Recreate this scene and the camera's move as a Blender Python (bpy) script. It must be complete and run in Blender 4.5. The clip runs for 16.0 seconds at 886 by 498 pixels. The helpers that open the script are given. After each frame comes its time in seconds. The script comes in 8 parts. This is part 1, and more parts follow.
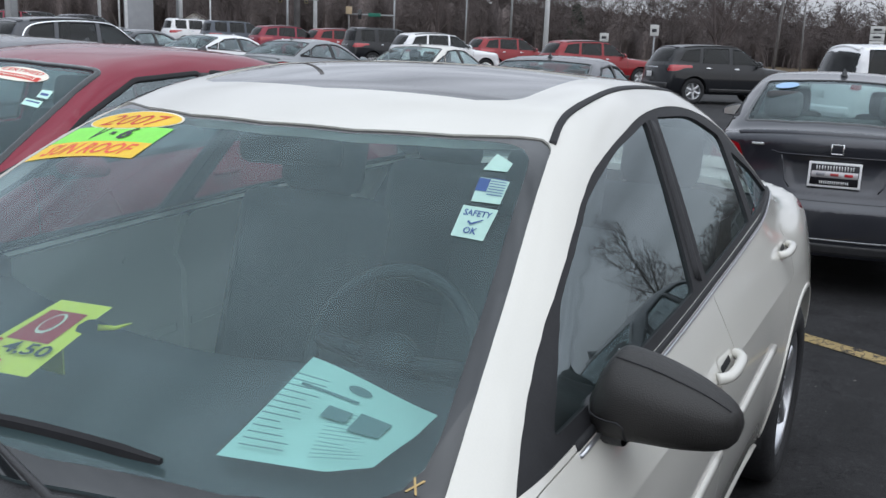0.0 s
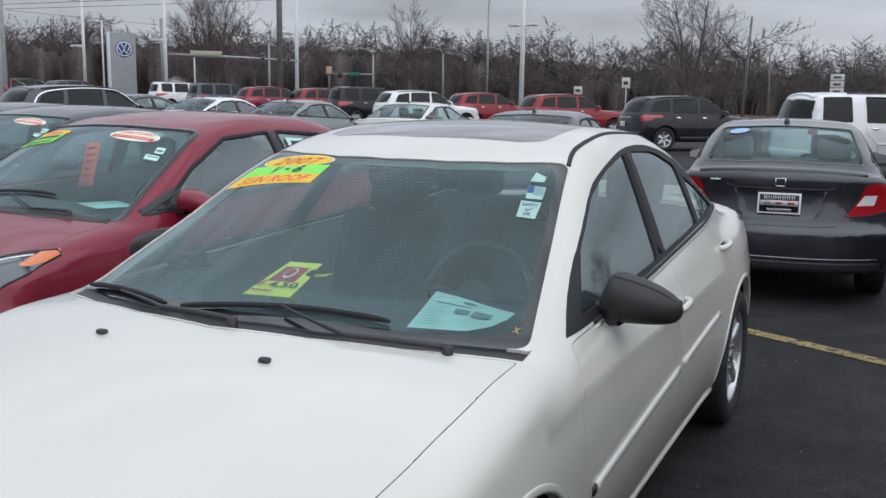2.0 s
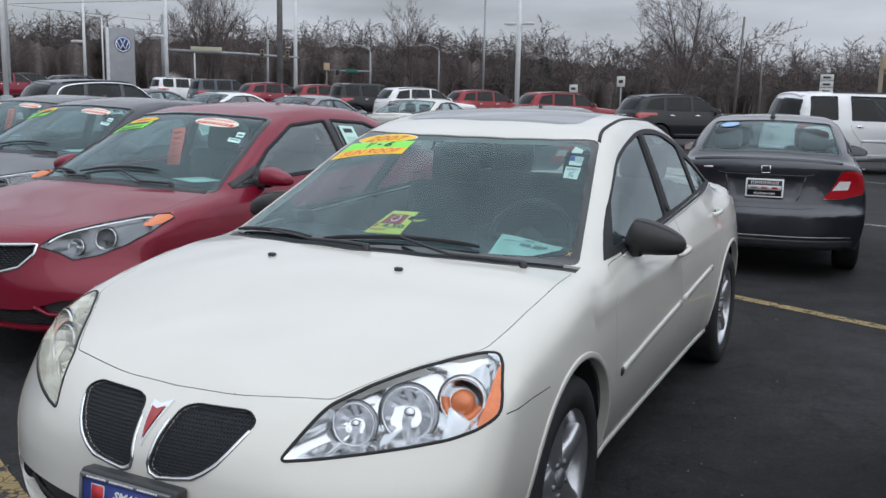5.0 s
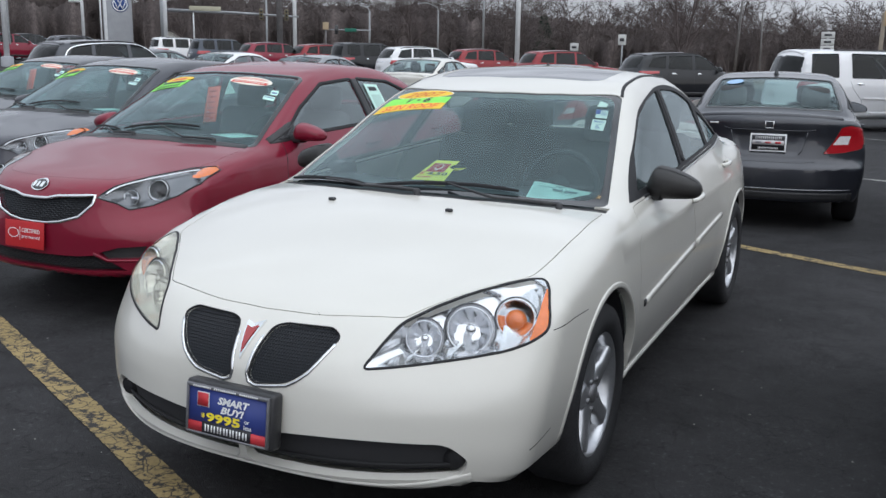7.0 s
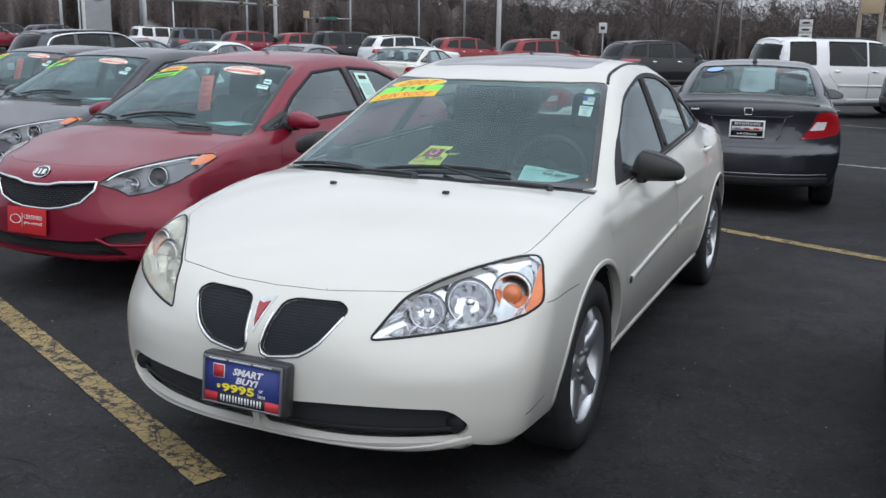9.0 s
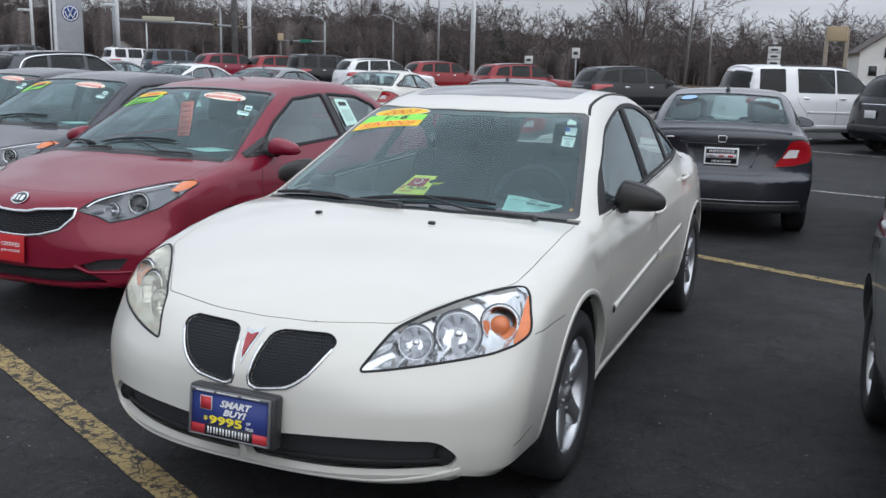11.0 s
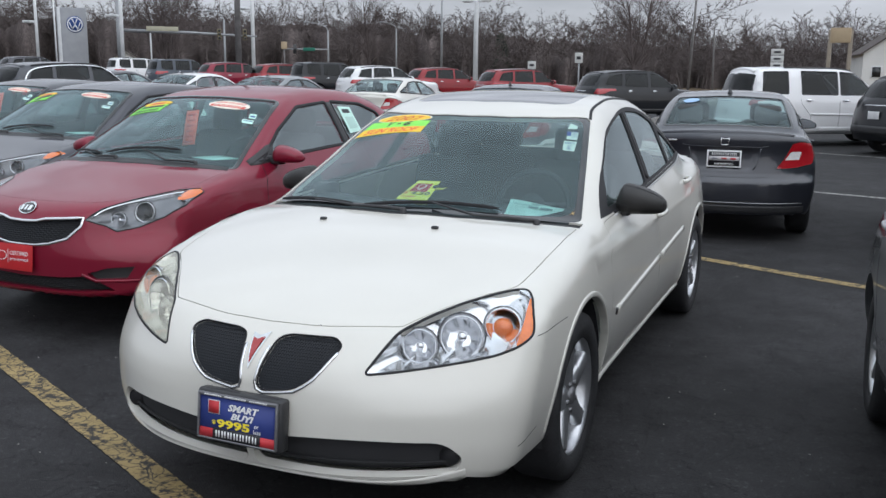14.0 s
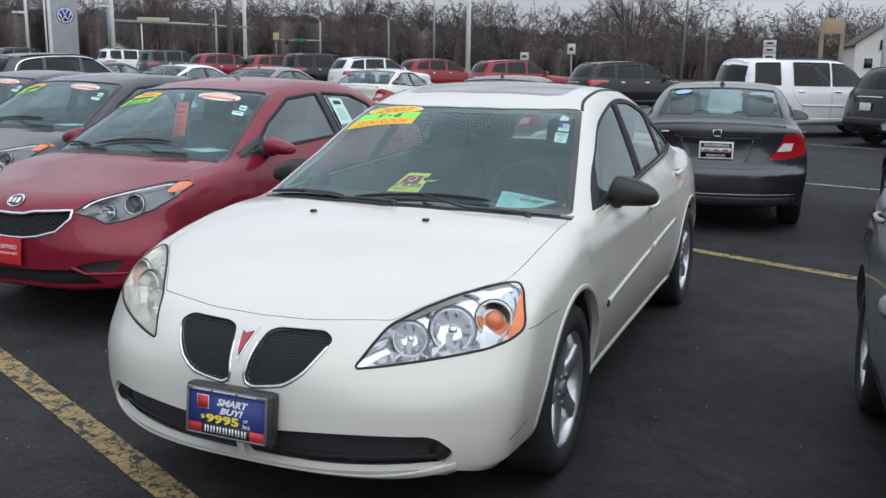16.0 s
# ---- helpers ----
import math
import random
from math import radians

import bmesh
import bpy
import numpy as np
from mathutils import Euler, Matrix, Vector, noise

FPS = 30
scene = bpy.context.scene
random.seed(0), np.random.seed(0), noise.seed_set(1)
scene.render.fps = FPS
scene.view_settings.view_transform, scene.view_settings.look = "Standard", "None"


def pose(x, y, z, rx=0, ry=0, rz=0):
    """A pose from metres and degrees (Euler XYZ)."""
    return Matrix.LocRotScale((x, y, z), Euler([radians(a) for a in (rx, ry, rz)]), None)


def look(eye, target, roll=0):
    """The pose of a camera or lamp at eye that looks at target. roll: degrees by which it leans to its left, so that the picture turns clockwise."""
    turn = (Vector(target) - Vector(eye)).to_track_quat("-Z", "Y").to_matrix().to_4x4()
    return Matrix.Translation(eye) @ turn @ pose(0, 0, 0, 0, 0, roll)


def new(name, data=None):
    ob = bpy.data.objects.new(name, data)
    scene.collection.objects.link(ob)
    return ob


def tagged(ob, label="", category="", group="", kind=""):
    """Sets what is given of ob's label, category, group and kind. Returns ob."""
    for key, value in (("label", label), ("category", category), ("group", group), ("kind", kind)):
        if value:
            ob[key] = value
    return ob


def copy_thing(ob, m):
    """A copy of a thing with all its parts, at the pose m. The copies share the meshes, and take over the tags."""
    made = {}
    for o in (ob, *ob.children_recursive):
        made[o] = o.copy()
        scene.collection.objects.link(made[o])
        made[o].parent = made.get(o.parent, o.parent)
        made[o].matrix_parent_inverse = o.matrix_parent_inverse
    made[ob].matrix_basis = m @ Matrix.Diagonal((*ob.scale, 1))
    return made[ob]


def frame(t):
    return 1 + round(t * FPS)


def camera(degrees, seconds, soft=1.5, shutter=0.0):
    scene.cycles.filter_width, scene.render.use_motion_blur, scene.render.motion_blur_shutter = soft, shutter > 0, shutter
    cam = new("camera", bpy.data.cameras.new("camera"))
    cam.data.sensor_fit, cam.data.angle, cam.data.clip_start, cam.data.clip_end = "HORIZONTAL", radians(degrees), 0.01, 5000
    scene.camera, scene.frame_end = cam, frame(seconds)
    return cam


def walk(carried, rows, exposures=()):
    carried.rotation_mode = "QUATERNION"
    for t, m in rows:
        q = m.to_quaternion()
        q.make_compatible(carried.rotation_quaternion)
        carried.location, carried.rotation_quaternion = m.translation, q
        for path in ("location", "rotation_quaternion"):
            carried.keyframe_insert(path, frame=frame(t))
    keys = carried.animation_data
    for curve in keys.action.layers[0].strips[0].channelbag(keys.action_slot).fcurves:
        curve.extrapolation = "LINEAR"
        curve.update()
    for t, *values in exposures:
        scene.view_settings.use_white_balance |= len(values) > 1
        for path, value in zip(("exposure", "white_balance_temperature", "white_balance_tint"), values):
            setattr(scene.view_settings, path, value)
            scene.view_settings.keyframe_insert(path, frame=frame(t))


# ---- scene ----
cam = camera(52.0, 16.0)
PATH = [
    (0, (1.211, 0.448, 1.532), (0.288, 2.167, 1.093), 2.2),
    (0.5, (1.232, 0.143, 1.532), (0.427, 1.926, 1.117), 1.8),
    (1, (1.354, -0.134, 1.549), (0.541, 1.652, 1.162), 1.5),
    (1.5, (1.489, -0.345, 1.557), (0.604, 1.417, 1.224), 1.0),
    (2, (1.535, -0.693, 1.556), (0.637, 1.065, 1.234), 0.8),
    (2.5, (1.582, -0.902, 1.549), (0.741, 0.865, 1.139), 2.3),
    (3, (1.729, -1.065, 1.526), (0.941, 0.718, 1.08), 1.1),
    (3.5, (1.741, -1.24, 1.545), (0.911, 0.536, 1.15), 0.3),
    (4, (1.619, -1.443, 1.564), (0.777, 0.343, 1.248), -0.1),
    (4.5, (1.592, -1.566, 1.541), (0.746, 0.223, 1.253), 1.0),
    (5, (1.709, -1.661, 1.524), (0.827, 0.104, 1.197), 1.2),
    (5.2, (1.753, -1.707, 1.515), (0.858, 0.046, 1.16), 0.9),
    (7.3, (1.723, -2.134, 1.522), (0.854, -0.381, 1.108), 1.0),
    (7.5, (1.762, -2.167, 1.526), (0.864, -0.427, 1.119), 0.4),
    (8, (1.851, -2.225, 1.529), (0.915, -0.502, 1.132), -1.2),
    (8.5, (1.816, -2.238, 1.522), (0.931, -0.494, 1.104), -0.6),
    (8.7, (1.781, -2.256, 1.522), (0.924, -0.501, 1.092), 0.1),
    (10.8, (1.706, -2.307, 1.554), (0.932, -0.508, 1.149), 1.9),
    (11, (1.712, -2.307, 1.557), (0.929, -0.507, 1.17), 1.3),
    (11.5, (1.719, -2.306, 1.557), (0.937, -0.502, 1.19), 0.5),
    (12, (1.73, -2.31, 1.561), (0.946, -0.505, 1.205), 0.3),
    (12.5, (1.735, -2.316, 1.566), (0.944, -0.512, 1.216), 0.4),
    (13, (1.736, -2.325, 1.565), (0.959, -0.515, 1.217), 0.7),
    (13.5, (1.732, -2.332, 1.557), (0.949, -0.531, 1.18), 0.8),
    (14, (1.736, -2.341, 1.558), (0.941, -0.544, 1.184), 0.6),
    (14.5, (1.735, -2.336, 1.564), (0.956, -0.53, 1.2), 0.5),
    (15, (1.725, -2.327, 1.56), (0.956, -0.518, 1.194), 0.8),
    (15.5, (1.725, -2.321, 1.562), (0.952, -0.516, 1.182), 0.7),
    (16, (1.735, -2.319, 1.558), (0.956, -0.519, 1.166), 0.6),
]
EXPOSURE = [(0, 0.06), (1.5, 0.03), (2.2, -0.07), (2.8, -0.07), (3.5, 0.0), (5, -0.03), (7.3, 0.08), (16, 0.09)]
walk(cam, [(t, look(eye, target, roll)) for t, eye, target, roll in PATH], EXPOSURE)

# ---- light ----
world = bpy.data.worlds.new("overcast")
scene.world = world
world.use_nodes = True
nt = world.node_tree
nt.nodes.clear()
w_out = nt.nodes.new("ShaderNodeOutputWorld")
w_bg = nt.nodes.new("ShaderNodeBackground")
w_sky = nt.nodes.new("ShaderNodeTexSky")
w_sky.sky_type, w_sky.sun_disc = "NISHITA", False
w_sky.sun_elevation, w_sky.sun_rotation = radians(35), radians(121)
w_co = nt.nodes.new("ShaderNodeTexCoord")
w_sep = nt.nodes.new("ShaderNodeSeparateXYZ")
nt.links.new(w_co.outputs["Generated"], w_sep.inputs[0])
w_ramp = nt.nodes.new("ShaderNodeValToRGB")
w_ramp.color_ramp.elements[0].position, w_ramp.color_ramp.elements[0].color = 0.0, (0.41, 0.428, 0.482, 1)
w_ramp.color_ramp.elements[1].position, w_ramp.color_ramp.elements[1].color = 1.0, (1.15, 1.27, 1.42, 1)
mid = w_ramp.color_ramp.elements.new(0.35)
mid.color = (0.675, 0.718, 0.805, 1)
nt.links.new(w_sep.outputs["Z"], w_ramp.inputs[0])
w_map = nt.nodes.new("ShaderNodeMapping")
w_map.inputs["Scale"].default_value = (1.6, 1.6, 7.0)
nt.links.new(w_co.outputs["Generated"], w_map.inputs[0])
w_noise = nt.nodes.new("ShaderNodeTexNoise")
w_noise.inputs["Scale"].default_value, w_noise.inputs["Detail"].default_value = 2.2, 6.0
nt.links.new(w_map.outputs[0], w_noise.inputs["Vector"])
w_cl = nt.nodes.new("ShaderNodeMapRange")
w_cl.inputs["From Min"].default_value, w_cl.inputs["From Max"].default_value = 0.3, 0.7
w_cl.inputs["To Min"].default_value, w_cl.inputs["To Max"].default_value = 0.70, 1.28
nt.links.new(w_noise.outputs[0], w_cl.inputs[0])
w_mul = nt.nodes.new("ShaderNodeMix")
w_mul.data_type, w_mul.blend_type = "RGBA", "MULTIPLY"
w_mul.inputs[0].default_value = 1.0
nt.links.new(w_ramp.outputs[0], w_mul.inputs[6])
nt.links.new(w_cl.outputs[0], w_mul.inputs[7])
w_skd = nt.nodes.new("ShaderNodeMix")
w_skd.data_type, w_skd.blend_type = "RGBA", "MIX"
w_skd.inputs[0].default_value = 0.01
nt.links.new(w_mul.outputs[2], w_skd.inputs[6])
nt.links.new(w_sky.outputs[0], w_skd.inputs[7])
nt.links.new(w_skd.outputs[2], w_bg.inputs[0])
w_bg.inputs[1].default_value = 0.98
nt.links.new(w_bg.outputs[0], w_out.inputs[0])

sun = new("sun", bpy.data.lights.new("sun", "SUN"))
sun.data.energy, sun.data.angle, sun.data.color = 1.25, radians(110), (0.965, 0.98, 1.0)
sun.matrix_world = look((0, 0, 30), (-36, 22, 0))


# ---- materials ----
def mat(name, col, rough=0.5, metal=0.0, noise_scale=0, var=0.0, bump=0.0, coat=0.0, spec=0.5, fine=0.0, fine_scale=60.0, emit=0.0):
    """Principled material with two scales of colour variation and a bump."""
    m = bpy.data.materials.new(name)
    m.use_nodes = True
    t = m.node_tree
    b = t.nodes["Principled BSDF"]
    b.inputs["Base Color"].default_value = (*col, 1)
    b.inputs["Roughness"].default_value = rough
    b.inputs["Metallic"].default_value = metal
    b.inputs["Specular IOR Level"].default_value = spec
    if coat:
        b.inputs["Coat Weight"].default_value = coat
        b.inputs["Coat Roughness"].default_value = 0.03
    if emit:
        b.inputs["Emission Color"].default_value = (*col, 1)
        b.inputs["Emission Strength"].default_value = emit
    if noise_scale:
        c = t.nodes.new("ShaderNodeTexCoord")
        n1 = t.nodes.new("ShaderNodeTexNoise")
        n1.inputs["Scale"].default_value, n1.inputs["Detail"].default_value = noise_scale, 5
        n2 = t.nodes.new("ShaderNodeTexNoise")
        n2.inputs["Scale"].default_value, n2.inputs["Detail"].default_value = fine_scale, 3
        for n in (n1, n2):
            t.links.new(c.outputs["Object"], n.inputs["Vector"])
        r1 = t.nodes.new("ShaderNodeMapRange")
        r1.inputs["To Min"].default_value, r1.inputs["To Max"].default_value = 1 - var, 1 + var
        r1.inputs["From Min"].default_value, r1.inputs["From Max"].default_value = 0.3, 0.7
        t.links.new(n1.outputs[0], r1.inputs[0])
        r2 = t.nodes.new("ShaderNodeMapRange")
        r2.inputs["To Min"].default_value, r2.inputs["To Max"].default_value = 1 - fine, 1 + fine
        r2.inputs["From Min"].default_value, r2.inputs["From Max"].default_value = 0.3, 0.7
        t.links.new(n2.outputs[0], r2.inputs[0])
        mm = t.nodes.new("ShaderNodeMath")
        mm.operation = "MULTIPLY"
        t.links.new(r1.outputs[0], mm.inputs[0])
        t.links.new(r2.outputs[0], mm.inputs[1])
        mx = t.nodes.new("ShaderNodeVectorMath")
        mx.operation = "SCALE"
        mx.inputs[0].default_value = col
        t.links.new(mm.outputs[0], mx.inputs["Scale"])
        t.links.new(mx.outputs[0], b.inputs["Base Color"])
        if bump:
            bp = t.nodes.new("ShaderNodeBump")
            bp.inputs["Strength"].default_value, bp.inputs["Distance"].default_value = bump, 0.01
            t.links.new(n2.outputs[0], bp.inputs["Height"])
            t.links.new(bp.outputs[0], b.inputs["Normal"])
    return m


def glass(name, tint, gloss_ior=1.5, rough=0.0, veil=0.0, sheen=(1, 1, 1), film=(0.31, 0.41, 0.43)):
    """Thin car glass: a tinted clear sheet with Fresnel gloss and a diffuse veil."""
    m = bpy.data.materials.new(name)
    m.use_nodes = True
    t = m.node_tree
    t.nodes.clear()
    o = t.nodes.new("ShaderNodeOutputMaterial")
    tr = t.nodes.new("ShaderNodeBsdfTransparent")
    tr.inputs[0].default_value = (*tint, 1)
    gl = t.nodes.new("ShaderNodeBsdfGlossy")
    gl.inputs["Roughness"].default_value = rough
    gl.inputs[0].default_value = (*sheen, 1)
    lw = t.nodes.new("ShaderNodeLayerWeight")
    lw.inputs[0].default_value = 0.5
    pw = t.nodes.new("ShaderNodeMath")
    pw.operation = "POWER"
    pw.inputs[1].default_value = 5.0
    t.links.new(lw.outputs["Facing"], pw.inputs[0])
    f0 = ((gloss_ior - 1) / (gloss_ior + 1)) ** 2
    fr = t.nodes.new("ShaderNodeMath")
    fr.operation = "MULTIPLY_ADD"
    fr.inputs[1].default_value, fr.inputs[2].default_value = 1 - f0, f0
    t.links.new(pw.outputs[0], fr.inputs[0])
    mx = t.nodes.new("ShaderNodeMixShader")
    t.links.new(fr.outputs[0], mx.inputs[0])
    t.links.new(tr.outputs[0], mx.inputs[1])
    t.links.new(gl.outputs[0], mx.inputs[2])
    last = mx.outputs[0]
    # diffuse veil: paints reflected haze on windscreens, real clouding on the hazed lens
    if veil:
        df = t.nodes.new("ShaderNodeBsdfDiffuse")
        df.inputs[0].default_value = (*film, 1)
        nz = t.nodes.new("ShaderNodeTexNoise")
        nz.inputs["Scale"].default_value, nz.inputs["Detail"].default_value = 3.0, 6
        mr = t.nodes.new("ShaderNodeMapRange")
        mr.inputs["To Min"].default_value, mr.inputs["To Max"].default_value = veil * 0.6, veil * 1.5
        t.links.new(nz.outputs[0], mr.inputs[0])
        m2 = t.nodes.new("ShaderNodeMixShader")
        t.links.new(mr.outputs[0], m2.inputs[0])
        t.links.new(last, m2.inputs[1])
        t.links.new(df.outputs[0], m2.inputs[2])
        last = m2.outputs[0]
    t.links.new(last, o.inputs[0])
    return m


def paint(name, col, flake=0.0, rough=0.35, coat=1.0, spec=0.5):
    return mat(name, col, rough, flake, 1.3, 0.03, 0.0, coat, spec, 0.015, 400.0)


M = dict(
    white=paint("white_paint", (0.665, 0.647, 0.592)),
    red=paint("red_paint", (0.215, 0.007, 0.027), 0.2, 0.4, 0.8, 0.2),
    red2=paint("bright_red_paint", (0.24, 0.008, 0.014), 0.2, 0.4, 0.8, 0.2),
    charcoal=paint("charcoal_paint", (0.026, 0.028, 0.037), 0.4, 0.35),
    graphite=paint("graphite_paint", (0.036, 0.036, 0.047), 0.45, 0.4),
    silver=paint("silver_paint", (0.24, 0.25, 0.26), 0.7, 0.35),
    black=paint("black_paint", (0.010, 0.011, 0.014), 0.1, 0.3, 0.6, 0.2),
    navy=paint("navy_paint", (0.018, 0.03, 0.05), 0.3, 0.4),
    van_white=paint("plain_white_paint", (0.76, 0.76, 0.77)),
    # the windscreen's teal-grey film puts reflected light into its colour
    glass=glass("windscreen_glass", (0.70, 0.86, 0.86), 1.66, 0.0, 0.085, (0.80, 0.97, 1.0)),
    rear_clear=glass("clear_rear_glass", (0.76, 0.89, 0.87), 1.5, 0.0, 0.02, (0.85, 0.97, 1.0)),
    side_glass=glass("tinted_side_glass", (0.72, 0.80, 0.79), 2.7, 0.0, 0.012, (0.88, 0.98, 1.0)),
    dark_glass=glass("dark_privacy_glass", (0.10, 0.11, 0.12), 1.4, 0.0, 0.01),
    clear=glass("clear_lens", (0.95, 0.96, 0.97), 1.3, 0.0, 0.0),
    haze=glass("hazed_lens", (0.9, 0.9, 0.82), 1.4, 0.03, 0.20, (1, 1, 1), (0.74, 0.71, 0.60)),
    frit=mat("black_glass_edge", (0.018, 0.020, 0.022), 0.04, 0, 8, 0.1, 0, 0.5),
    sunroof=mat("sunroof_glass", (0.02, 0.021, 0.024), 0.03, 0, 6, 0.1, 0, 1.0),
    bucket=mat("silvered_plastic", (0.74, 0.75, 0.76), 0.14, 0.9, 10, 0.05),
    dark_bucket=mat("grey_lamp_housing", (0.42, 0.43, 0.45), 0.25, 0.7, 10, 0.1),
    lamp_black=mat("dark_lamp_housing", (0.20, 0.205, 0.215), 0.22, 0.6, 10, 0.1),
    badge_red=mat("badge_red", (0.35, 0.01, 0.012), 0.15, 0, 10, 0.05, 0, 1.0),
    plastic=mat("black_plastic", (0.028, 0.028, 0.030), 0.42, 0, 30, 0.15, 0.15, 0, 0.5, 0.1, 300),
    mirror_cap=mat("dark_grained_plastic", (0.018, 0.0165, 0.0155), 0.45, 0, 20, 0.1, 0.2, 0, 0.5, 0.12, 500),
    rubber=mat("rubber_seal", (0.018, 0.018, 0.020), 0.6, 0, 20, 0.15, 0.0, 0, 0.3, 0.1, 200),
    tyre=mat("tyre_rubber", (0.026, 0.026, 0.028), 0.75, 0, 12, 0.2, 0.3, 0, 0.3, 0.12, 120),
    chrome=mat("chrome", (0.80, 0.81, 0.82), 0.06, 1.0),
    reflector=mat("lamp_reflector", (0.68, 0.69, 0.71), 0.12, 1.0),
    alloy=mat("alloy_wheel", (0.55, 0.56, 0.58), 0.28, 0.85, 8, 0.08, 0, 0.4, 0.5, 0.05, 80),
    # darker alloy: shade put into the hub caps' colour, plain grey on plate frames
    alloy_dark=mat("shadowed_alloy", (0.20, 0.20, 0.21), 0.45, 0.6, 8, 0.15, 0, 0, 0.5, 0.1, 60),
    amber=mat("amber_lens", (0.72, 0.16, 0.02), 0.12, 0, 30, 0.08, 0, 1.0, 0.5, 0.1, 200),
    bulb=mat("amber_bulb", (0.55, 0.2, 0.04), 0.2, 0.3),
    tail_red=mat("red_lamp_lens", (0.36, 0.008, 0.014), 0.1, 0, 40, 0.1, 0, 1.0, 0.5, 0.08, 200),
    lamp_white=mat("white_lamp_lens", (0.7, 0.68, 0.68), 0.1, 0, 40, 0.1, 0, 1.0),
    under=mat("underbody", (0.028, 0.028, 0.031), 0.9),
    interior=mat("grey_interior_fabric", (0.09, 0.093, 0.096), 0.85, 0, 4, 0.12, 0.0, 0, 0.2, 0.05, 30),
    dash=mat("dash_plastic", (0.055, 0.058, 0.062), 0.7, 0, 5, 0.10, 0.0, 0, 0.3, 0.05, 30),
    mesh=mat("grille_mesh", (0.030, 0.036, 0.044), 0.4, 0.1, 30, 0.1),
)


# ---- building helpers ----
def finish(name, bm, material, smooth=True, grad=None):
    """Turns a bmesh into a linked object; grad gives exact normals of a body surface."""
    me = bpy.data.meshes.new(name)
    if smooth:
        for f in bm.faces:
            f.smooth = True
    lay = bm.faces.layers.int.get("flat")
    flats = {f.index for f in bm.faces if f[lay]} if lay else set()
    bm.faces.index_update()
    if lay:
        flats = {f.index for f in bm.faces if f[lay]}
    bm.to_mesh(me)
    bm.free()
    mats = material if isinstance(material, (list, tuple)) else [material]
    for m in mats:
        me.materials.append(m)
    if grad is not None and len(me.vertices):
        co = np.empty(len(me.vertices) * 3)
        me.vertices.foreach_get("co", co)
        nv = grad(co.reshape(-1, 3))
        vi = np.empty(len(me.loops), dtype=np.int32)
        me.loops.foreach_get("vertex_index", vi)
        nl = nv[vi]
        if flats:
            for p in me.polygons:
                if p.index in flats:
                    nl[p.loop_start:p.loop_start + p.loop_total] = p.normal
        me.normals_split_custom_set(nl.tolist())
    return new(name, me)


def part(name, bm, material, parent, label="", smooth=True, grad=None):
    ob = finish(name, bm, material, smooth, grad)
    ob.parent = parent
    if label:
        ob["label"] = label
    return ob


def thing(name, m, label, category, group="", kind=""):
    e = new(name)
    e.empty_display_size = 0.2
    e.matrix_world = m
    return tagged(e, label, category, group, kind)


def solid(bm, co, faces):
    vs = [bm.verts.new(c) for c in co]
    for f in faces:
        try:
            bm.faces.new([vs[i] for i in f])
        except ValueError:
            pass
    return vs


def box(size, at=(0, 0, 0), bevel=0.0, bm=None, turn=None, seg=2):
    b = bmesh.new()
    bmesh.ops.create_cube(b, size=1.0)
    bmesh.ops.scale(b, vec=size, verts=b.verts)
    if bevel:
        bmesh.ops.bevel(b, geom=list(b.edges), offset=bevel, segments=seg, affect="EDGES", profile=0.5)
    if turn is not None:
        bmesh.ops.transform(b, matrix=turn, verts=b.verts)
    bmesh.ops.translate(b, vec=at, verts=b.verts)
    return join(bm, b)


def join(bm, b):
    if bm is None:
        return b
    me = bpy.data.meshes.new("tmp")
    b.to_mesh(me)
    b.free()
    bm.from_mesh(me)
    bpy.data.meshes.remove(me)
    return bm


def spin(profile, n=48, axis="x", bm=None, at=(0, 0, 0), a0=0.0, a1=math.tau):
    """A body of revolution: profile of (along axis, radius)."""
    b = bmesh.new()
    full = abs(a1 - a0 - math.tau) < 1e-6
    m = n if full else n + 1
    rings = []
    for i in range(m):
        a = a0 + (a1 - a0) * i / n
        ring = []
        for h, r in profile:
            c, s = r * math.cos(a), r * math.sin(a)
            p = {"x": (h, c, s), "y": (c, h, s), "z": (c, s, h)}[axis]
            ring.append(b.verts.new(Vector(p) + Vector(at)))
        rings.append(ring)
    for i in range(n):
        r0, r1 = rings[i], rings[(i + 1) % m]
        for j in range(len(profile) - 1):
            try:
                b.faces.new((r0[j], r0[j + 1], r1[j + 1], r1[j]))
            except ValueError:
                pass
    bmesh.ops.remove_doubles(b, verts=b.verts, dist=1e-5)
    bmesh.ops.recalc_face_normals(b, faces=b.faces)
    return join(bm, b)


def tube(path, radius, n=8, bm=None, cap=True):
    """A round bar along a path; radius may be a list."""
    b = bmesh.new()
    pts = [Vector(p) for p in path]
    rad = radius if isinstance(radius, (list, tuple)) else [radius] * len(pts)
    rings, side = [], None
    for i, p in enumerate(pts):
        d = (pts[min(i + 1, len(pts) - 1)] - pts[max(i - 1, 0)]).normalized()
        if side is None:
            side = d.orthogonal().normalized()
        side = (side - d * side.dot(d)).normalized()
        up = d.cross(side)
        rings.append([b.verts.new(p + rad[i] * (math.cos(math.tau * k / n) * side + math.sin(math.tau * k / n) * up)) for k in range(n)])
    for r0, r1 in zip(rings, rings[1:]):
        for k in range(n):
            b.faces.new((r0[k], r0[(k + 1) % n], r1[(k + 1) % n], r1[k]))
    if cap:
        b.faces.new(rings[0][::-1])
        b.faces.new(rings[-1])
    return join(bm, b)


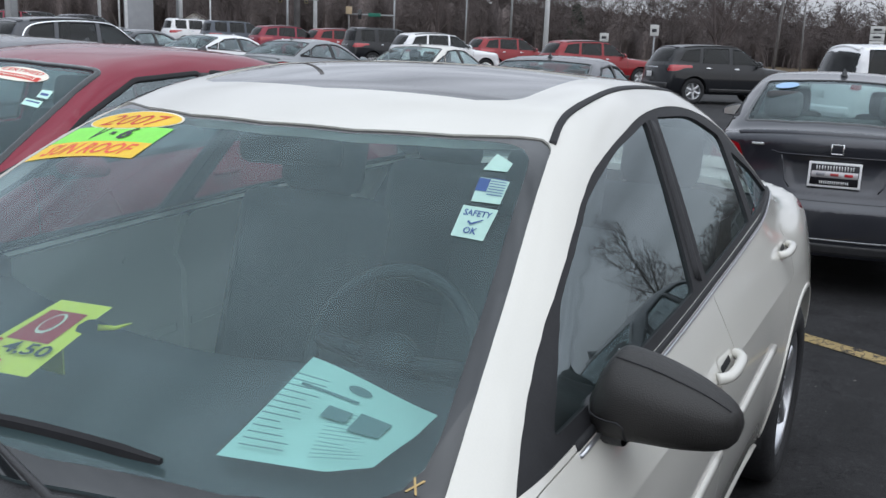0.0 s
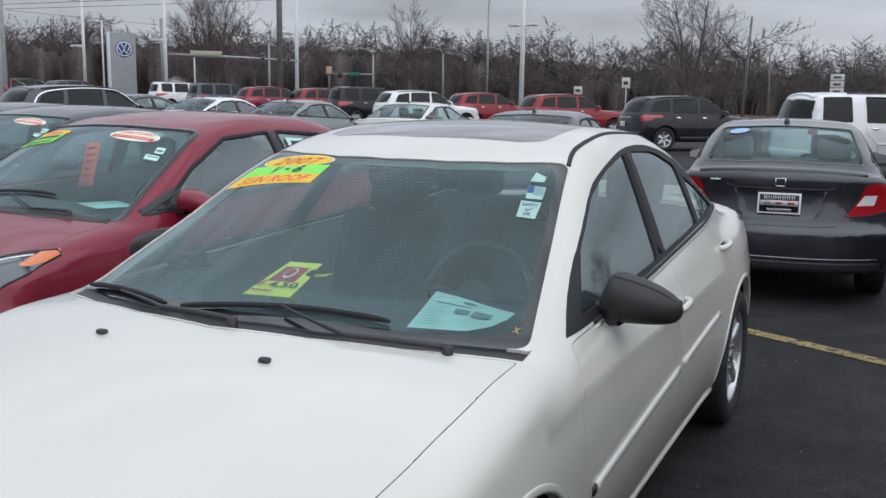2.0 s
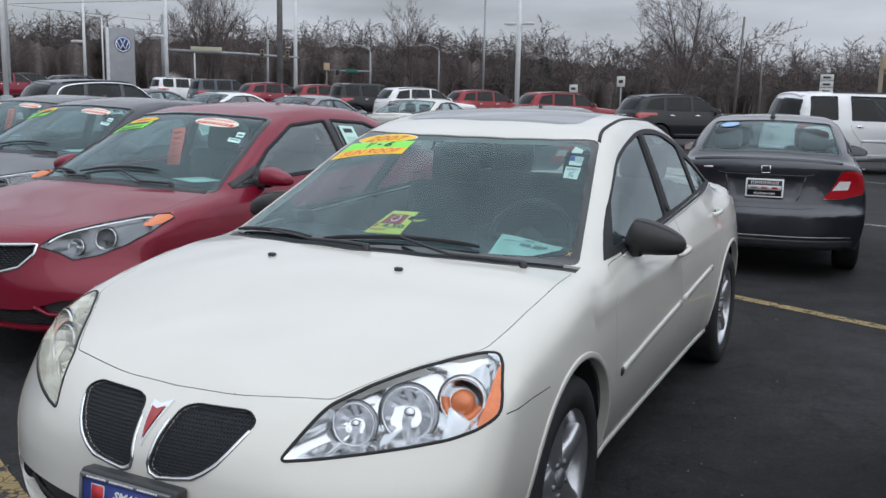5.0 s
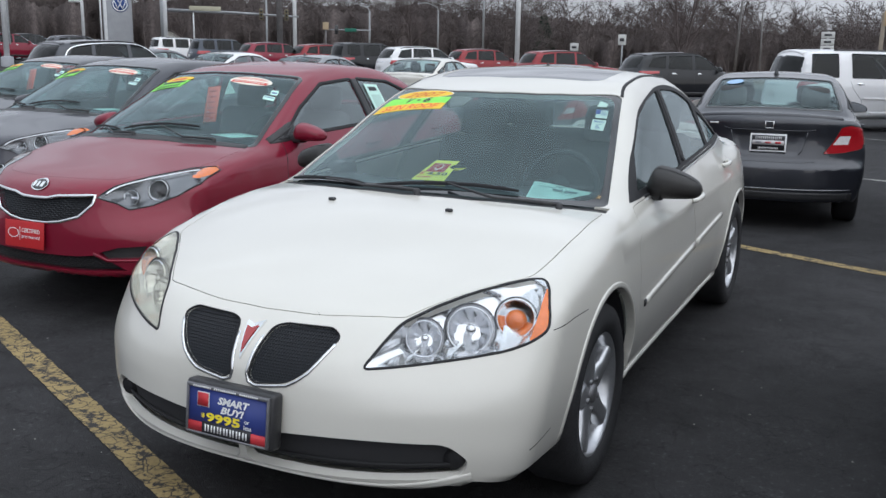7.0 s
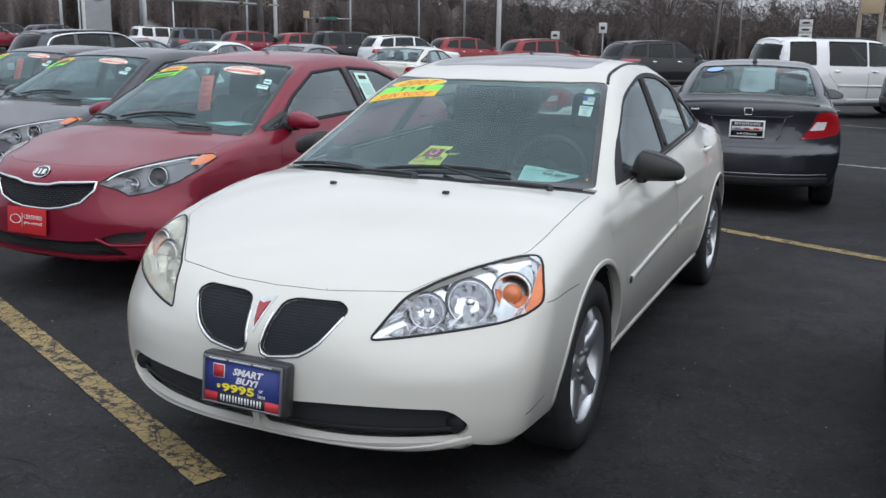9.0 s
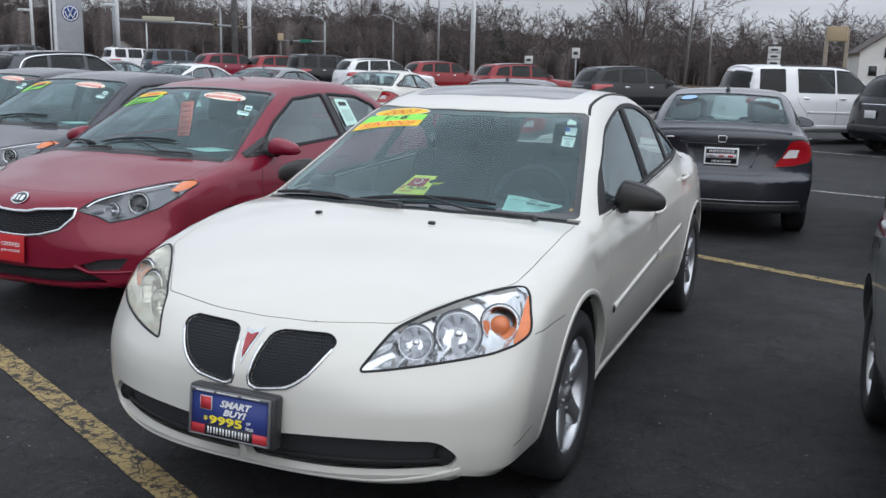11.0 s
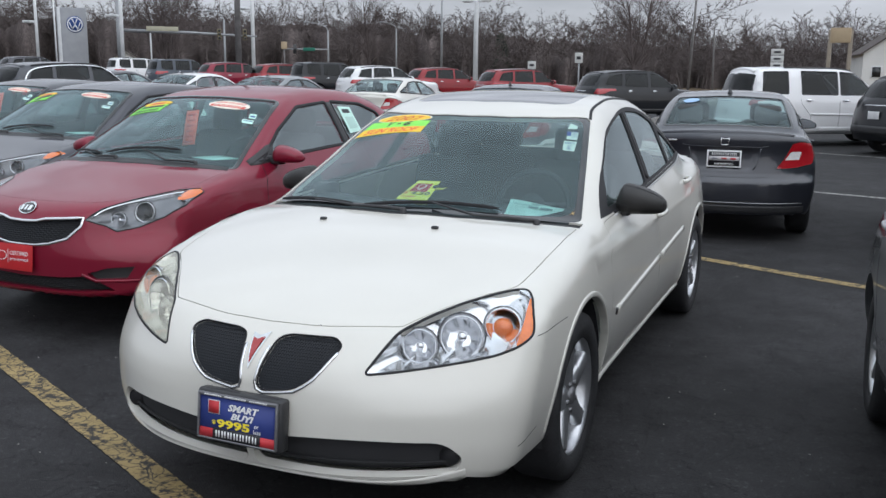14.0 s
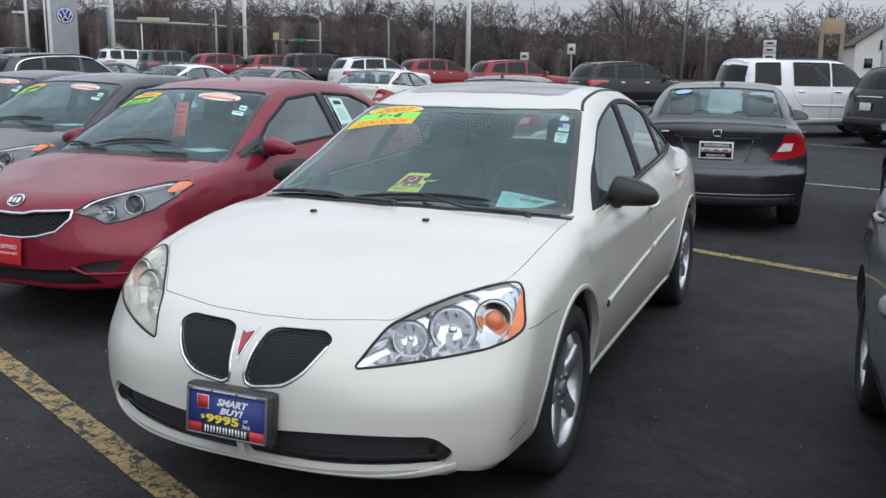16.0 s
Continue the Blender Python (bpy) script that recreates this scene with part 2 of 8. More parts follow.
def curve(pts):
    """A smooth curve through (a, b) points, without overshoot."""
    xs, ys = np.array([p[0] for p in pts], float), np.array([p[1] for p in pts], float)
    d = np.diff(ys) / np.diff(xs)
    m = np.zeros(len(xs))
    m[0], m[-1] = d[0], d[-1]
    for i in range(1, len(xs) - 1):
        if d[i - 1] * d[i] > 0:
            h0, h1 = xs[i] - xs[i - 1], xs[i + 1] - xs[i]
            w1, w2 = 2 * h1 + h0, h1 + 2 * h0
            m[i] = (w1 + w2) / (w1 / d[i - 1] + w2 / d[i])

    def f(x):
        x = np.asarray(x, float)
        i = np.clip(np.searchsorted(xs, x) - 1, 0, len(xs) - 2)
        h = xs[i + 1] - xs[i]
        t = np.clip((x - xs[i]) / h, 0, 1)
        v = (1 + 2 * t) * (1 - t) ** 2 * ys[i] + t * (1 - t) ** 2 * h * m[i] + t * t * (3 - 2 * t) * ys[i + 1] + t * t * (t - 1) * h * m[i + 1]
        return v + np.where(x < xs[0], (x - xs[0]) * m[0], 0) + np.where(x > xs[-1], (x - xs[-1]) * m[-1], 0)
    return f


def smax(a, b, k):
    h = np.maximum(k - np.abs(a - b), 0) / k
    return np.maximum(a, b) + h * h * k * 0.25


def smin(a, b, k):
    return -smax(-a, -b, k)


def round_loop(pts, r=0.03, n=4):
    """A closed outline with rounded corners; r is one radius or one per corner."""
    out, m = [], len(pts)
    rs = r if isinstance(r, (list, tuple)) else [r] * m
    for i in range(m):
        p, a, b = Vector(pts[i]), Vector(pts[i - 1]), Vector(pts[(i + 1) % m])
        u, v = (a - p), (b - p)
        q = min(rs[i], 0.45 * u.length, 0.45 * v.length)
        if q < 1e-4:
            out.append(tuple(p))
            continue
        s, e = p + u.normalized() * q, p + v.normalized() * q
        for k in range(n + 1):
            t = k / n
            w = (1 - t) ** 2 * s + 2 * t * (1 - t) * p + t * t * e
            out.append((w.x, w.y))
    return out


def inside(poly, u, v):
    n, c, j = len(poly), False, len(poly) - 1
    for i in range(n):
        a, b = poly[i], poly[j]
        if (a[1] > v) != (b[1] > v) and u < (b[0] - a[0]) * (v - a[1]) / (b[1] - a[1]) + a[0]:
            c = not c
        j = i
    return c


SIDE = (Vector((0, 1, 0)), Vector((0, 0, 1)))
FRONT = (Vector((1, 0, 0)), Vector((0, 0, 1)))
TOP = (Vector((1, 0, 0)), Vector((0, 1, 0)))


class Shell:
    """A car body surface from its side, plan and section curves; front at y = 0, z up."""

    def __init__(self, s, nf=30, ny=80, nt=64):
        self.s = s
        self.L = s["L"]
        c = {k: curve(s[k]) for k in ("top", "roof", "w", "sec", "nose", "tail", "belt_w")}
        self.c = c
        self.bm = self.grid(nf, ny, nt)

    def F(self, p):
        s, c = self.s, self.c
        x, y, z = np.abs(p[:, 0]), p[:, 1], p[:, 2]
        half = s.get("half", 0.89)
        u = x / half
        width = x - c["w"](y) * c["sec"](z)
        top = z - (c["top"](y) - s.get("crown", 0.05) * u ** 2.2)
        low_k = np.clip((0.68 - z) / 0.2, 0, 1)
        low_k = low_k * low_k * (3 - 2 * low_k)
        n1, n2 = s["nose_plan"], s.get("nose_low", s["nose_plan"])
        nose = (1 - low_k) * n1[0] * u ** n1[1] + low_k * n2[0] * u ** n2[1] + c["nose"](z) - y
        tail = y - (self.L - s["tail_plan"][0] * u ** s["tail_plan"][1] - c["tail"](z))
        if "dent" in s:
            dx, dz0, dz1, deep = s["dent"]
            a = np.clip((dx + 0.25 * (z - dz0) - x) / 0.08, 0, 1)
            b = np.clip((z - dz0) / 0.06, 0, 1) * np.clip((dz1 - z) / 0.06, 0, 1)
            tail = tail + deep * (a * a * (3 - 2 * a)) * (b * b * (3 - 2 * b))
        k = s.get("round", 0.07)
        low = smax(smax(width, top, k), smax(nose, tail, 0.05), s.get("nose_round", 0.06))
        if "chin" in s:
            ch = np.clip((x - 0.40) / 0.35, 0, 1) * np.clip((1.2 - y) / 0.3, 0, 1)
            low = smax(low, s.get("floor", 0.2) + s["chin"] * (0.6 * np.clip((1.0 - y) / 0.3, 0, 1) + 0.4 * ch * ch * (3 - 2 * ch)) - z, 0.03)
        else:
            low = smax(low, s.get("floor", 0.2) - z, 0.04)
        mid_y = s.get("mid", 2.6)
        bow = np.where(y < mid_y, s.get("bow", 0.33), -s.get("bow_back", 0.25)) * np.clip(x, 0, 0.85) ** 2
        fade = np.clip(np.abs(y - mid_y) / 0.9, 0, 1)
        roof = z - (c["roof"](y - bow * fade) - s.get("roof_crown", 0.05) * (x / 0.6) ** 2)
        side = (x - (c["belt_w"](y) - s.get("tumble", 0.5) * (z - s.get("belt", 1.0)) - s.get("bulge", 0.12) * (z - s.get("belt", 1.0)) ** 2)) * 0.9
        up = smax(roof * 0.9, side, s.get("roof_round", 0.09))
        up = np.maximum(up, s.get("belt", 1.0) - 0.16 - z)
        return smin(low, up, s.get("blend", 0.035))

    def grad(self, p):
        e = 2e-3
        g = np.stack([self.F(p + d) - self.F(p - d) for d in np.eye(3) * e], 1)
        return g / np.maximum(np.linalg.norm(g, axis=1, keepdims=True), 1e-9)

    def solve(self, o, d, far=4.0):
        lo, hi = np.zeros(len(o)), np.full(len(o), far)
        for _ in range(36):
            m = (lo + hi) / 2
            out = self.F(o + d * m[:, None]) > 0
            hi, lo = np.where(out, m, hi), np.where(out, lo, m)
        return o + d * lo[:, None]

    def grid(self, nf, ny, nt):
        s = self.s
        y0, y1, z0 = s.get("fan", (1.0, self.L - 1.0, 0.45))
        th = np.linspace(0, math.tau, nt, endpoint=False)
        st, ct = np.sin(th), np.cos(th)
        O, D = [], []
        for i in range(1, nf):
            a = (i / nf) * math.pi / 2
            D.append(np.stack([math.sin(a) * st, -math.cos(a) + 0 * st, math.sin(a) * ct], 1))
            O.append(np.tile([0, y0, z0], (nt, 1)))
        for i in range(ny + 1):
            y = y0 + (y1 - y0) * i / ny
            D.append(np.stack([st, 0 * st, ct], 1))
            O.append(np.tile([0, y, z0], (nt, 1)))
        for i in range(nf - 1, 0, -1):
            a = (i / nf) * math.pi / 2
            D.append(np.stack([math.sin(a) * st, math.cos(a) + 0 * st, math.sin(a) * ct], 1))
            O.append(np.tile([0, y1, z0], (nt, 1)))
        O.append(np.array([[0, y0, z0], [0, y1, z0]], float))
        D.append(np.array([[0, -1, 0], [0, 1, 0]], float))
        P = self.solve(np.concatenate(O), np.concatenate(D))
        rows = nf - 1 + ny + 1 + nf - 1
        f = []
        for i in range(rows - 1):
            for j in range(nt):
                a, b = i * nt + j, i * nt + (j + 1) % nt
                f.append((a, b, b + nt, a + nt))
        n = rows * nt
        for j in range(nt):
            f.append((n, (j + 1) % nt, j))
            f.append((n + 1, (rows - 1) * nt + j, (rows - 1) * nt + (j + 1) % nt))
        me = bpy.data.meshes.new("tmp")
        me.from_pydata(P.tolist(), [], f)
        bm = bmesh.new()
        bm.from_mesh(me)
        bpy.data.meshes.remove(me)
        bm.faces.layers.int.new("flat")
        return bm

    def at(self, u, v, axes, sign=1.0):
        """The surface point at (u, v) of a view, on the near side (sign along the view's depth axis)."""
        return self.on([(u, v)], axes, sign)[0]

    def on(self, uv, axes, sign=1.0, lift=0.0):
        U, V = np.array(axes[0]), np.array(axes[1])
        Dp = np.cross(U, V) * sign
        uv = np.array(uv, float)
        far = uv[:, :1] * U + uv[:, 1:] * V
        mid = np.array([0, self.L / 2, 0])
        far = far + Dp * (mid @ Dp)
        # march in from outside
        steps = np.arange(3.2, -2.6, -0.025)
        grid = far[:, None, :] + Dp * steps[None, :, None]
        ins = (self.F(grid.reshape(-1, 3)) < 0).reshape(len(far), -1)
        best = np.where(ins.any(axis=1), steps[np.argmax(ins, axis=1)], 0.0)
        lo, hi = best, best + 0.025
        for _ in range(16):
            m = (lo + hi) / 2
            ins = self.F(far + Dp * m[:, None]) < 0
            lo, hi = np.where(ins, m, lo), np.where(ins, hi, m)
        P = far + Dp * lo[:, None]
        if lift:
            P = P + self.grad(P) * lift
        return P

    def cut(self, outline, axes, keep, bm=None):
        """Cuts an outline into the surface; returns the faces inside."""
        bm = bm or self.bm
        U, V = axes
        us, vs = [p[0] for p in outline], [p[1] for p in outline]
        lo_u, hi_u, lo_v, hi_v = min(us) - 0.06, max(us) + 0.06, min(vs) - 0.06, max(vs) + 0.06
        pool = {}

        def span(f):
            pu = [v.co.dot(U) for v in f.verts]
            pv = [v.co.dot(V) for v in f.verts]
            return min(pu), max(pu), min(pv), max(pv)
        for f in bm.faces:
            c = f.verts[0].co
            if lo_u < c.dot(U) < hi_u and lo_v < c.dot(V) < hi_v and keep(c):
                pool[f] = span(f)
        n = len(outline)
        for i in range(n):
            a, b = Vector(outline[i]), Vector(outline[(i + 1) % n])
            if (b - a).length < 1e-5:
                continue
            e0, e1, e2, e3 = min(a.x, b.x) - 1e-4, max(a.x, b.x) + 1e-4, min(a.y, b.y) - 1e-4, max(a.y, b.y) + 1e-4
            near = [f for f, (p0, p1, p2, p3) in pool.items() if p1 >= e0 and p0 <= e1 and p3 >= e2 and p2 <= e3]
            if not near:
                continue
            no = (b.y - a.y) * U - (b.x - a.x) * V
            geom = set(near)
            for f in near:
                geom.update(f.edges)
                geom.update(f.verts)
            r = bmesh.ops.bisect_plane(bm, geom=list(geom), dist=2e-5, plane_co=a.x * U + a.y * V, plane_no=no.normalized())
            for f in near:
                pool[f] = span(f)
            for g in r["geom"]:
                if isinstance(g, bmesh.types.BMFace):
                    pool[g] = span(g)
        return [f for f in pool if f.is_valid and inside(outline, f.calc_center_median().dot(U), f.calc_center_median().dot(V))]

    def take(self, faces, bm=None):
        """Removes faces from the body into a mesh of their own."""
        bm = bm or self.bm
        nb, vm = bmesh.new(), {}
        nb.faces.layers.int.new("flat")
        for f in faces:
            vs = []
            for v in f.verts:
                if v not in vm:
                    vm[v] = nb.verts.new(v.co)
                vs.append(vm[v])
            nb.faces.new(vs)
        bmesh.ops.delete(bm, geom=list(faces), context="FACES")
        return nb

    def rim(self, bm, depth, shrink=0.0, only=None):
        """Draws the open edges of a panel in by shrink and folds them inward by depth."""
        lay = bm.faces.layers.int.get("flat")
        edges = [e for e in bm.edges if e.is_boundary and (only is None or only((e.verts[0].co + e.verts[1].co) / 2))]
        if not edges:
            return
        verts = {v for e in edges for v in e.verts}
        if shrink:
            move = {}
            for v in verts:
                c = Vector()
                for f in v.link_faces:
                    c += f.calc_center_median() - v.co
                es = [e for e in v.link_edges if e.is_boundary]
                if len(es) == 2:
                    t = (es[0].other_vert(v).co - es[1].other_vert(v).co)
                    if t.length > 1e-6:
                        t.normalize()
                        c -= t * c.dot(t)
                if c.length > 1e-7:
                    move[v] = c.normalized() * shrink
            for v, d in move.items():
                v.co += d
        r = bmesh.ops.extrude_edge_only(bm, edges=edges)
        nv = [g for g in r["geom"] if isinstance(g, bmesh.types.BMVert)]
        n = self.grad(np.array([v.co[:] for v in nv]))
        for v, d in zip(nv, n):
            v.co -= Vector(d) * depth
        for g in r["geom"]:
            if isinstance(g, bmesh.types.BMFace):
                g[lay] = 1

    def patch(self, outline, axes, sign=1.0, lift=0.003, step=0.02, thick=0.0):
        """A sheet of the outline's shape laid on the surface (stickers, trim)."""
        us, vs = [p[0] for p in outline], [p[1] for p in outline]
        b = bmesh.new()
        lay = b.faces.layers.int.new("flat")
        nu = max(1, int((max(us) - min(us)) / step))
        nv = max(1, int((max(vs) - min(vs)) / step))
        fl = [b.verts.new((p[0], p[1], 0)) for p in outline]
        b.faces.new(fl)
        for k in range(1, nu):
            x = min(us) + (max(us) - min(us)) * k / nu
            bmesh.ops.bisect_plane(b, geom=list(b.verts) + list(b.edges) + list(b.faces), plane_co=(x, 0, 0), plane_no=(1, 0, 0))
        for k in range(1, nv):
            y = min(vs) + (max(vs) - min(vs)) * k / nv
            bmesh.ops.bisect_plane(b, geom=list(b.verts) + list(b.edges) + list(b.faces), plane_co=(0, y, 0), plane_no=(0, 1, 0))
        bmesh.ops.triangulate(b, faces=[f for f in b.faces if len(f.verts) > 4])
        P = self.on([(v.co.x, v.co.y) for v in b.verts], axes, sign, lift)
        for v, p in zip(b.verts, P):
            v.co = p
        bmesh.ops.recalc_face_normals(b, faces=b.faces)
        f = next(iter(b.faces))
        f.normal_update()
        g = self.grad(np.array([f.calc_center_median()[:]]))[0]
        if f.normal.dot(Vector(g)) < 0:
            bmesh.ops.reverse_faces(b, faces=b.faces)
        if thick:
            edges = [e for e in b.edges if e.is_boundary]
            r = bmesh.ops.extrude_edge_only(b, edges=edges)
            for v in r["geom"]:
                if isinstance(v, bmesh.types.BMVert):
                    d = self.grad(np.array([v.co[:]]))[0]
                    v.co -= Vector(d) * thick
                elif isinstance(v, bmesh.types.BMFace):
                    v[lay] = 1
        return b

    def strip(self, line, axes, sign=1.0, width=0.02, lift=0.004, closed=False, round_top=True):
        """A raised bead along a line on the surface (seals, mouldings)."""
        P = [Vector(p) for p in self.on(line, axes, sign)]
        N = [Vector(n) for n in self.grad(np.array([p[:] for p in P]))]
        b = bmesh.new()
        lay = b.faces.layers.int.new("flat")
        n = len(P)
        sect = [(-0.5, -0.004), (-0.45, 0.75 * lift), (-0.2, lift), (0.2, lift), (0.45, 0.75 * lift), (0.5, -0.004)]
        rings = []
        for i in range(n):
            if closed:
                d = P[(i + 1) % n] - P[i - 1]
            else:
                d = P[min(i + 1, n - 1)] - P[max(i - 1, 0)]
            side = d.normalized().cross(N[i]).normalized()
            rings.append([b.verts.new(P[i] + side * (a * width) + N[i] * h) for a, h in sect])
        for i in range(n if closed else n - 1):
            r0, r1 = rings[i], rings[(i + 1) % n]
            for k in range(len(sect) - 1):
                b.faces.new((r0[k], r0[k + 1], r1[k + 1], r1[k]))
        if not closed:
            b.faces.new(rings[0])
            b.faces.new(rings[-1][::-1])
        bmesh.ops.recalc_face_normals(b, faces=b.faces)
        return b


def dense(line, step=0.02, closed=False):
    out = []
    pts = list(line) + ([line[0]] if closed else [])
    for a, b in zip(pts, pts[1:]):
        a, b = Vector(a), Vector(b)
        n = max(1, int((b - a).length / step))
        out += [tuple(a.lerp(b, k / n)) for k in range(n)]
    return out if closed else out + [tuple(pts[-1])]


def spline(pts, n=8, closed=False):
    out, m = [], len(pts)
    idx = range(m if closed else m - 1)
    for i in idx:
        p = [Vector(pts[j % m] if closed else pts[min(max(j, 0), m - 1)]) for j in (i - 1, i, i + 1, i + 2)]
        for k in range(n):
            t = k / n
            out.append(tuple(0.5 * ((2 * p[1]) + (p[2] - p[0]) * t + (2 * p[0] - 5 * p[1] + 4 * p[2] - p[3]) * t * t + (3 * p[1] - p[0] - 3 * p[2] + p[3]) * t ** 3)))
    return out if closed else out + [tuple(pts[-1])]


# ---- vehicles ----
def mirrored(half):
    """A closed outline from its right half, listed from the middle front round to the middle back."""
    return list(half) + [(-u, v) for u, v in reversed(half) if abs(u) > 1e-4]


def wheel_set(parent, y, z, x, r, rim_r, width, spokes, rim_mat, dense_n=48, style="five"):
    """Four wheels: alloy rim with spokes, tyre and hub cap, under the car."""
    first = None
    made = []
    for yy in y:
        for sg in (1, -1):
            if first is None:
                b = spin([(-0.055, 0.02), (-0.05, rim_r * 0.88), (-0.09, rim_r * 0.9), (-0.02, rim_r * 0.86), (0.055, rim_r * 0.93), (0.072, rim_r * 0.985), (0.078, rim_r * 1.03), (0.066, rim_r * 1.045), (0.03, rim_r)], dense_n)
                w_ob = part("wheel", b, rim_mat, parent, "alloy wheel with %d spokes" % spokes)
                n = spokes
                sp = bmesh.new()
                w0, w1 = (0.052, 0.034) if n <= 6 else (0.03, 0.018)
                prof = [(0.03, w0 * 0.85, 0.052), (0.075, w0, 0.056), (rim_r * 0.6, w1, 0.062), (rim_r * 0.93, w1 * 1.25, 0.066)]
                rr = []
                for d, w, h in prof:
                    rr.append([sp.verts.new((h - 0.04, -w, d)), sp.verts.new((h - 0.012, -w, d)), sp.verts.new((h, -w * 0.62, d)), sp.verts.new((h, w * 0.62, d)), sp.verts.new((h - 0.012, w, d)), sp.verts.new((h - 0.04, w, d))])
                for q0, q1 in zip(rr, rr[1:]):
                    for i in range(5):
                        sp.faces.new((q0[i], q0[i + 1], q1[i + 1], q1[i]))
                bmesh.ops.recalc_face_normals(sp, faces=sp.faces)
                arm = part("spoke", sp, rim_mat, w_ob)
                for k in range(n):
                    o = arm if k == 0 else new("spoke", arm.data)
                    o.parent = w_ob
                    o.matrix_local = Matrix.Rotation(math.tau * (k + 0.15) / n, 4, "X")
                tp = [(-width / 2, rim_r * 0.98), (-width / 2 - 0.004, r * 0.85), (-width / 2 + 0.012, r * 0.97), (-width / 2 + 0.035, r), (width / 2 - 0.035, r), (width / 2 - 0.012, r * 0.975), (width / 2 + 0.004, r * 0.86), (width / 2 - 0.006, rim_r * 1.02), (width / 2 - 0.03, rim_r * 0.98)]
                t_ob = part("tyre", spin([(h - 0.015, q) for h, q in tp], dense_n), M["tyre"], w_ob, "black rubber tyre")
                hb = spin([(0.05, 0.036), (0.064, 0.033), (0.068, 0.02), (0.069, 0.0)], 20)
                for k in range(5):
                    a = math.tau * (k + 0.65) / 5
                    hb = spin([(0.05, 0.011), (0.062, 0.011), (0.064, 0.004), (0.064, 0.0)], 8, bm=hb, at=(0, 0.058 * math.cos(a), 0.058 * math.sin(a)))
                part("hub_cap", hb, M["alloy_dark"], w_ob)
                back = spin([(-0.058, rim_r * 0.86), (-0.06, 0.0)], 24)
                part("brake", back, M["under"], w_ob)
                first = w_ob
                w_ob.matrix_local = pose(sg * x, yy, z, 0, 0, 0)
                made.append(w_ob)
            else:
                c = copy_thing(first, pose(sg * x, yy, z, 0 if sg > 0 else 0, 0, 0 if sg > 0 else 180))
                made.append(c)
    return made


def cabin(parent, s, right_hand=False, seats=True, wheel=True):
    """Dashboard, seats, steering wheel and parcel shelf seen through the glass."""
    y0 = s["cowl"]
    bz = s.get("belt", 1.0)
    dw = 0.74
    d = bmesh.new()
    prof = [(y0 - 0.12, bz - 0.11), (y0 + 0.12, bz - 0.06), (y0 + 0.42, bz - 0.045), (y0 + 0.56, bz - 0.055), (y0 + 0.61, bz - 0.2), (y0 + 0.58, bz - 0.5)]
    rows = []
    for x in np.linspace(-dw, dw, 13):
        e = 0.16 * (abs(x) / dw) ** 2
        hump = 0.025 * math.exp(-((x - 0.36) / 0.17) ** 2)
        rows.append([d.verts.new((x, yy + e, zz + (hump if 2 < i < 5 else 0))) for i, (yy, zz) in enumerate(prof)])
    for r0, r1 in zip(rows, rows[1:]):
        for i in range(len(prof) - 1):
            d.faces.new((r0[i], r0[i + 1], r1[i + 1], r1[i]))
    part("dashboard", d, M["dash"], parent, "dark grey dashboard")
    if wheel:
        sw = bmesh.new()
        ring = [(0.18 * math.cos(math.tau * k / 28), 0.18 * math.sin(math.tau * k / 28), 0) for k in range(29)]
        sw = tube(ring, 0.015, 8, sw, False)
        for a in (0.1, math.pi - 0.1, math.pi * 1.5):
            sw = tube([(0, 0, 0.02), (0.17 * math.cos(a), 0.17 * math.sin(a), 0)], 0.017, 6, sw)
        sw = spin([(-0.02, 0.06), (0.03, 0.06), (0.035, 0.0)], 16, "z", sw)
        bmesh.ops.transform(sw, matrix=pose(0.36, y0 + 0.72, bz - 0.06, 66, 0, 0), verts=sw.verts)
        part("steering_wheel", sw, M["plastic"], parent)
    if not seats:
        return
    for nm, xs, yb, ww in (("front_seat", (0.36, -0.36), y0 + 1.28, 0.5), ("rear_seat", (0.0,), y0 + 2.15, 1.3)):
        for xx in xs:
            b = box((ww, 0.5, 0.22), (xx, yb - 0.2, 0.5), 0.06)
            b = box((ww * 0.96, 0.16, 0.62), (xx, yb + 0.1, 0.80), 0.06, b, Matrix.Rotation(radians(-16), 4, "X"))
            for hx in ((xx,) if ww < 1 else (xx - 0.4, xx + 0.4)):
                b = box((0.27, 0.1, 0.2), (hx, yb + 0.22, bz + 0.19), 0.045, b, Matrix.Rotation(radians(-12), 4, "X"))
            part(nm, b, M["interior"], parent, "grey cloth seat with headrest")
    sh = box((1.16, 0.42, 0.03), (0, y0 + 2.62, bz - 0.03), 0.01)
    part("parcel_shelf", sh, M["dash"], parent)


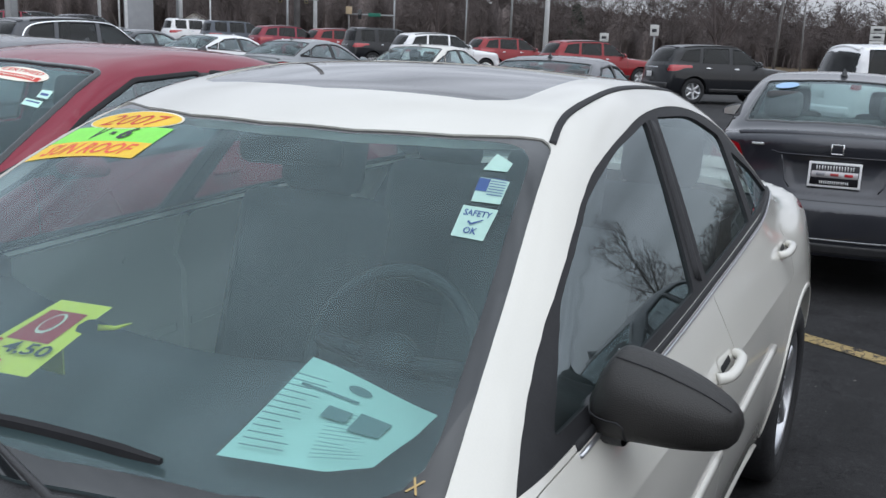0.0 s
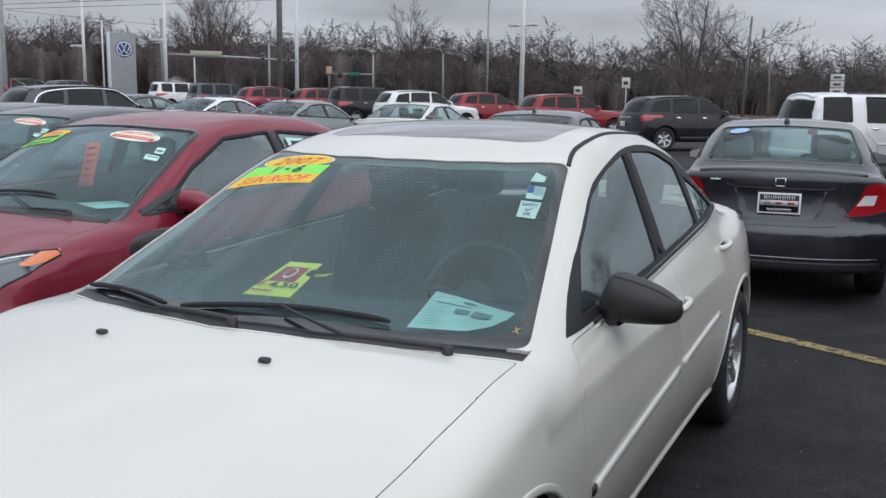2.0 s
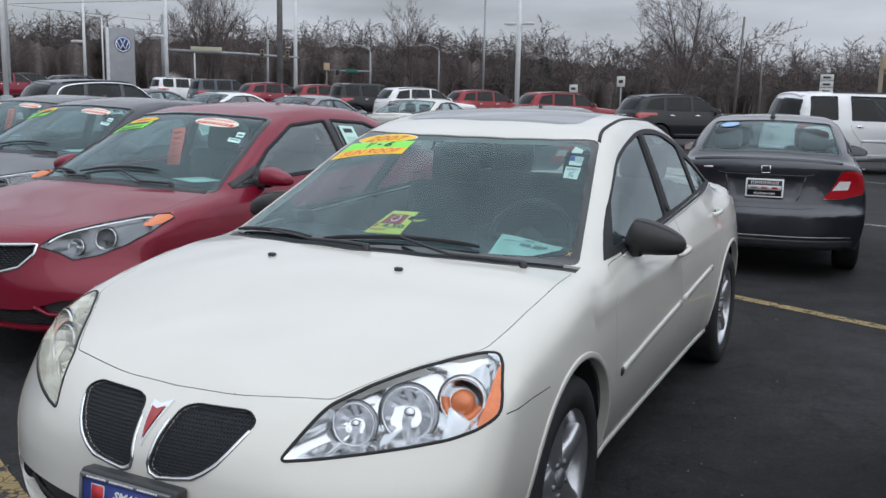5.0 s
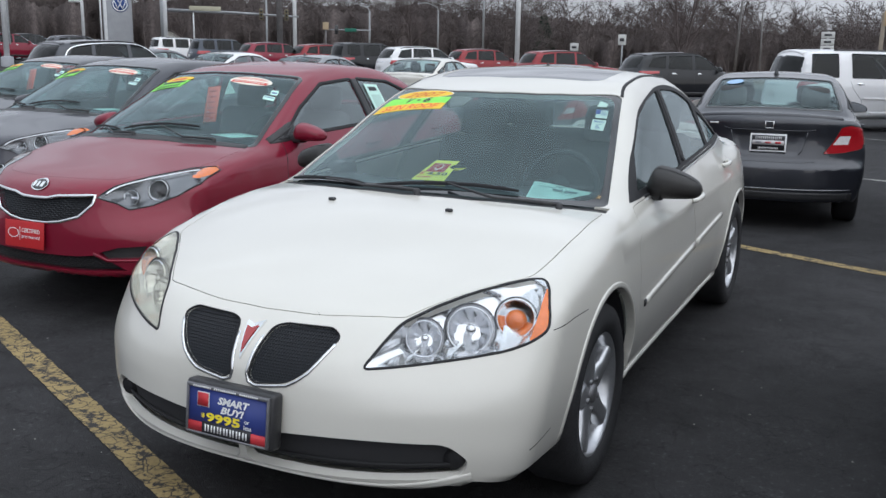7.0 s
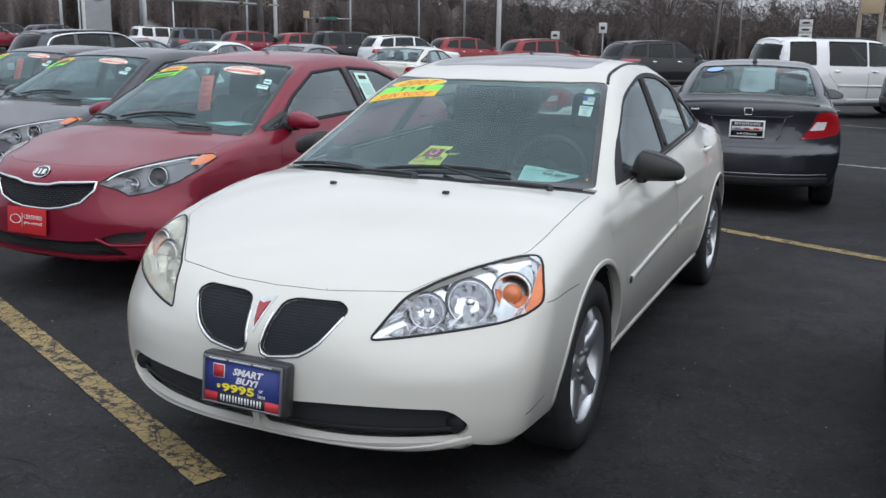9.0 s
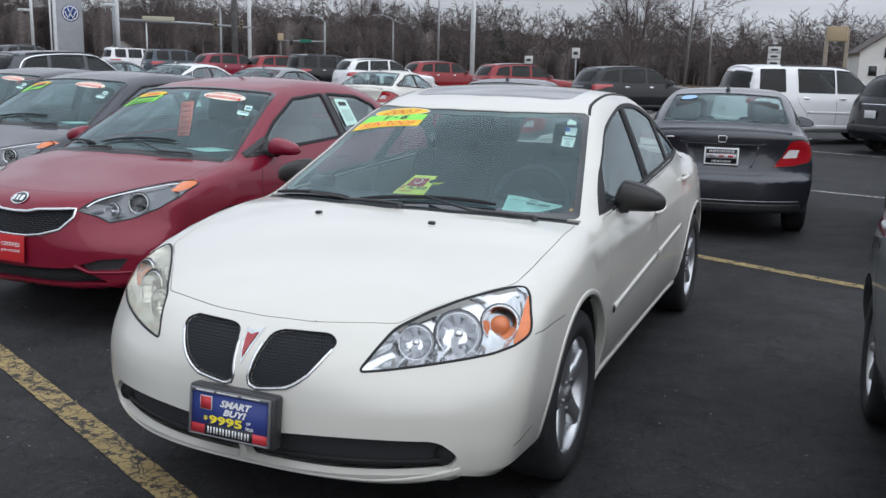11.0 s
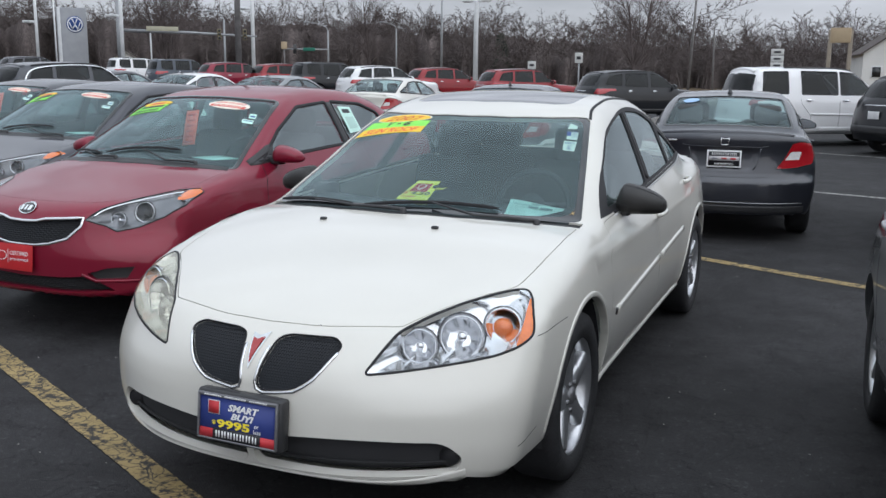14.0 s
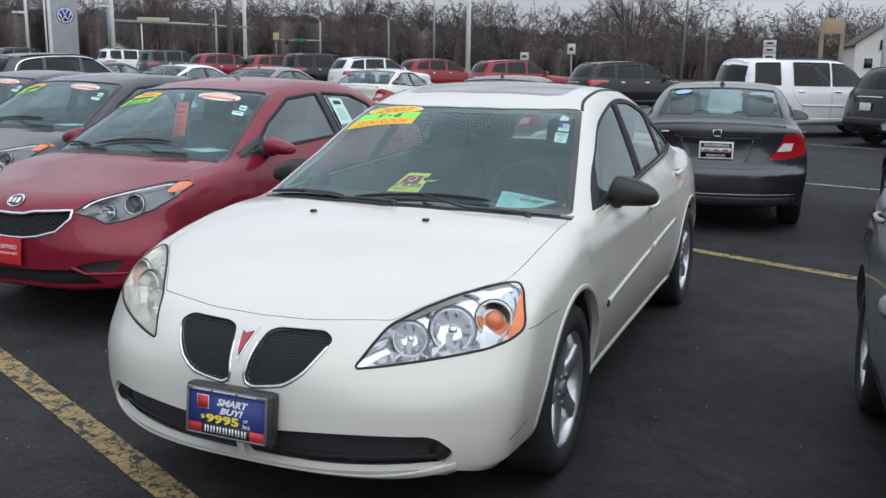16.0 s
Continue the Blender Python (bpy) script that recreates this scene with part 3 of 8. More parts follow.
def base_car(name, s, body_mat, m, label, res=(24, 70, 60), glass_mat="glass", side_mat="side_glass", rear_mat="side_glass", inside_on=True, spokes=10, group="", category="car"):
    """The parts common to all vehicles: shell with openings, glass, seals, wheels, wells, cabin."""
    t = thing(name, m, label, category, group)
    sh = Shell(s, *res)
    bm = sh.bm
    wy, wr = s["axles"], s["wheel_r"]
    for yy in wy:
        ra = s.get("arch", wr + 0.045)
        circ = [(yy + ra * math.cos(a), wr + 0.012 + ra * math.sin(a)) for a in np.linspace(0, math.tau, 33)[:-1]]
        fs = sh.cut(circ, SIDE, lambda c: abs(c.x) > 0.5)
        sh.take(fs).free()
    panes = []
    for nm, ol in s["windows"]:
        for sg in (1, -1):
            fs = sh.cut(ol, SIDE, lambda c: c.x * sg > 0.4)
            if fs:
                panes.append((nm, sh.take(fs), side_mat if nm != "rear_side_window" else s.get("rear_glass", side_mat), SIDE, sg, ol))
    for nm, ol, gm in (("windscreen", s["screen"], glass_mat), ("rear_window", s["back"], rear_mat)):
        o2 = mirrored(ol)
        fs = sh.cut(o2, s.get("back_view", TOP) if nm == "rear_window" else TOP, lambda c: c.z > s.get("belt", 1.0) - 0.12 and ((c.y < s["mid"]) == (nm == "windscreen")))
        if fs:
            panes.append((nm, sh.take(fs), gm, TOP, 1, o2))
    for nm, pb, gm, ax, sg, ol in panes:
        n = sh.grad(np.array([v.co[:] for v in pb.verts]))
        for v, d in zip(pb.verts, n):
            v.co -= Vector(d) * 0.006
        part(nm, pb, M[gm], t, "", True, sh.grad)
    return t, sh


def close_car(t, sh, s, body_mat, spokes=10, inside_on=True, rim_mat="alloy", seal=True, name="body", wheel=True, wn=40):
    bm = sh.bm
    sh.rim(bm, 0.03)
    if inside_on:
        lin = bmesh.new()
        lin.faces.layers.int.new("flat")
        vm = {}
        lay = bm.faces.layers.int.get("flat")
        for f in bm.faces:
            c = f.calc_center_median()
            if c.z > 0.55 and s["cowl"] - 0.2 < c.y < s["axles"][1] + 0.35 and not f[lay]:
                vs = []
                for v in reversed(f.verts):
                    if v not in vm:
                        vm[v] = lin.verts.new(v.co)
                    vs.append(vm[v])
                lin.faces.new(vs)
        if len(lin.verts):
            n = sh.grad(np.array([v.co[:] for v in lin.verts]))
            for v, d in zip(lin.verts, n):
                v.co -= Vector(d) * 0.028
            part("lining", lin, M["interior"], t)
        cabin(t, s)
    ob = part(name, bm, body_mat, t, "", True, sh.grad)
    wr = s["wheel_r"]
    for yy in s["axles"]:
        for sg in (1, -1):
            ra = s.get("arch", wr + 0.045) + 0.012
            wb = spin([(sg * 0.42, 0.02), (sg * 0.42, ra), (sg * 0.835, ra)], 28, "x", None, (0, yy, wr + 0.012), -0.22, math.pi + 0.22)
            part("wheel_well", wb, M["under"], t)
    if wheel:
        wheel_set(t, s["axles"], wr, s.get("track", 0.77), wr, s.get("rim", 0.21), 0.205, spokes, M[rim_mat], wn)
    return ob


def shape(**k):
    return k


FOUR_DOOR = shape(
    chin=0.025, floor=0.238, L=4.80, half=0.89, mid=2.6, belt=1.0, cowl=1.12, axles=(0.97, 3.822), wheel_r=0.333, rim=0.226, arch=0.383, track=0.772,
    top=[(0, 0.63), (0.1, 0.70), (0.2, 0.765), (0.4, 0.84), (0.6, 0.895), (0.91, 0.965), (1.1, 0.992), (1.6, 1.01), (3.5, 1.035), (4.2, 1.055), (4.6, 1.05), (4.8, 1.0)],
    roof=[(0.75, 0.80), (1.03, 0.965), (1.5, 1.185), (1.95, 1.382), (2.2, 1.447), (2.6, 1.485), (3.0, 1.470), (3.35, 1.405), (3.7, 1.265), (4.2, 1.045), (4.5, 0.9)],
    w=[(0, 0.83), (0.4, 0.865), (0.97, 0.893), (1.55, 0.872), (2.4, 0.862), (3.2, 0.858), (3.82, 0.878), (4.3, 0.835), (4.8, 0.75)],
    sec=[(0.2, 0.91), (0.34, 0.965), (0.52, 0.998), (0.58, 1.0), (0.70, 0.995), (0.85, 0.968), (0.95, 0.935), (1.05, 0.89)],
    nose=[(0.15, 0.10), (0.25, 0.035), (0.4, 0.0), (0.55, 0.005), (0.62, 0.02), (0.70, 0.06), (0.78, 0.14), (0.9, 0.4)],
    tail=[(0.2, 0.10), (0.4, 0.0), (0.7, 0.02), (0.95, 0.06), (1.05, 0.10)],
    belt_w=[(0.9, 0.74), (1.2, 0.775), (1.7, 0.80), (2.4, 0.81), (3.2, 0.80), (3.8, 0.75), (4.3, 0.66)],
    nose_plan=(0.40, 2.2), nose_low=(0.36, 2.8), tail_plan=(0.62, 2.4), crown=0.07, tumble=0.50, roof_crown=0.035, roof_round=0.075,
    windows=[
        ("front_side_window", round_loop([(1.575, 0.998), (2.385, 1.031), (2.567, 1.376), (2.262, 1.329), (2.033, 1.270), (1.772, 1.146)], [0.02, 0.02, 0.02, 0.05, 0.05, 0.03])),
        ("rear_side_window", round_loop([(2.505, 1.038), (3.14, 1.068), (3.225, 1.298), (3.0, 1.367), (2.665, 1.380)], [0.02, 0.02, 0.03, 0.1, 0.02])),
        ("quarter_window", round_loop([(3.20, 1.072), (3.67, 1.090), (3.48, 1.18), (3.285, 1.25)], 0.015)),
    ],
    screen=round_loop([(0.0, 1.075), (0.275, 1.105), (0.51, 1.175), (0.735, 1.285), (0.572, 2.07), (0.4, 1.985), (0.21, 1.925), (0.0, 1.905)], [0, 0, 0, 0.05, 0.04, 0, 0, 0]),
    back=round_loop([(0.0, 3.42), (0.3, 3.42), (0.54, 3.36), (0.64, 4.0), (0.3, 4.12), (0.0, 4.14)], [0, 0, 0.05, 0.05, 0, 0]),
)
COMPACT = dict(FOUR_DOOR, L=4.56, mid=2.5, cowl=0.98, axles=(0.89, 3.59), wheel_r=0.318, rim=0.205, arch=0.355, track=0.765,
    top=[(0, 0.72), (0.1, 0.79), (0.25, 0.83), (0.5, 0.88), (0.85, 0.96), (1.1, 0.99), (1.6, 1.0), (3.4, 1.05), (4.0, 1.09), (4.4, 1.085), (4.56, 1.03)],
    roof=[(0.6, 0.78), (0.88, 0.975), (1.3, 1.195), (1.74, 1.385), (2.02, 1.443), (2.4, 1.470), (2.9, 1.455), (3.25, 1.395), (3.6, 1.275), (4.1, 1.085), (4.25, 0.93), (4.4, 0.7)],
    w=[(0, 0.82), (0.4, 0.855), (0.9, 0.888), (1.6, 0.875), (2.4, 0.872), (3.0, 0.875), (3.6, 0.888), (4.2, 0.86), (4.56, 0.80)],
    nose=[(0.12, 0.12), (0.22, 0.02), (0.35, 0.0), (0.5, 0.0), (0.62, 0.004), (0.75, 0.03), (0.86, 0.16)],
    nose_plan=(0.46, 2.3), nose_low=(0.34, 2.9), chin=0.035,
    windows=[
        ("front_side_window", round_loop([(1.34, 0.99), (2.44, 1.03), (2.42, 1.350), (2.0, 1.322), (1.64, 1.17)], 0.02)),
        ("rear_side_window", round_loop([(2.53, 1.035), (3.30, 1.075), (3.18, 1.25), (2.95, 1.325), (2.5, 1.352)], 0.02)),
        ("quarter_window", round_loop([(3.35, 1.08), (3.62, 1.10), (3.25, 1.215)], 0.015)),
    ],
    screen=round_loop([(0.0, 0.86), (0.4, 0.90), (0.745, 1.06), (0.572, 1.86), (0.3, 1.785), (0.0, 1.76)], [0, 0, 0.05, 0.04, 0, 0]),
    back=round_loop([(0.0, 3.30), (0.3, 3.30), (0.54, 3.24), (0.64, 3.9), (0.3, 4.02), (0.0, 4.04)], [0, 0, 0.05, 0.05, 0, 0]),
)
SALOON = dict(COMPACT, floor=0.265, dent=(0.29, 0.67, 0.92, 0.012), L=4.50, axles=(0.88, 3.55), mid=2.4, half=0.875,
    top=[(0, 0.62), (0.1, 0.70), (0.25, 0.76), (0.5, 0.83), (0.85, 0.93), (1.1, 0.97), (1.6, 0.99), (3.4, 1.02), (3.9, 1.045), (4.25, 1.055), (4.40, 1.05), (4.5, 0.98)],
    roof=[(0.5, 0.75), (0.85, 0.95), (1.4, 1.2), (1.85, 1.37), (2.1, 1.415), (2.4, 1.435), (2.8, 1.425), (3.1, 1.385), (3.45, 1.28), (3.95, 1.055), (4.12, 0.9), (4.25, 0.7)],
    tail=[(0.15, 0.10), (0.28, 0.02), (0.45, 0.0), (0.57, 0.004), (0.63, 0.05), (0.67, 0.074), (0.85, 0.10), (0.98, 0.09), (1.05, 0.10)],
    tail_plan=(0.34, 2.6), crown=0.06, chin=0.065,
    screen=round_loop([(0.0, 0.90), (0.4, 0.94), (0.76, 1.10), (0.585, 1.98), (0.3, 1.91), (0.0, 1.89)], [0, 0, 0.05, 0.04, 0, 0]),
    windows=[
        ("front_side_window", round_loop([(1.42, 0.99), (2.44, 1.03), (2.42, 1.335), (2.1, 1.31), (1.75, 1.17)], 0.02)),
        ("rear_side_window", round_loop([(2.53, 1.035), (3.30, 1.075), (3.18, 1.23), (2.95, 1.31), (2.5, 1.34)], 0.02)),
        ("quarter_window", round_loop([(3.35, 1.08), (3.62, 1.10), (3.25, 1.215)], 0.015)),
    ],
    w=[(0, 0.80), (0.4, 0.84), (0.9, 0.873), (1.6, 0.868), (2.4, 0.865), (3.0, 0.868), (3.55, 0.877), (4.1, 0.86), (4.5, 0.83)],
    back=round_loop([(0.0, 3.13), (0.3, 3.12), (0.545, 3.07), (0.64, 3.75), (0.3, 3.86), (0.0, 3.88)], [0, 0, 0.05, 0.05, 0, 0]),
)
SUV = dict(FOUR_DOOR, L=4.75, half=0.93, mid=2.7, belt=1.12, cowl=1.2, axles=(0.95, 3.75), wheel_r=0.37, rim=0.235, arch=0.42, track=0.80, floor=0.28, tumble=0.30, bulge=0.25,
    top=[(0, 0.85), (0.1, 0.95), (0.3, 1.0), (0.7, 1.05), (1.1, 1.09), (1.6, 1.12), (3.8, 1.16), (4.6, 1.15), (4.75, 1.0)],
    roof=[(0.9, 0.9), (1.2, 1.1), (1.6, 1.35), (2.0, 1.58), (2.3, 1.67), (2.8, 1.71), (3.6, 1.69), (4.15, 1.63), (4.35, 1.56), (4.62, 1.18), (4.75, 0.9)],
    w=[(0, 0.86), (0.4, 0.90), (0.95, 0.93), (1.6, 0.915), (2.4, 0.91), (3.2, 0.915), (3.75, 0.93), (4.4, 0.91), (4.75, 0.87)],
    sec=[(0.28, 0.95), (0.45, 0.985), (0.7, 1.0), (0.9, 0.99), (1.05, 0.96), (1.2, 0.91)],
    nose=[(0.2, 0.08), (0.35, 0.0), (0.6, 0.0), (0.85, 0.04), (1.0, 0.14)],
    tail=[(0.28, 0.08), (0.5, 0.0), (0.8, 0.03), (1.0, 0.07), (1.2, 0.12)],
    belt_w=[(0.9, 0.78), (1.3, 0.83), (1.8, 0.86), (2.6, 0.865), (3.6, 0.85), (4.3, 0.80), (4.7, 0.75)],
    nose_plan=(0.5, 2.4), tail_plan=(0.25, 2.8), back_view=FRONT, rear_glass="dark_glass",
    windows=[
        ("front_side_window", round_loop([(1.62, 1.13), (2.55, 1.15), (2.5, 1.60), (2.15, 1.56)], 0.03)),
        ("rear_side_window", round_loop([(2.65, 1.15), (3.5, 1.17), (3.42, 1.585), (2.6, 1.60)], 0.03)),
        ("quarter_window", round_loop([(3.6, 1.18), (4.2, 1.21), (4.0, 1.50), (3.52, 1.575)], 0.03)),
    ],
    screen=round_loop([(0.0, 1.18), (0.4, 1.21), (0.78, 1.36), (0.66, 2.14), (0.3, 2.08), (0.0, 2.06)], [0, 0, 0.05, 0.04, 0, 0]),
    back=round_loop([(0.0, 1.17), (0.3, 1.17), (0.68, 1.2), (0.58, 1.54), (0.3, 1.565), (0.0, 1.57)], [0, 0, 0.05, 0.05, 0, 0]),
)
BOXY = dict(SUV, L=4.85, belt=1.15,
    roof=[(0.9, 0.9), (1.2, 1.12), (1.6, 1.4), (1.95, 1.66), (2.2, 1.76), (2.8, 1.81), (3.8, 1.81), (4.4, 1.77), (4.55, 1.68), (4.72, 1.2), (4.85, 0.9)],
    tumble=0.2, bulge=0.15,
    windows=[
        ("front_side_window", round_loop([(1.62, 1.16), (2.50, 1.17), (2.48, 1.70), (2.1, 1.66)], 0.03)),
        ("rear_side_window", round_loop([(2.62, 1.17), (3.45, 1.18), (3.43, 1.70), (2.60, 1.70)], 0.03)),
        ("quarter_window", round_loop([(3.62, 1.19), (4.28, 1.2), (4.24, 1.69), (3.60, 1.69)], 0.03)),
    ],
    back=round_loop([(0.0, 1.2), (0.3, 1.2), (0.72, 1.22), (0.64, 1.62), (0.3, 1.65), (0.0, 1.66)], [0, 0, 0.05, 0.05, 0, 0]),
)


LONG = dict(BOXY, L=5.1, mid=2.9, axles=(0.98, 4.0),
    top=[(0, 0.85), (0.1, 0.95), (0.3, 1.0), (0.7, 1.06), (1.1, 1.11), (1.6, 1.14), (4.1, 1.17), (4.95, 1.16), (5.1, 1.0)],
    roof=[(0.9, 0.9), (1.2, 1.12), (1.65, 1.42), (2.05, 1.67), (2.3, 1.77), (2.9, 1.81), (4.0, 1.81), (4.65, 1.77), (4.8, 1.68), (4.97, 1.2), (5.1, 0.9)],
    w=[(0, 0.87), (0.4, 0.92), (0.98, 0.95), (1.8, 0.945), (4.0, 0.945), (4.7, 0.93), (5.1, 0.89)],
    belt_w=[(0.9, 0.80), (1.3, 0.85), (1.8, 0.88), (2.8, 0.885), (4.0, 0.875), (4.7, 0.83), (5.1, 0.78)],
    windows=[
        ("front_side_window", round_loop([(1.75, 1.16), (2.68, 1.17), (2.66, 1.70), (2.22, 1.67)], 0.03)),
        ("rear_side_window", round_loop([(2.74, 1.17), (3.66, 1.18), (3.64, 1.71), (2.72, 1.70)], 0.03)),
        ("quarter_window", round_loop([(3.98, 1.19), (4.62, 1.20), (4.56, 1.69), (3.96, 1.70)], 0.03)),
    ],
    screen=round_loop([(0.0, 1.2), (0.4, 1.23), (0.78, 1.38), (0.66, 2.16), (0.3, 2.1), (0.0, 2.08)], [0, 0, 0.05, 0.04, 0, 0]),
)


def lifted(x, y):
    """Height of the lot: level round the white car, rising gently far back and to the side."""
    k = min(max((y - 5.0) / 24.0, 0.0), 1.0)
    k = k * k * (3 - 2 * k)
    d = min(max(-x, 0.0), 70.0)
    return k * (0.06 + 0.011 * d + 0.00012 * d * d)


def bilinear(q):
    q = [np.array(p, float) for p in q]
    return lambda a, b: (1 - a) * (1 - b) * q[0] + a * (1 - b) * q[1] + a * b * q[2] + (1 - a) * b * q[3]


def glyphs(txt, shear=0.0, bold=0.0, fine=2):
    """Flat letters of the built-in font, filling the unit square."""
    cu = bpy.data.curves.new("letters", "FONT")
    cu.body, cu.resolution_u, cu.offset, cu.shear = txt, fine, bold, shear
    ob = bpy.data.objects.new("letters", cu)
    me = bpy.data.meshes.new_from_object(ob)
    v = np.array([p.co[:2] for p in me.vertices])
    f = [tuple(p.vertices) for p in me.polygons]
    bpy.data.objects.remove(ob)
    bpy.data.meshes.remove(me)
    bpy.data.curves.remove(cu)
    lo, hi = v.min(0), v.max(0)
    return (v - lo) / (hi - lo), f


def on_sheet(sh, q, rect, pts, faces, lift, axes=TOP, sign=1.0):
    """Flat shapes (pts in the unit square of rect, rect in the unit square of quad q) laid on a surface."""
    m = bilinear(q)
    a0, b0, a1, b1 = rect
    uv = [m(a0 + (a1 - a0) * p[0], b0 + (b1 - b0) * p[1]) for p in pts]
    b = bmesh.new()
    P = sh.on(uv, axes, sign, lift)
    solid(b, P.tolist(), faces)
    up = Vector(sh.grad(P[:1])[0])
    for f in b.faces:
        f.normal_update()
        if f.normal.dot(up) < 0:
            f.normal_flip()
    return b


def unit_grid(n, m):
    pts = [(i / n, j / m) for j in range(m + 1) for i in range(n + 1)]
    return pts, [(j * (n + 1) + i, j * (n + 1) + i + 1, (j + 1) * (n + 1) + i + 1, (j + 1) * (n + 1) + i) for j in range(m) for i in range(n)]


def unit_disc(n=28):
    pts = [(0.5, 0.5)]
    for r in (0.25, 0.5):
        pts += [(0.5 + r * math.cos(math.tau * k / n), 0.5 + r * math.sin(math.tau * k / n)) for k in range(n)]
    f = [(0, 1 + k, 1 + (k + 1) % n) for k in range(n)]
    f += [(1 + k, 1 + n + k, 1 + n + (k + 1) % n, 1 + (k + 1) % n) for k in range(n)]
    return pts, f


def flat(name, col, rough=0.5):
    key = "flat_" + name
    if key not in M:
        M[key] = mat(key, col, rough, 0, 8, 0.06, 0, 0, 0.4, 0.03, 90)
    return M[key]


YELLOW, GREEN, RED_INK, ORANGE = (0.86, 0.56, 0.04), (0.25, 0.80, 0.10), (0.62, 0.05, 0.03), (0.80, 0.12, 0.05)
PAPER, INK, BLUE_INK = (0.55, 0.80, 0.72), (0.03, 0.035, 0.04), (0.04, 0.09, 0.25)


def sticker(parent, sh, q, layers, name, label, lift=-0.0025, axes=TOP, sign=1.0):
    """A sticker on the glass: backing first, then its print, each a hair above the last."""
    first = None
    for k, (rect, pts, faces, col) in enumerate(layers):
        b = on_sheet(sh, q, rect, pts, faces, lift + 0.0007 * k, axes, sign)
        o = part(name if first is None else "print", b, flat(*col), parent if first is None else first, label if first is None else "")
        first = first or o
    return first


def lens_bucket(lb, depth, wells=()):
    """A bowl behind a lamp lens, deepest away from the rim and sunk further round each lamp in wells, (x, z, radius)."""
    b = lb.copy()
    edge = [v.co.copy() for v in b.verts if v.is_boundary]
    for v in b.verts:
        d = min((v.co - e).length for e in edge) if edge else 0
        k = min(1.0, d / 0.035)
        y = depth * k * k * (3 - 2 * k)
        for x, z, r in wells:
            w = min(1.0, max(0.0, (1.30 * r - math.hypot(v.co.x - x, v.co.z - z)) / (0.22 * r)))
            y = max(y, 0.11 * w * min(1.0, d / 0.008))
        v.co.y += y
    return b


def lamp_bowl(parent, at, out, r, depth, key="reflector", name="reflector", flutes=0, ring="dark_bucket"):
    """A reflector bowl with a faceted wall, a bezel, a dark gap round it and its bulb; amber ones carry a domed lens and a crescent."""
    n = 48
    b = spin([(-h, q) for h, q in [(0.0, r), (depth * 0.3, r * 0.9), (depth * 0.7, r * 0.62), (depth * 0.95, r * 0.25), (depth, 0.0)]], n, "x")
    if flutes:
        for v in b.verts:
            a = math.atan2(v.co.z, v.co.y)
            k = 1 + 0.035 * (1 if int((a + math.pi) / math.tau * flutes * 2) % 2 else -1)
            if -depth * 0.9 < v.co.x < -depth * 0.1:
                v.co.y, v.co.z = v.co.y * k, v.co.z * k
    rim = spin([(-0.010, r * 1.06), (0.002, r * 1.07), (0.005, r * 1.03), (0.001, r * 0.985), (-0.008, r * 0.96)], n, "x")
    w = 1.24 if flutes else 1.20
    gap = spin([(-0.004, r * w), (-0.014, r * (w - 0.02)), (-0.018, r * 1.1), (-0.014, r * 1.0)], n, "x")
    made = [b, rim, gap]
    if key == "reflector":
        bulb = spin([(-depth * 0.98, r * 0.16), (-depth * 0.4, r * 0.17), (-depth * 0.25, r * 0.24), (-depth * 0.18, r * 0.22), (-depth * 0.15, 0)], 20, "x", None)
        made.append(bulb)
    else:
        bulb = spin([(-0.03, r * 0.60), (-0.004, r * 0.56), (0.006, r * 0.38), (0.010, 0.0)], 28, "x", None, (0, 0, -r * 0.10))
        arc = spin([(-0.012, r * 0.62), (-0.004, r * 0.64), (0.003, r * 0.98), (-0.004, r * 1.08), (-0.012, r * 1.10)], 28, "x", None, (0, 0, 0), math.pi * 0.96, math.pi * 1.92)
        made += [bulb, arc]
    rot = Vector(out).to_track_quat("X", "Z").to_matrix().to_4x4()
    mm = Matrix.Translation(at) @ rot
    for q in made:
        bmesh.ops.transform(q, matrix=mm, verts=q.verts)
    o = part(name, b, M["reflector"], parent)
    part("bezel", rim, M["reflector"] if flutes else M["chrome"], o)
    part("lamp_recess", gap, M[ring] if key == "reflector" else M["bucket"], o)
    part("bulb" if key == "reflector" else "amber_dome", bulb, M["reflector"] if key == "reflector" else M["amber"], o)
    if key != "reflector":
        part("amber_crescent", arc, M["amber"], o)
    return o


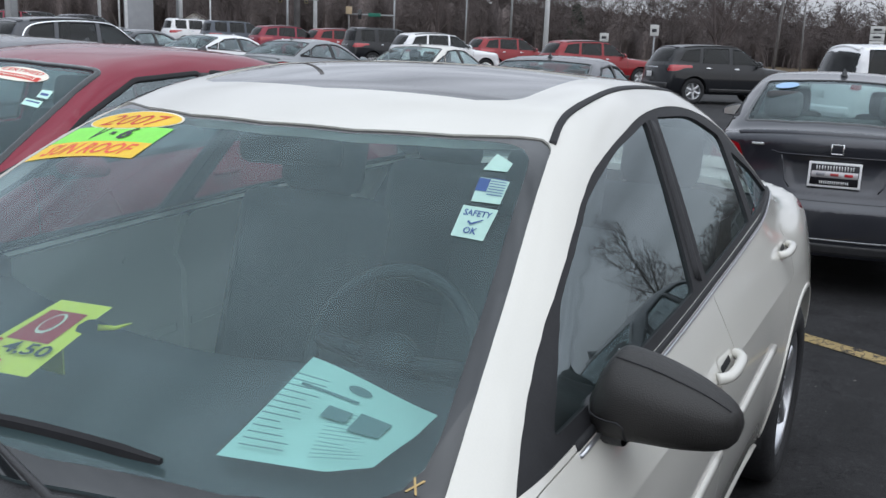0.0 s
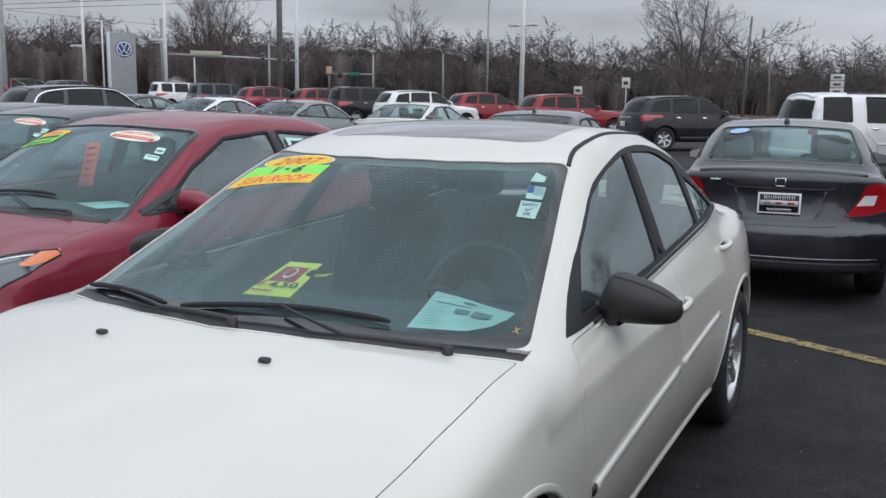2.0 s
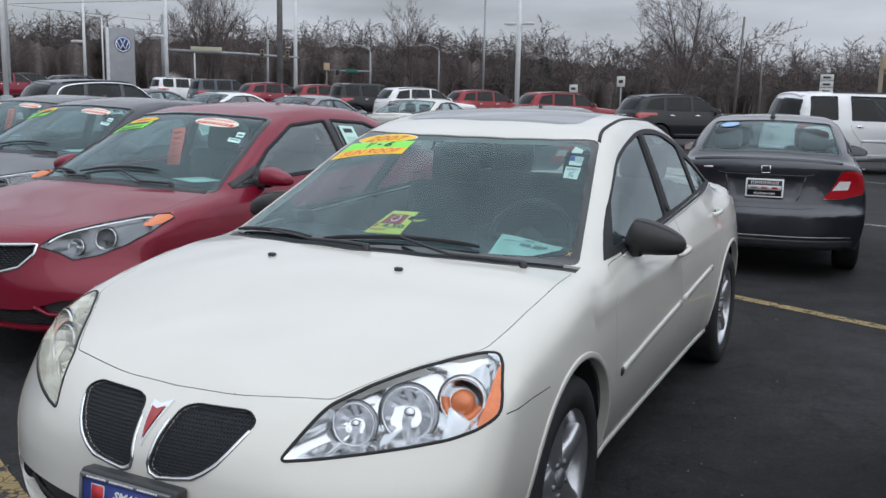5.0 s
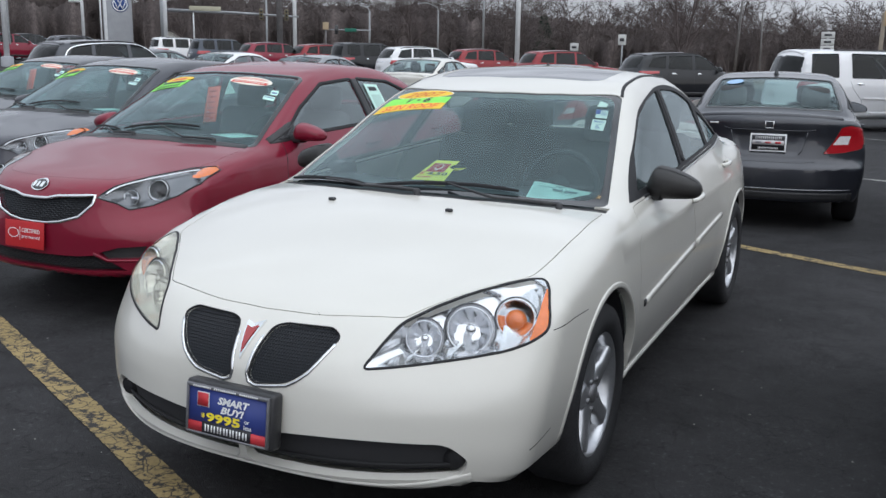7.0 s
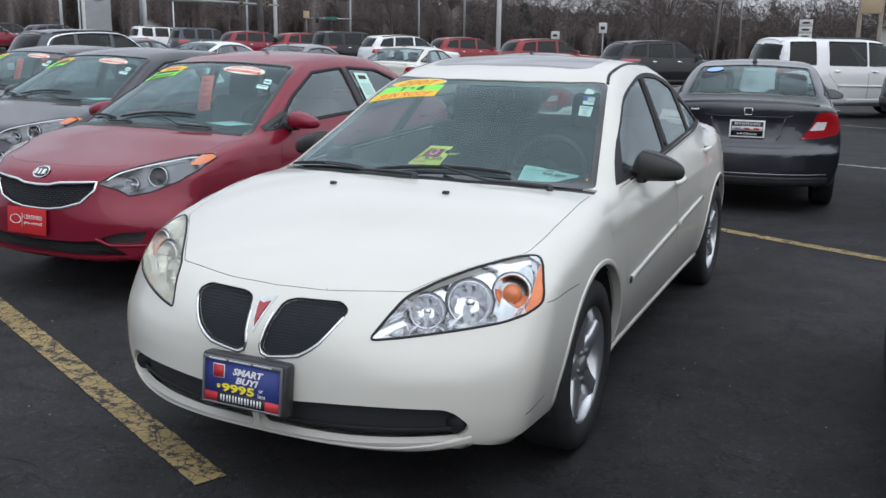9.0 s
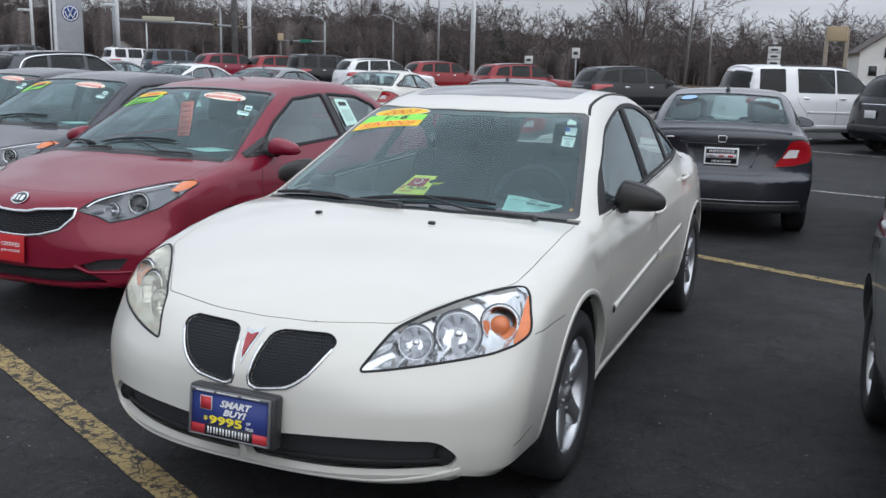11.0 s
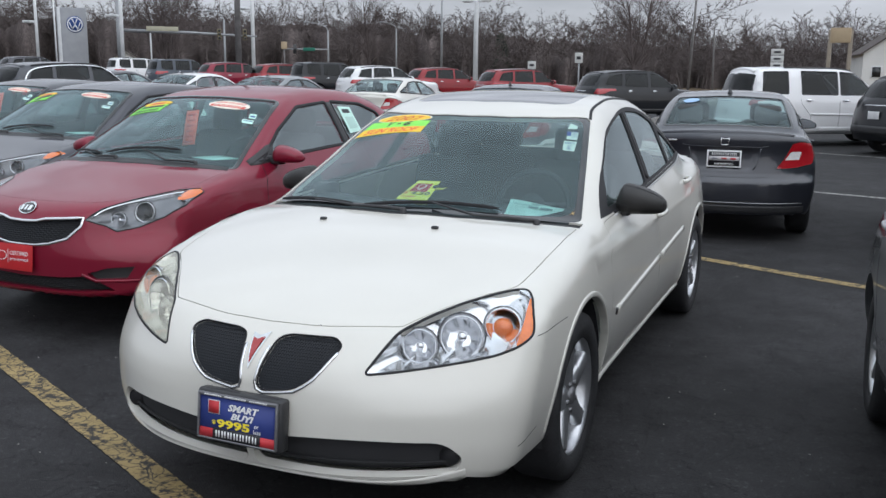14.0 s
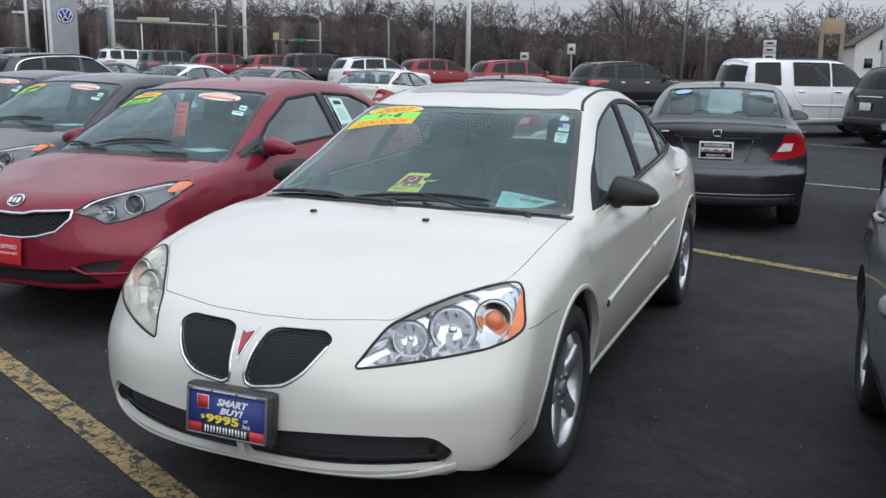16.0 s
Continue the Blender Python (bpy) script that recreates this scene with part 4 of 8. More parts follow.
def mirror_housing(parent, side, at, key="mirror_cap", size=(0.118, 0.085, 0.082), seam=False):
    """A door mirror: a cap with a flat-topped inner end drawn to a low tip, glass in its back, and a neck to the door."""
    high = curve([(0.0, 0.78), (0.03, 0.95), (0.10, 1.0), (0.3, 0.93), (0.6, 0.78), (0.8, 0.62), (0.92, 0.45), (0.98, 0.27), (1.0, 0.0)])
    low = curve([(0.0, 0.70), (0.04, 0.82), (0.12, 0.86), (0.3, 0.82), (0.6, 0.70), (0.8, 0.57), (0.92, 0.43), (0.98, 0.26), (1.0, 0.0)])
    deep = curve([(0.0, 0.55), (0.05, 0.82), (0.2, 1.0), (0.5, 0.95), (0.8, 0.70), (0.94, 0.42), (1.0, 0.0)])
    drop = curve([(0.0, 0.0), (0.3, 0.0), (0.6, -0.07), (1.0, -0.24)])
    us = [0.0, 0.02, 0.05, 0.1, 0.2, 0.32, 0.45, 0.58, 0.7, 0.8, 0.88, 0.94, 0.98, 0.995]
    n = 32

    def skin(u, a, out=1.0):
        c, e = math.cos(a), math.sin(a)
        zz = math.copysign(abs(e) ** 0.7, e) * float((high if e > 0 else low)(u)) * size[2] * out
        yy = math.copysign(abs(c) ** (0.9 if c < 0 else 0.35), c) * (float(deep(u)) * size[1] * out if c < 0 else 0.026)
        lean = 0.32 * max(0.0, zz) * (1 - u)
        return Vector((at[0] + side * ((2 * u - 1) * size[0] + lean), at[1] + yy, at[2] + zz + float(drop(u)) * size[2]))
    b = bmesh.new()
    rows = [[b.verts.new(skin(u, math.tau * k / n)) for k in range(n)] for u in us]
    for r0, r1 in zip(rows, rows[1:]):
        for k in range(n):
            b.faces.new((r0[k], r0[(k + 1) % n], r1[(k + 1) % n], r1[k]))
    b.faces.new(rows[0])
    b.faces.new(rows[-1][::-1])
    bmesh.ops.recalc_face_normals(b, faces=b.faces)
    o = part("mirror", b, M[key], parent, "door mirror in a rounded housing")
    g = bmesh.new()
    up, dn = [], []
    for u in np.linspace(0.07, 0.93, 16):
        x, z = at[0] + side * (2 * u - 1) * size[0], at[2] + float(drop(u)) * size[2]
        up.append(g.verts.new((x, at[1] + 0.0285, z + float(high(u)) * size[2] * 0.8)))
        dn.append(g.verts.new((x, at[1] + 0.0285, z - float(low(u)) * size[2] * 0.8)))
    for k in range(15):
        g.faces.new((up[k], up[k + 1], dn[k + 1], dn[k]))
    part("mirror_glass", g, M["chrome"], o, smooth=False)
    nk = bmesh.new()
    rings = []
    for dx, dy, dz, ry, rz in ((-0.085, 0.0, -0.60, 0.075, 0.042), (-0.05, 0.0, -0.56, 0.058, 0.036), (-0.01, -0.004, -0.50, 0.05, 0.034), (0.06, -0.008, -0.45, 0.05, 0.034)):
        c = Vector((at[0] + side * (dx - size[0]), at[1] + dy - 0.012, at[2] + dz * size[2]))
        rings.append([nk.verts.new(c + Vector((0, ry * math.copysign(abs(math.cos(a)) ** 0.6, math.cos(a)), rz * math.copysign(abs(math.sin(a)) ** 0.6, math.sin(a))))) for a in np.linspace(0, math.tau, 20, endpoint=False)])
    for r0, r1 in zip(rings, rings[1:]):
        for k in range(20):
            nk.faces.new((r0[k], r0[(k + 1) % 20], r1[(k + 1) % 20], r1[k]))
    bmesh.ops.recalc_face_normals(nk, faces=nk.faces)
    part("neck", nk, M["plastic"], o)
    if seam:
        a0 = math.pi + 0.12
        ln = [skin(u, a0, 1.004) for u in np.linspace(0.02, 0.26, 10)] + [skin(0.30, a0 + q, 1.004) for q in np.linspace(0.10, 1.15, 8)]
        part("cap_seam", tube(ln, 0.0014, 5), M["under"], o)
        part("cap_seam", tube([skin(u, math.radians(118), 1.004) for u in np.linspace(0.06, 0.93, 18)], 0.0012, 5), M["under"], o)
    return o


def wiper(parent, sh, blade, arm):
    """A wiper: rubber blade on a bracket, and its arm from the cowl."""
    P = [Vector(p) for p in sh.on(dense(blade, 0.05), TOP, 1.0, 0.008)]
    b = bmesh.new()
    rows = []
    for i, p in enumerate(P):
        d = (P[min(i + 1, len(P) - 1)] - P[max(i - 1, 0)]).normalized()
        s2 = d.cross(Vector((0, 0, 1))).normalized()
        k = 0.6 if i in (0, len(P) - 1) else 1.0
        rows.append([b.verts.new(p + s2 * w * k + Vector((0, 0, h * k))) for w, h in ((-0.007, -0.007), (-0.006, 0.003), (0.0, 0.008), (0.006, 0.003), (0.007, -0.007))])
    for r0, r1 in zip(rows, rows[1:]):
        for k in range(5):
            b.faces.new((r0[k], r0[(k + 1) % 5], r1[(k + 1) % 5], r1[k]))
    b.faces.new(rows[0])
    b.faces.new(rows[-1][::-1])
    bmesh.ops.recalc_face_normals(b, faces=b.faces)
    o = part("wiper", b, M["rubber"], parent, "black windscreen wiper", smooth=False)
    A = [Vector(p) for p in sh.on(dense(arm, 0.06), TOP, 1.0, 0.015)]
    n = len(A)
    part("wiper_arm", tube(A, [0.004 + 0.005 * k / n for k in range(n)], 8), M["plastic"], o)
    part("pivot", spin([(-0.03, 0.014), (0.002, 0.014), (0.006, 0.009), (0.006, 0)], 14, "z", None, A[-1]), M["plastic"], o)


def door_handle(parent, sh, y, z, side, key):
    """A loop handle over a shallow cup, with a dark patch painting the shade behind its grip."""
    p = Vector(sh.on([(y, z)], SIDE, side)[0])
    path = [p + Vector((side * 0.002, -0.088, -0.003)), p + Vector((side * 0.022, -0.066, 0)), p + Vector((side * 0.028, 0, 0.003)), p + Vector((side * 0.022, 0.066, 0.005)), p + Vector((side * 0.002, 0.088, 0.005))]
    o = tube(spline(path, 4), 0.0125, 10)
    h = part("door_handle", o, M[key], parent, "pull handle on the door")
    cup = sh.patch(round_loop([(y - 0.055, z - 0.026), (y + 0.055, z - 0.022), (y + 0.055, z + 0.030), (y - 0.055, z + 0.026)], 0.025), SIDE, side, 0.0012, 0.05)
    part("recess", cup, M[key], h)
    # dark patch laid on the panel in place of the gap's shade
    grip_shade = sh.patch(round_loop([(y - 0.045, z - 0.006), (y + 0.045, z - 0.002), (y + 0.045, z + 0.012), (y - 0.045, z + 0.008)], 0.006), SIDE, side, 0.002, 0.05)
    part("grip_shade", grip_shade, M["rubber"], h)


def white_sedan():
    s = FOUR_DOOR
    t = thing("sedan", pose(0, 0, 0), "white four-door sedan with black sunroof and window stickers", "car")
    sh = Shell(s, 64, 180, 150)
    W = M["white"]
    top_half = [(0.0, 1.075), (0.275, 1.105), (0.51, 1.176), (0.752, 1.298), (0.572, 2.07), (0.4, 1.985), (0.21, 1.925), (0.0, 1.905)]
    inner = round_loop([(0.0, 1.115), (0.275, 1.145), (0.51, 1.213), (0.718, 1.324), (0.552, 2.03), (0.39, 1.967), (0.205, 1.911), (0.0, 1.892)], [0, 0, 0, 0.12, 0.09, 0, 0, 0])

    def move_in(b, d):
        n = sh.grad(np.array([v.co[:] for v in b.verts]))
        for v, g in zip(b.verts, n):
            v.co -= Vector(g) * d
        return b

    # wheel openings
    for yy in s["axles"]:
        ra = s["arch"]
        circ = [(yy + ra * math.cos(a), 0.345 + ra * math.sin(a)) for a in np.linspace(0, math.tau, 49)[:-1]]
        sh.take(sh.cut(circ, SIDE, lambda c: abs(c.x) > 0.5)).free()
    # side glass and its black frame
    for sg in (1, -1):
        for nm, ol in s["windows"]:
            fs = sh.cut(ol, SIDE, lambda c: c.x * sg > 0.4)
            part(nm, move_in(sh.take(fs), 0.008), M["side_glass"], t, "", True, sh.grad)
        dlo = spline([(1.44, 0.966), (1.573, 1.053), (1.756, 1.149), (2.037, 1.283), (2.271, 1.343), (2.604, 1.393), (2.95, 1.390), (3.28, 1.325), (3.55, 1.205), (3.82, 1.085)], 5) + [(3.60, 1.072), (3.2, 1.058), (2.54, 1.026), (2.07, 1.0), (1.6, 0.973)]
        fs = sh.cut(dlo, SIDE, lambda c: c.x * sg > 0.4)
        fr = sh.take(fs)
        sh.rim(fr, 0.012)
        part("window_frame", move_in(fr, 0.002), M["rubber"], t, "black window surround", True, sh.grad)
        part("belt_trim", sh.strip(dense([(3.80, 1.082), (3.2, 1.05), (2.54, 1.02), (2.07, 0.994), (1.62, 0.970)], 0.05), SIDE, sg, 0.013, 0.005), M["rubber"], t)
        part("belt_chrome", sh.strip(dense([(3.78, 1.071), (3.2, 1.038), (2.54, 1.008), (2.07, 0.982), (1.62, 0.958)], 0.05), SIDE, sg, 0.007, 0.006), M["alloy"], t)
        part("pillar_seal", sh.strip(dense([(2.44, 1.045), (2.60, 1.37)], 0.03), SIDE, sg, 0.035, 0.004), M["rubber"], t)
    # windscreen with dark border
    g_in = sh.take(sh.cut(mirrored(inner), TOP, lambda c: c.z > 0.9 and c.y < 2.6))
    part("windscreen", move_in(g_in, 0.004), M["glass"], t, "tinted windscreen", True, sh.grad)
    g_bd = sh.take(sh.cut(mirrored(round_loop(top_half, [0, 0, 0, 0.05, 0.04, 0, 0, 0])), TOP, lambda c: c.z > 0.9 and c.y < 2.6))
    part("windscreen_border", move_in(g_bd, 0.004), M["frit"], t, "black printed edge of the windscreen", True, sh.grad)
    cowl = sh.take(sh.cut(mirrored([(0.0, 1.03), (0.275, 1.06), (0.51, 1.125), (0.760, 1.245), (0.758, 1.31)] + [(0.752, 1.298), (0.51, 1.176), (0.275, 1.105), (0.0, 1.075)]), TOP, lambda c: c.z > 0.9 and c.y < 2.6))
    part("cowl", move_in(cowl, 0.010), M["plastic"], t, "black plastic cowl", True, sh.grad)
    bw = sh.take(sh.cut(mirrored(s["back"]), TOP, lambda c: c.z > 0.9 and c.y > 2.6))
    part("rear_window", move_in(bw, 0.006), M["side_glass"], t, "", True, sh.grad)
    roof_ol = mirrored(round_loop([(0.0, 2.11), (0.36, 2.155), (0.435, 2.20), (0.45, 2.62), (0.0, 2.66)], [0, 0, 0.05, 0.06, 0]))
    sr = sh.take(sh.cut(roof_ol, TOP, lambda c: c.z > 1.2))
    part("sunroof", move_in(sr, 0.002), M["sunroof"], t, "dark glass sunroof", True, sh.grad)
    # lamps
    lamp = [(0.392, 0.622), (0.428, 0.688), (0.458, 0.742), (0.531, 0.783), (0.604, 0.811), (0.678, 0.829), (0.732, 0.838), (0.771, 0.837), (0.800, 0.815), (0.831, 0.757), (0.841, 0.716), (0.806, 0.688), (0.752, 0.669), (0.676, 0.657), (0.570, 0.643), (0.468, 0.630)]
    amber = [(0.790, 0.818), (0.802, 0.810), (0.829, 0.758), (0.838, 0.717), (0.808, 0.691), (0.800, 0.695), (0.804, 0.725), (0.802, 0.77)]
    for sg in (1, -1):
        lo = round_loop([(sg * x, z) for x, z in lamp], 0.02)
        ao = round_loop([(sg * x, z) for x, z in amber], 0.015)
        am = sh.take(sh.cut(ao, FRONT, lambda c: c.x * sg > 0.3 and c.y < 1.0))
        lb = sh.take(sh.cut(lo, FRONT, lambda c: c.x * sg > 0.3 and c.y < 1.0))
        bucket = lens_bucket(lb, 0.075, [(sg * 0.518, 0.694, 0.052), (sg * 0.630, 0.717, 0.066)])
        hl = part("headlight", lb, M["clear"] if sg > 0 else M["haze"], t, "clear headlight lens" if sg > 0 else "hazed yellowed headlight lens", True, sh.grad)
        part("bucket", bucket, M["bucket"], hl, "silvered lamp bowl")
        part("side_marker", am, M["amber"], hl, "amber side marker lens", True, sh.grad)
        for x, z, r, k in ((0.530, 0.706, 0.052, "reflector"), (0.642, 0.729, 0.066, "reflector"), (0.752, 0.757, 0.056, "amber")):
            p = Vector(sh.on([(sg * x, z)], FRONT, 1.0)[0])
            lamp_bowl(hl, p + Vector((-sg * 0.012, 0.036 if k == "reflector" else 0.018, -0.012)), (sg * 0.30, -1, 0.30), r, 0.055, k, "reflector" if k == "reflector" else "turn_signal", 9 if k == "reflector" else 0)
        part("lamp_seal", sh.strip(dense(lo, 0.02, True), FRONT, 1.0, 0.009, 0.0015, True), M["rubber"], hl)
    # grilles
    grille = [(0.062, 0.700), (0.10, 0.712), (0.265, 0.716), (0.302, 0.695), (0.232, 0.603), (0.172, 0.562), (0.06, 0.545), (0.034, 0.56), (0.045, 0.64)]
    for sg in (1, -1):
        go = round_loop([(sg * x, z) for x, z in grille], [0.02, 0.02, 0.03, 0.03, 0.05, 0.03, 0.02, 0.02, 0.05])
        gm = sh.take(sh.cut(go, FRONT, lambda c: c.y < 0.6))
        cells = bmesh.new()
        back = move_in(gm, 0.012)
        gr = part("grille", back, M["under"], t, "black honeycomb grille insert", True, sh.grad)
        zs = np.arange(0.548, 0.714, 0.0085)
        pts, rad = [], 0.0046
        for j, z in enumerate(zs):
            for x in np.arange(0.03, 0.31, 0.0098):
                xx = x + (0.0049 if j % 2 else 0)
                if inside(go, sg * xx, z):
                    pts.append((sg * xx, z))
        P = sh.on(pts, FRONT, 1.0, -0.004)
        for p in P:
            ring0 = [cells.verts.new((p[0] + 0.0057 * math.cos(math.pi / 3 * (k + 0.5)), p[1], p[2] + 0.0058 * math.sin(math.pi / 3 * (k + 0.5)))) for k in range(6)]
            ring1 = [cells.verts.new((p[0] + 0.0031 * math.cos(math.pi / 3 * (k + 0.5)), p[1] + 0.001, p[2] + 0.0032 * math.sin(math.pi / 3 * (k + 0.5)))) for k in range(6)]
            for k in range(6):
                cells.faces.new((ring0[k], ring1[k], ring1[(k + 1) % 6], ring0[(k + 1) % 6]))
        tagged(part("honeycomb", cells, M["mesh"], gr, smooth=False), kind="stuff")
        part("grille_trim", sh.strip(dense(go, 0.015, True), FRONT, 1.0, 0.0045, 0.002, True), M["rubber"], gr, "thin dark surround")
        part("lower_trim", sh.strip([(sg * x, z) for x, z in dense([(0.292, 0.678), (0.262, 0.632), (0.236, 0.598), (0.205, 0.573), (0.172, 0.554), (0.12, 0.545), (0.06, 0.537), (0.034, 0.546), (0.027, 0.57), (0.037, 0.64), (0.045, 0.675)], 0.012)], FRONT, 1.0, 0.010, 0.004), M["chrome"], gr)
    # badge: a plain red arrowhead in a chrome rim
    arrow = [(-0.033, 0.702), (-0.004, 0.696), (0.030, 0.708), (-0.003, 0.606)]
    bd = part("badge", sh.patch(arrow, FRONT, 1.0, 0.008, 0.02, 0.012), M["chrome"], t, "arrowhead badge, red in chrome", smooth=False)
    cx, cz = -0.004, 0.672
    part("badge_face", sh.patch([(cx + (x - cx) * 0.66, cz - 0.004 + (z - cz) * 0.70) for x, z in arrow], FRONT, 1.0, 0.0105, 0.02), M["badge_red"], bd, smooth=False)
    # lower air intake, split by a bar in the middle
    for sg in (1, -1):
        io = round_loop([(sg * 0.018, 0.390), (sg * 0.22, 0.412), (sg * 0.43, 0.421), (sg * 0.645, 0.414), (sg * 0.70, 0.355), (sg * 0.67, 0.304), (sg * 0.42, 0.288), (sg * 0.22, 0.281), (sg * 0.03, 0.278), (sg * 0.012, 0.30)], [0.02, 0.1, 0.1, 0.05, 0.05, 0.04, 0.1, 0.1, 0.02, 0.02])
        it = sh.take(sh.cut(io, FRONT, lambda c: c.y < 0.8))
        it = part("air_intake", move_in(it, 0.045), M["under"], t, "black lower air intake", True, sh.grad)
        for zz in (0.325,):
            ln = [p for p in dense([(sg * 0.02, zz - 0.012), (sg * 0.36, zz), (sg * 0.68, zz + 0.012)], 0.03) if inside(io, *p)]
            sl = sh.strip(ln, FRONT, 1.0, 0.011, 0.004)
            for v in sl.verts:
                v.co.y += 0.036
            part("slat", sl, M["rubber"], it)
        p = Vector(sh.on([(sg * 0.645, 0.352)], FRONT, 1.0)[0])
        part("fog_lamp_blank", spin([(0.0, 0.0), (0.0, 0.03), (0.03, 0.034)], 20, "y", None, p + Vector((0, 0.03, 0))), M["rubber"], it)
    # hood and doors as panels of their own with real gaps
    hood_half = [(0.0, 0.150), (0.2, 0.158), (0.33, 0.185), (0.438, 0.216), (0.462, 0.226), (0.531, 0.316), (0.604, 0.421), (0.678, 0.505), (0.732, 0.570), (0.748, 0.70), (0.760, 0.95), (0.756, 1.20), (0.754, 1.232), (0.51, 1.118), (0.275, 1.053), (0.0, 1.022)]
    hood_half = round_loop(hood_half, [0, 0.09, 0.09, 0.06, 0.03, 0.06, 0.06, 0.06, 0.05, 0.06, 0.1, 0.01, 0.02, 0.1, 0.1, 0])
    hd = sh.take(sh.cut(mirrored(hood_half), TOP, lambda c: c.z > 0.6 and c.y < 1.4))
    sh.rim(hd, 0.02, 0.0034)
    hood = part("hood", hd, W, t, "white hood panel", True, sh.grad)
    f_door = [(1.42, 0.275), (1.395, 0.6), (1.43, 0.95), (1.5, 0.96), (2.07, 0.99), (2.50, 1.015), (2.545, 0.6), (2.53, 0.275)]
    r_door = [(2.53, 0.275), (2.545, 0.6), (2.50, 1.015), (3.2, 1.047), (3.56, 1.062), (3.585, 0.93), (3.50, 0.74), (3.40, 0.58), (3.36, 0.40), (3.30, 0.275)]
    for sg in (1, -1):
        for nm, ol, hy, hz in (("front_door", f_door, 2.40, 0.872), ("rear_door", r_door, 3.445, 0.938)):
            db = sh.take(sh.cut(round_loop(ol, 0.03), SIDE, lambda c: c.x * sg > 0.5 and c.z < 1.075))
            sh.rim(db, 0.02, 0.0022)
            d = part(nm, db, W, t, "white door panel", True, sh.grad)
            door_handle(d, sh, hy, hz, sg, "white")
            ln = [(1.50, 0.560), (2.51, 0.6155)] if nm == "front_door" else [(2.575, 0.6195), (3.28, 0.660)]
            part("side_moulding", sh.strip(dense(ln, 0.06), SIDE, sg, 0.028, 0.010), W, d)
        part("sill_edge", sh.strip(dense([(1.36, 0.268), (2.4, 0.264), (3.4, 0.270)], 0.08), SIDE, sg, 0.04, 0.010), W, t)
        part("roof_seam", sh.strip([(sg * x, y) for x, y in spline([(0.572, 2.06), (0.546, 2.188), (0.535, 2.413), (0.527, 2.734), (0.53, 3.1), (0.55, 3.36)], 8)], TOP, 1.0, 0.016, 0.002), M["rubber"], t)
        part("bumper_seam", sh.strip(dense([(0.45, 0.714), (0.586, 0.722), (0.70, 0.722)], 0.04), SIDE, sg, 0.0026, 0.0008), M["rubber"], t)
        part("arch_lip", sh.strip([(0.97 + 0.394 * math.cos(a), 0.345 + 0.394 * math.sin(a)) for a in np.linspace(-0.1, math.pi + 0.1, 48)], SIDE, sg, 0.022, 0.004), W, t)
        part("arch_lip", sh.strip([(3.822 + 0.394 * math.cos(a), 0.345 + 0.394 * math.sin(a)) for a in np.linspace(-0.1, math.pi + 0.1, 48)], SIDE, sg, 0.022, 0.004), W, t)
    part("moulding_clip", sh.strip(dense([(1.474, 0.559), (1.498, 0.560)], 0.02), SIDE, 1, 0.03, 0.008), M["plastic"], t)
    part("rear_spoiler", sh.strip([(x, 4.60 - 0.06 * x * x) for x in np.linspace(-0.66, 0.66, 24)], TOP, 1.0, 0.11, 0.05), W, t)
    for sg in (1, -1):
        tl = round_loop([(sg * 0.52, 0.80), (sg * 0.80, 0.80), (sg * 0.78, 0.99), (sg * 0.55, 0.985)], 0.03)
        lt = sh.take(sh.cut(tl, FRONT, lambda c: c.y > 4.0))
        if len(lt.faces):
            part("tail_light", lt, M["tail_red"], t, "red tail light", True, sh.grad)
        else:
            lt.free()
    part("bumper_lip", sh.strip([(x, 0.2585 + 0.005 * (abs(x) / 0.6) ** 2 + 0.04 * max(0.0, (abs(x) - 0.42) / 0.28) ** 2) for x in np.linspace(-0.70, 0.70, 64)], FRONT, 1.0, 0.030, 0.0025), W, t)
    # scuff on the front bumper corner
    part("scuff", sh.strip(dense([(0.33, 0.366), (0.40, 0.380), (0.46, 0.392)], 0.02), SIDE, 1, 0.004, 0.0005), M["plastic"], t, "dark scratch on the bumper")
    # washer nozzles on the hood
    for x in (0.261, -0.255):
        p = Vector(sh.on([(x, 0.912)], TOP)[0])
        part("washer_nozzle", box((0.028, 0.02, 0.014), p + Vector((0, 0, 0.004)), 0.005), M["plastic"], hood)
    wiper(t, sh, [(-0.16, 1.098), (0.42, 1.205)], [(0.14, 1.145), (0.36, 1.09), (0.60, 1.165)])
    wiper(t, sh, [(-0.70, 1.28), (-0.22, 1.105)], [(-0.45, 1.17), (-0.2, 1.07), (0.05, 1.055)])
    mirror_housing(t, 1, (0.906, 1.765, 1.012), "mirror_cap", (0.110, 0.09, 0.076), True)
    mirror_housing(t, -1, (-0.906, 1.765, 1.012), "mirror_cap", (0.110, 0.09, 0.076), True)
    # dealer plate
    pl = Matrix.Translation((0.0, -0.052, 0.452)) @ Matrix.Rotation(radians(-6), 4, "X")

    def plate_part(nm, b, key, par, label=""):
        bmesh.ops.transform(b, matrix=pl, verts=b.verts)
        return part(nm, b, M[key] if isinstance(key, str) else key, par, label)
    fr = plate_part("plate_holder", box((0.335, 0.05, 0.175), (0, 0.026, 0), 0.012), "plastic", t, "dealer plate in a silver frame")
    blue, redp, white_p, yel, dk = flat("plate_blue", (0.03, 0.05, 0.22)), flat("plate_red", (0.55, 0.04, 0.05)), flat("plate_white", (0.8, 0.8, 0.8)), flat("plate_yellow", (0.85, 0.70, 0.05)), flat("plate_black", (0.02, 0.02, 0.025))
    pc = plate_part("plate", box((0.30, 0.004, 0.146), (0, -0.001, 0), 0.0), blue, fr, "blue dealer price plate")
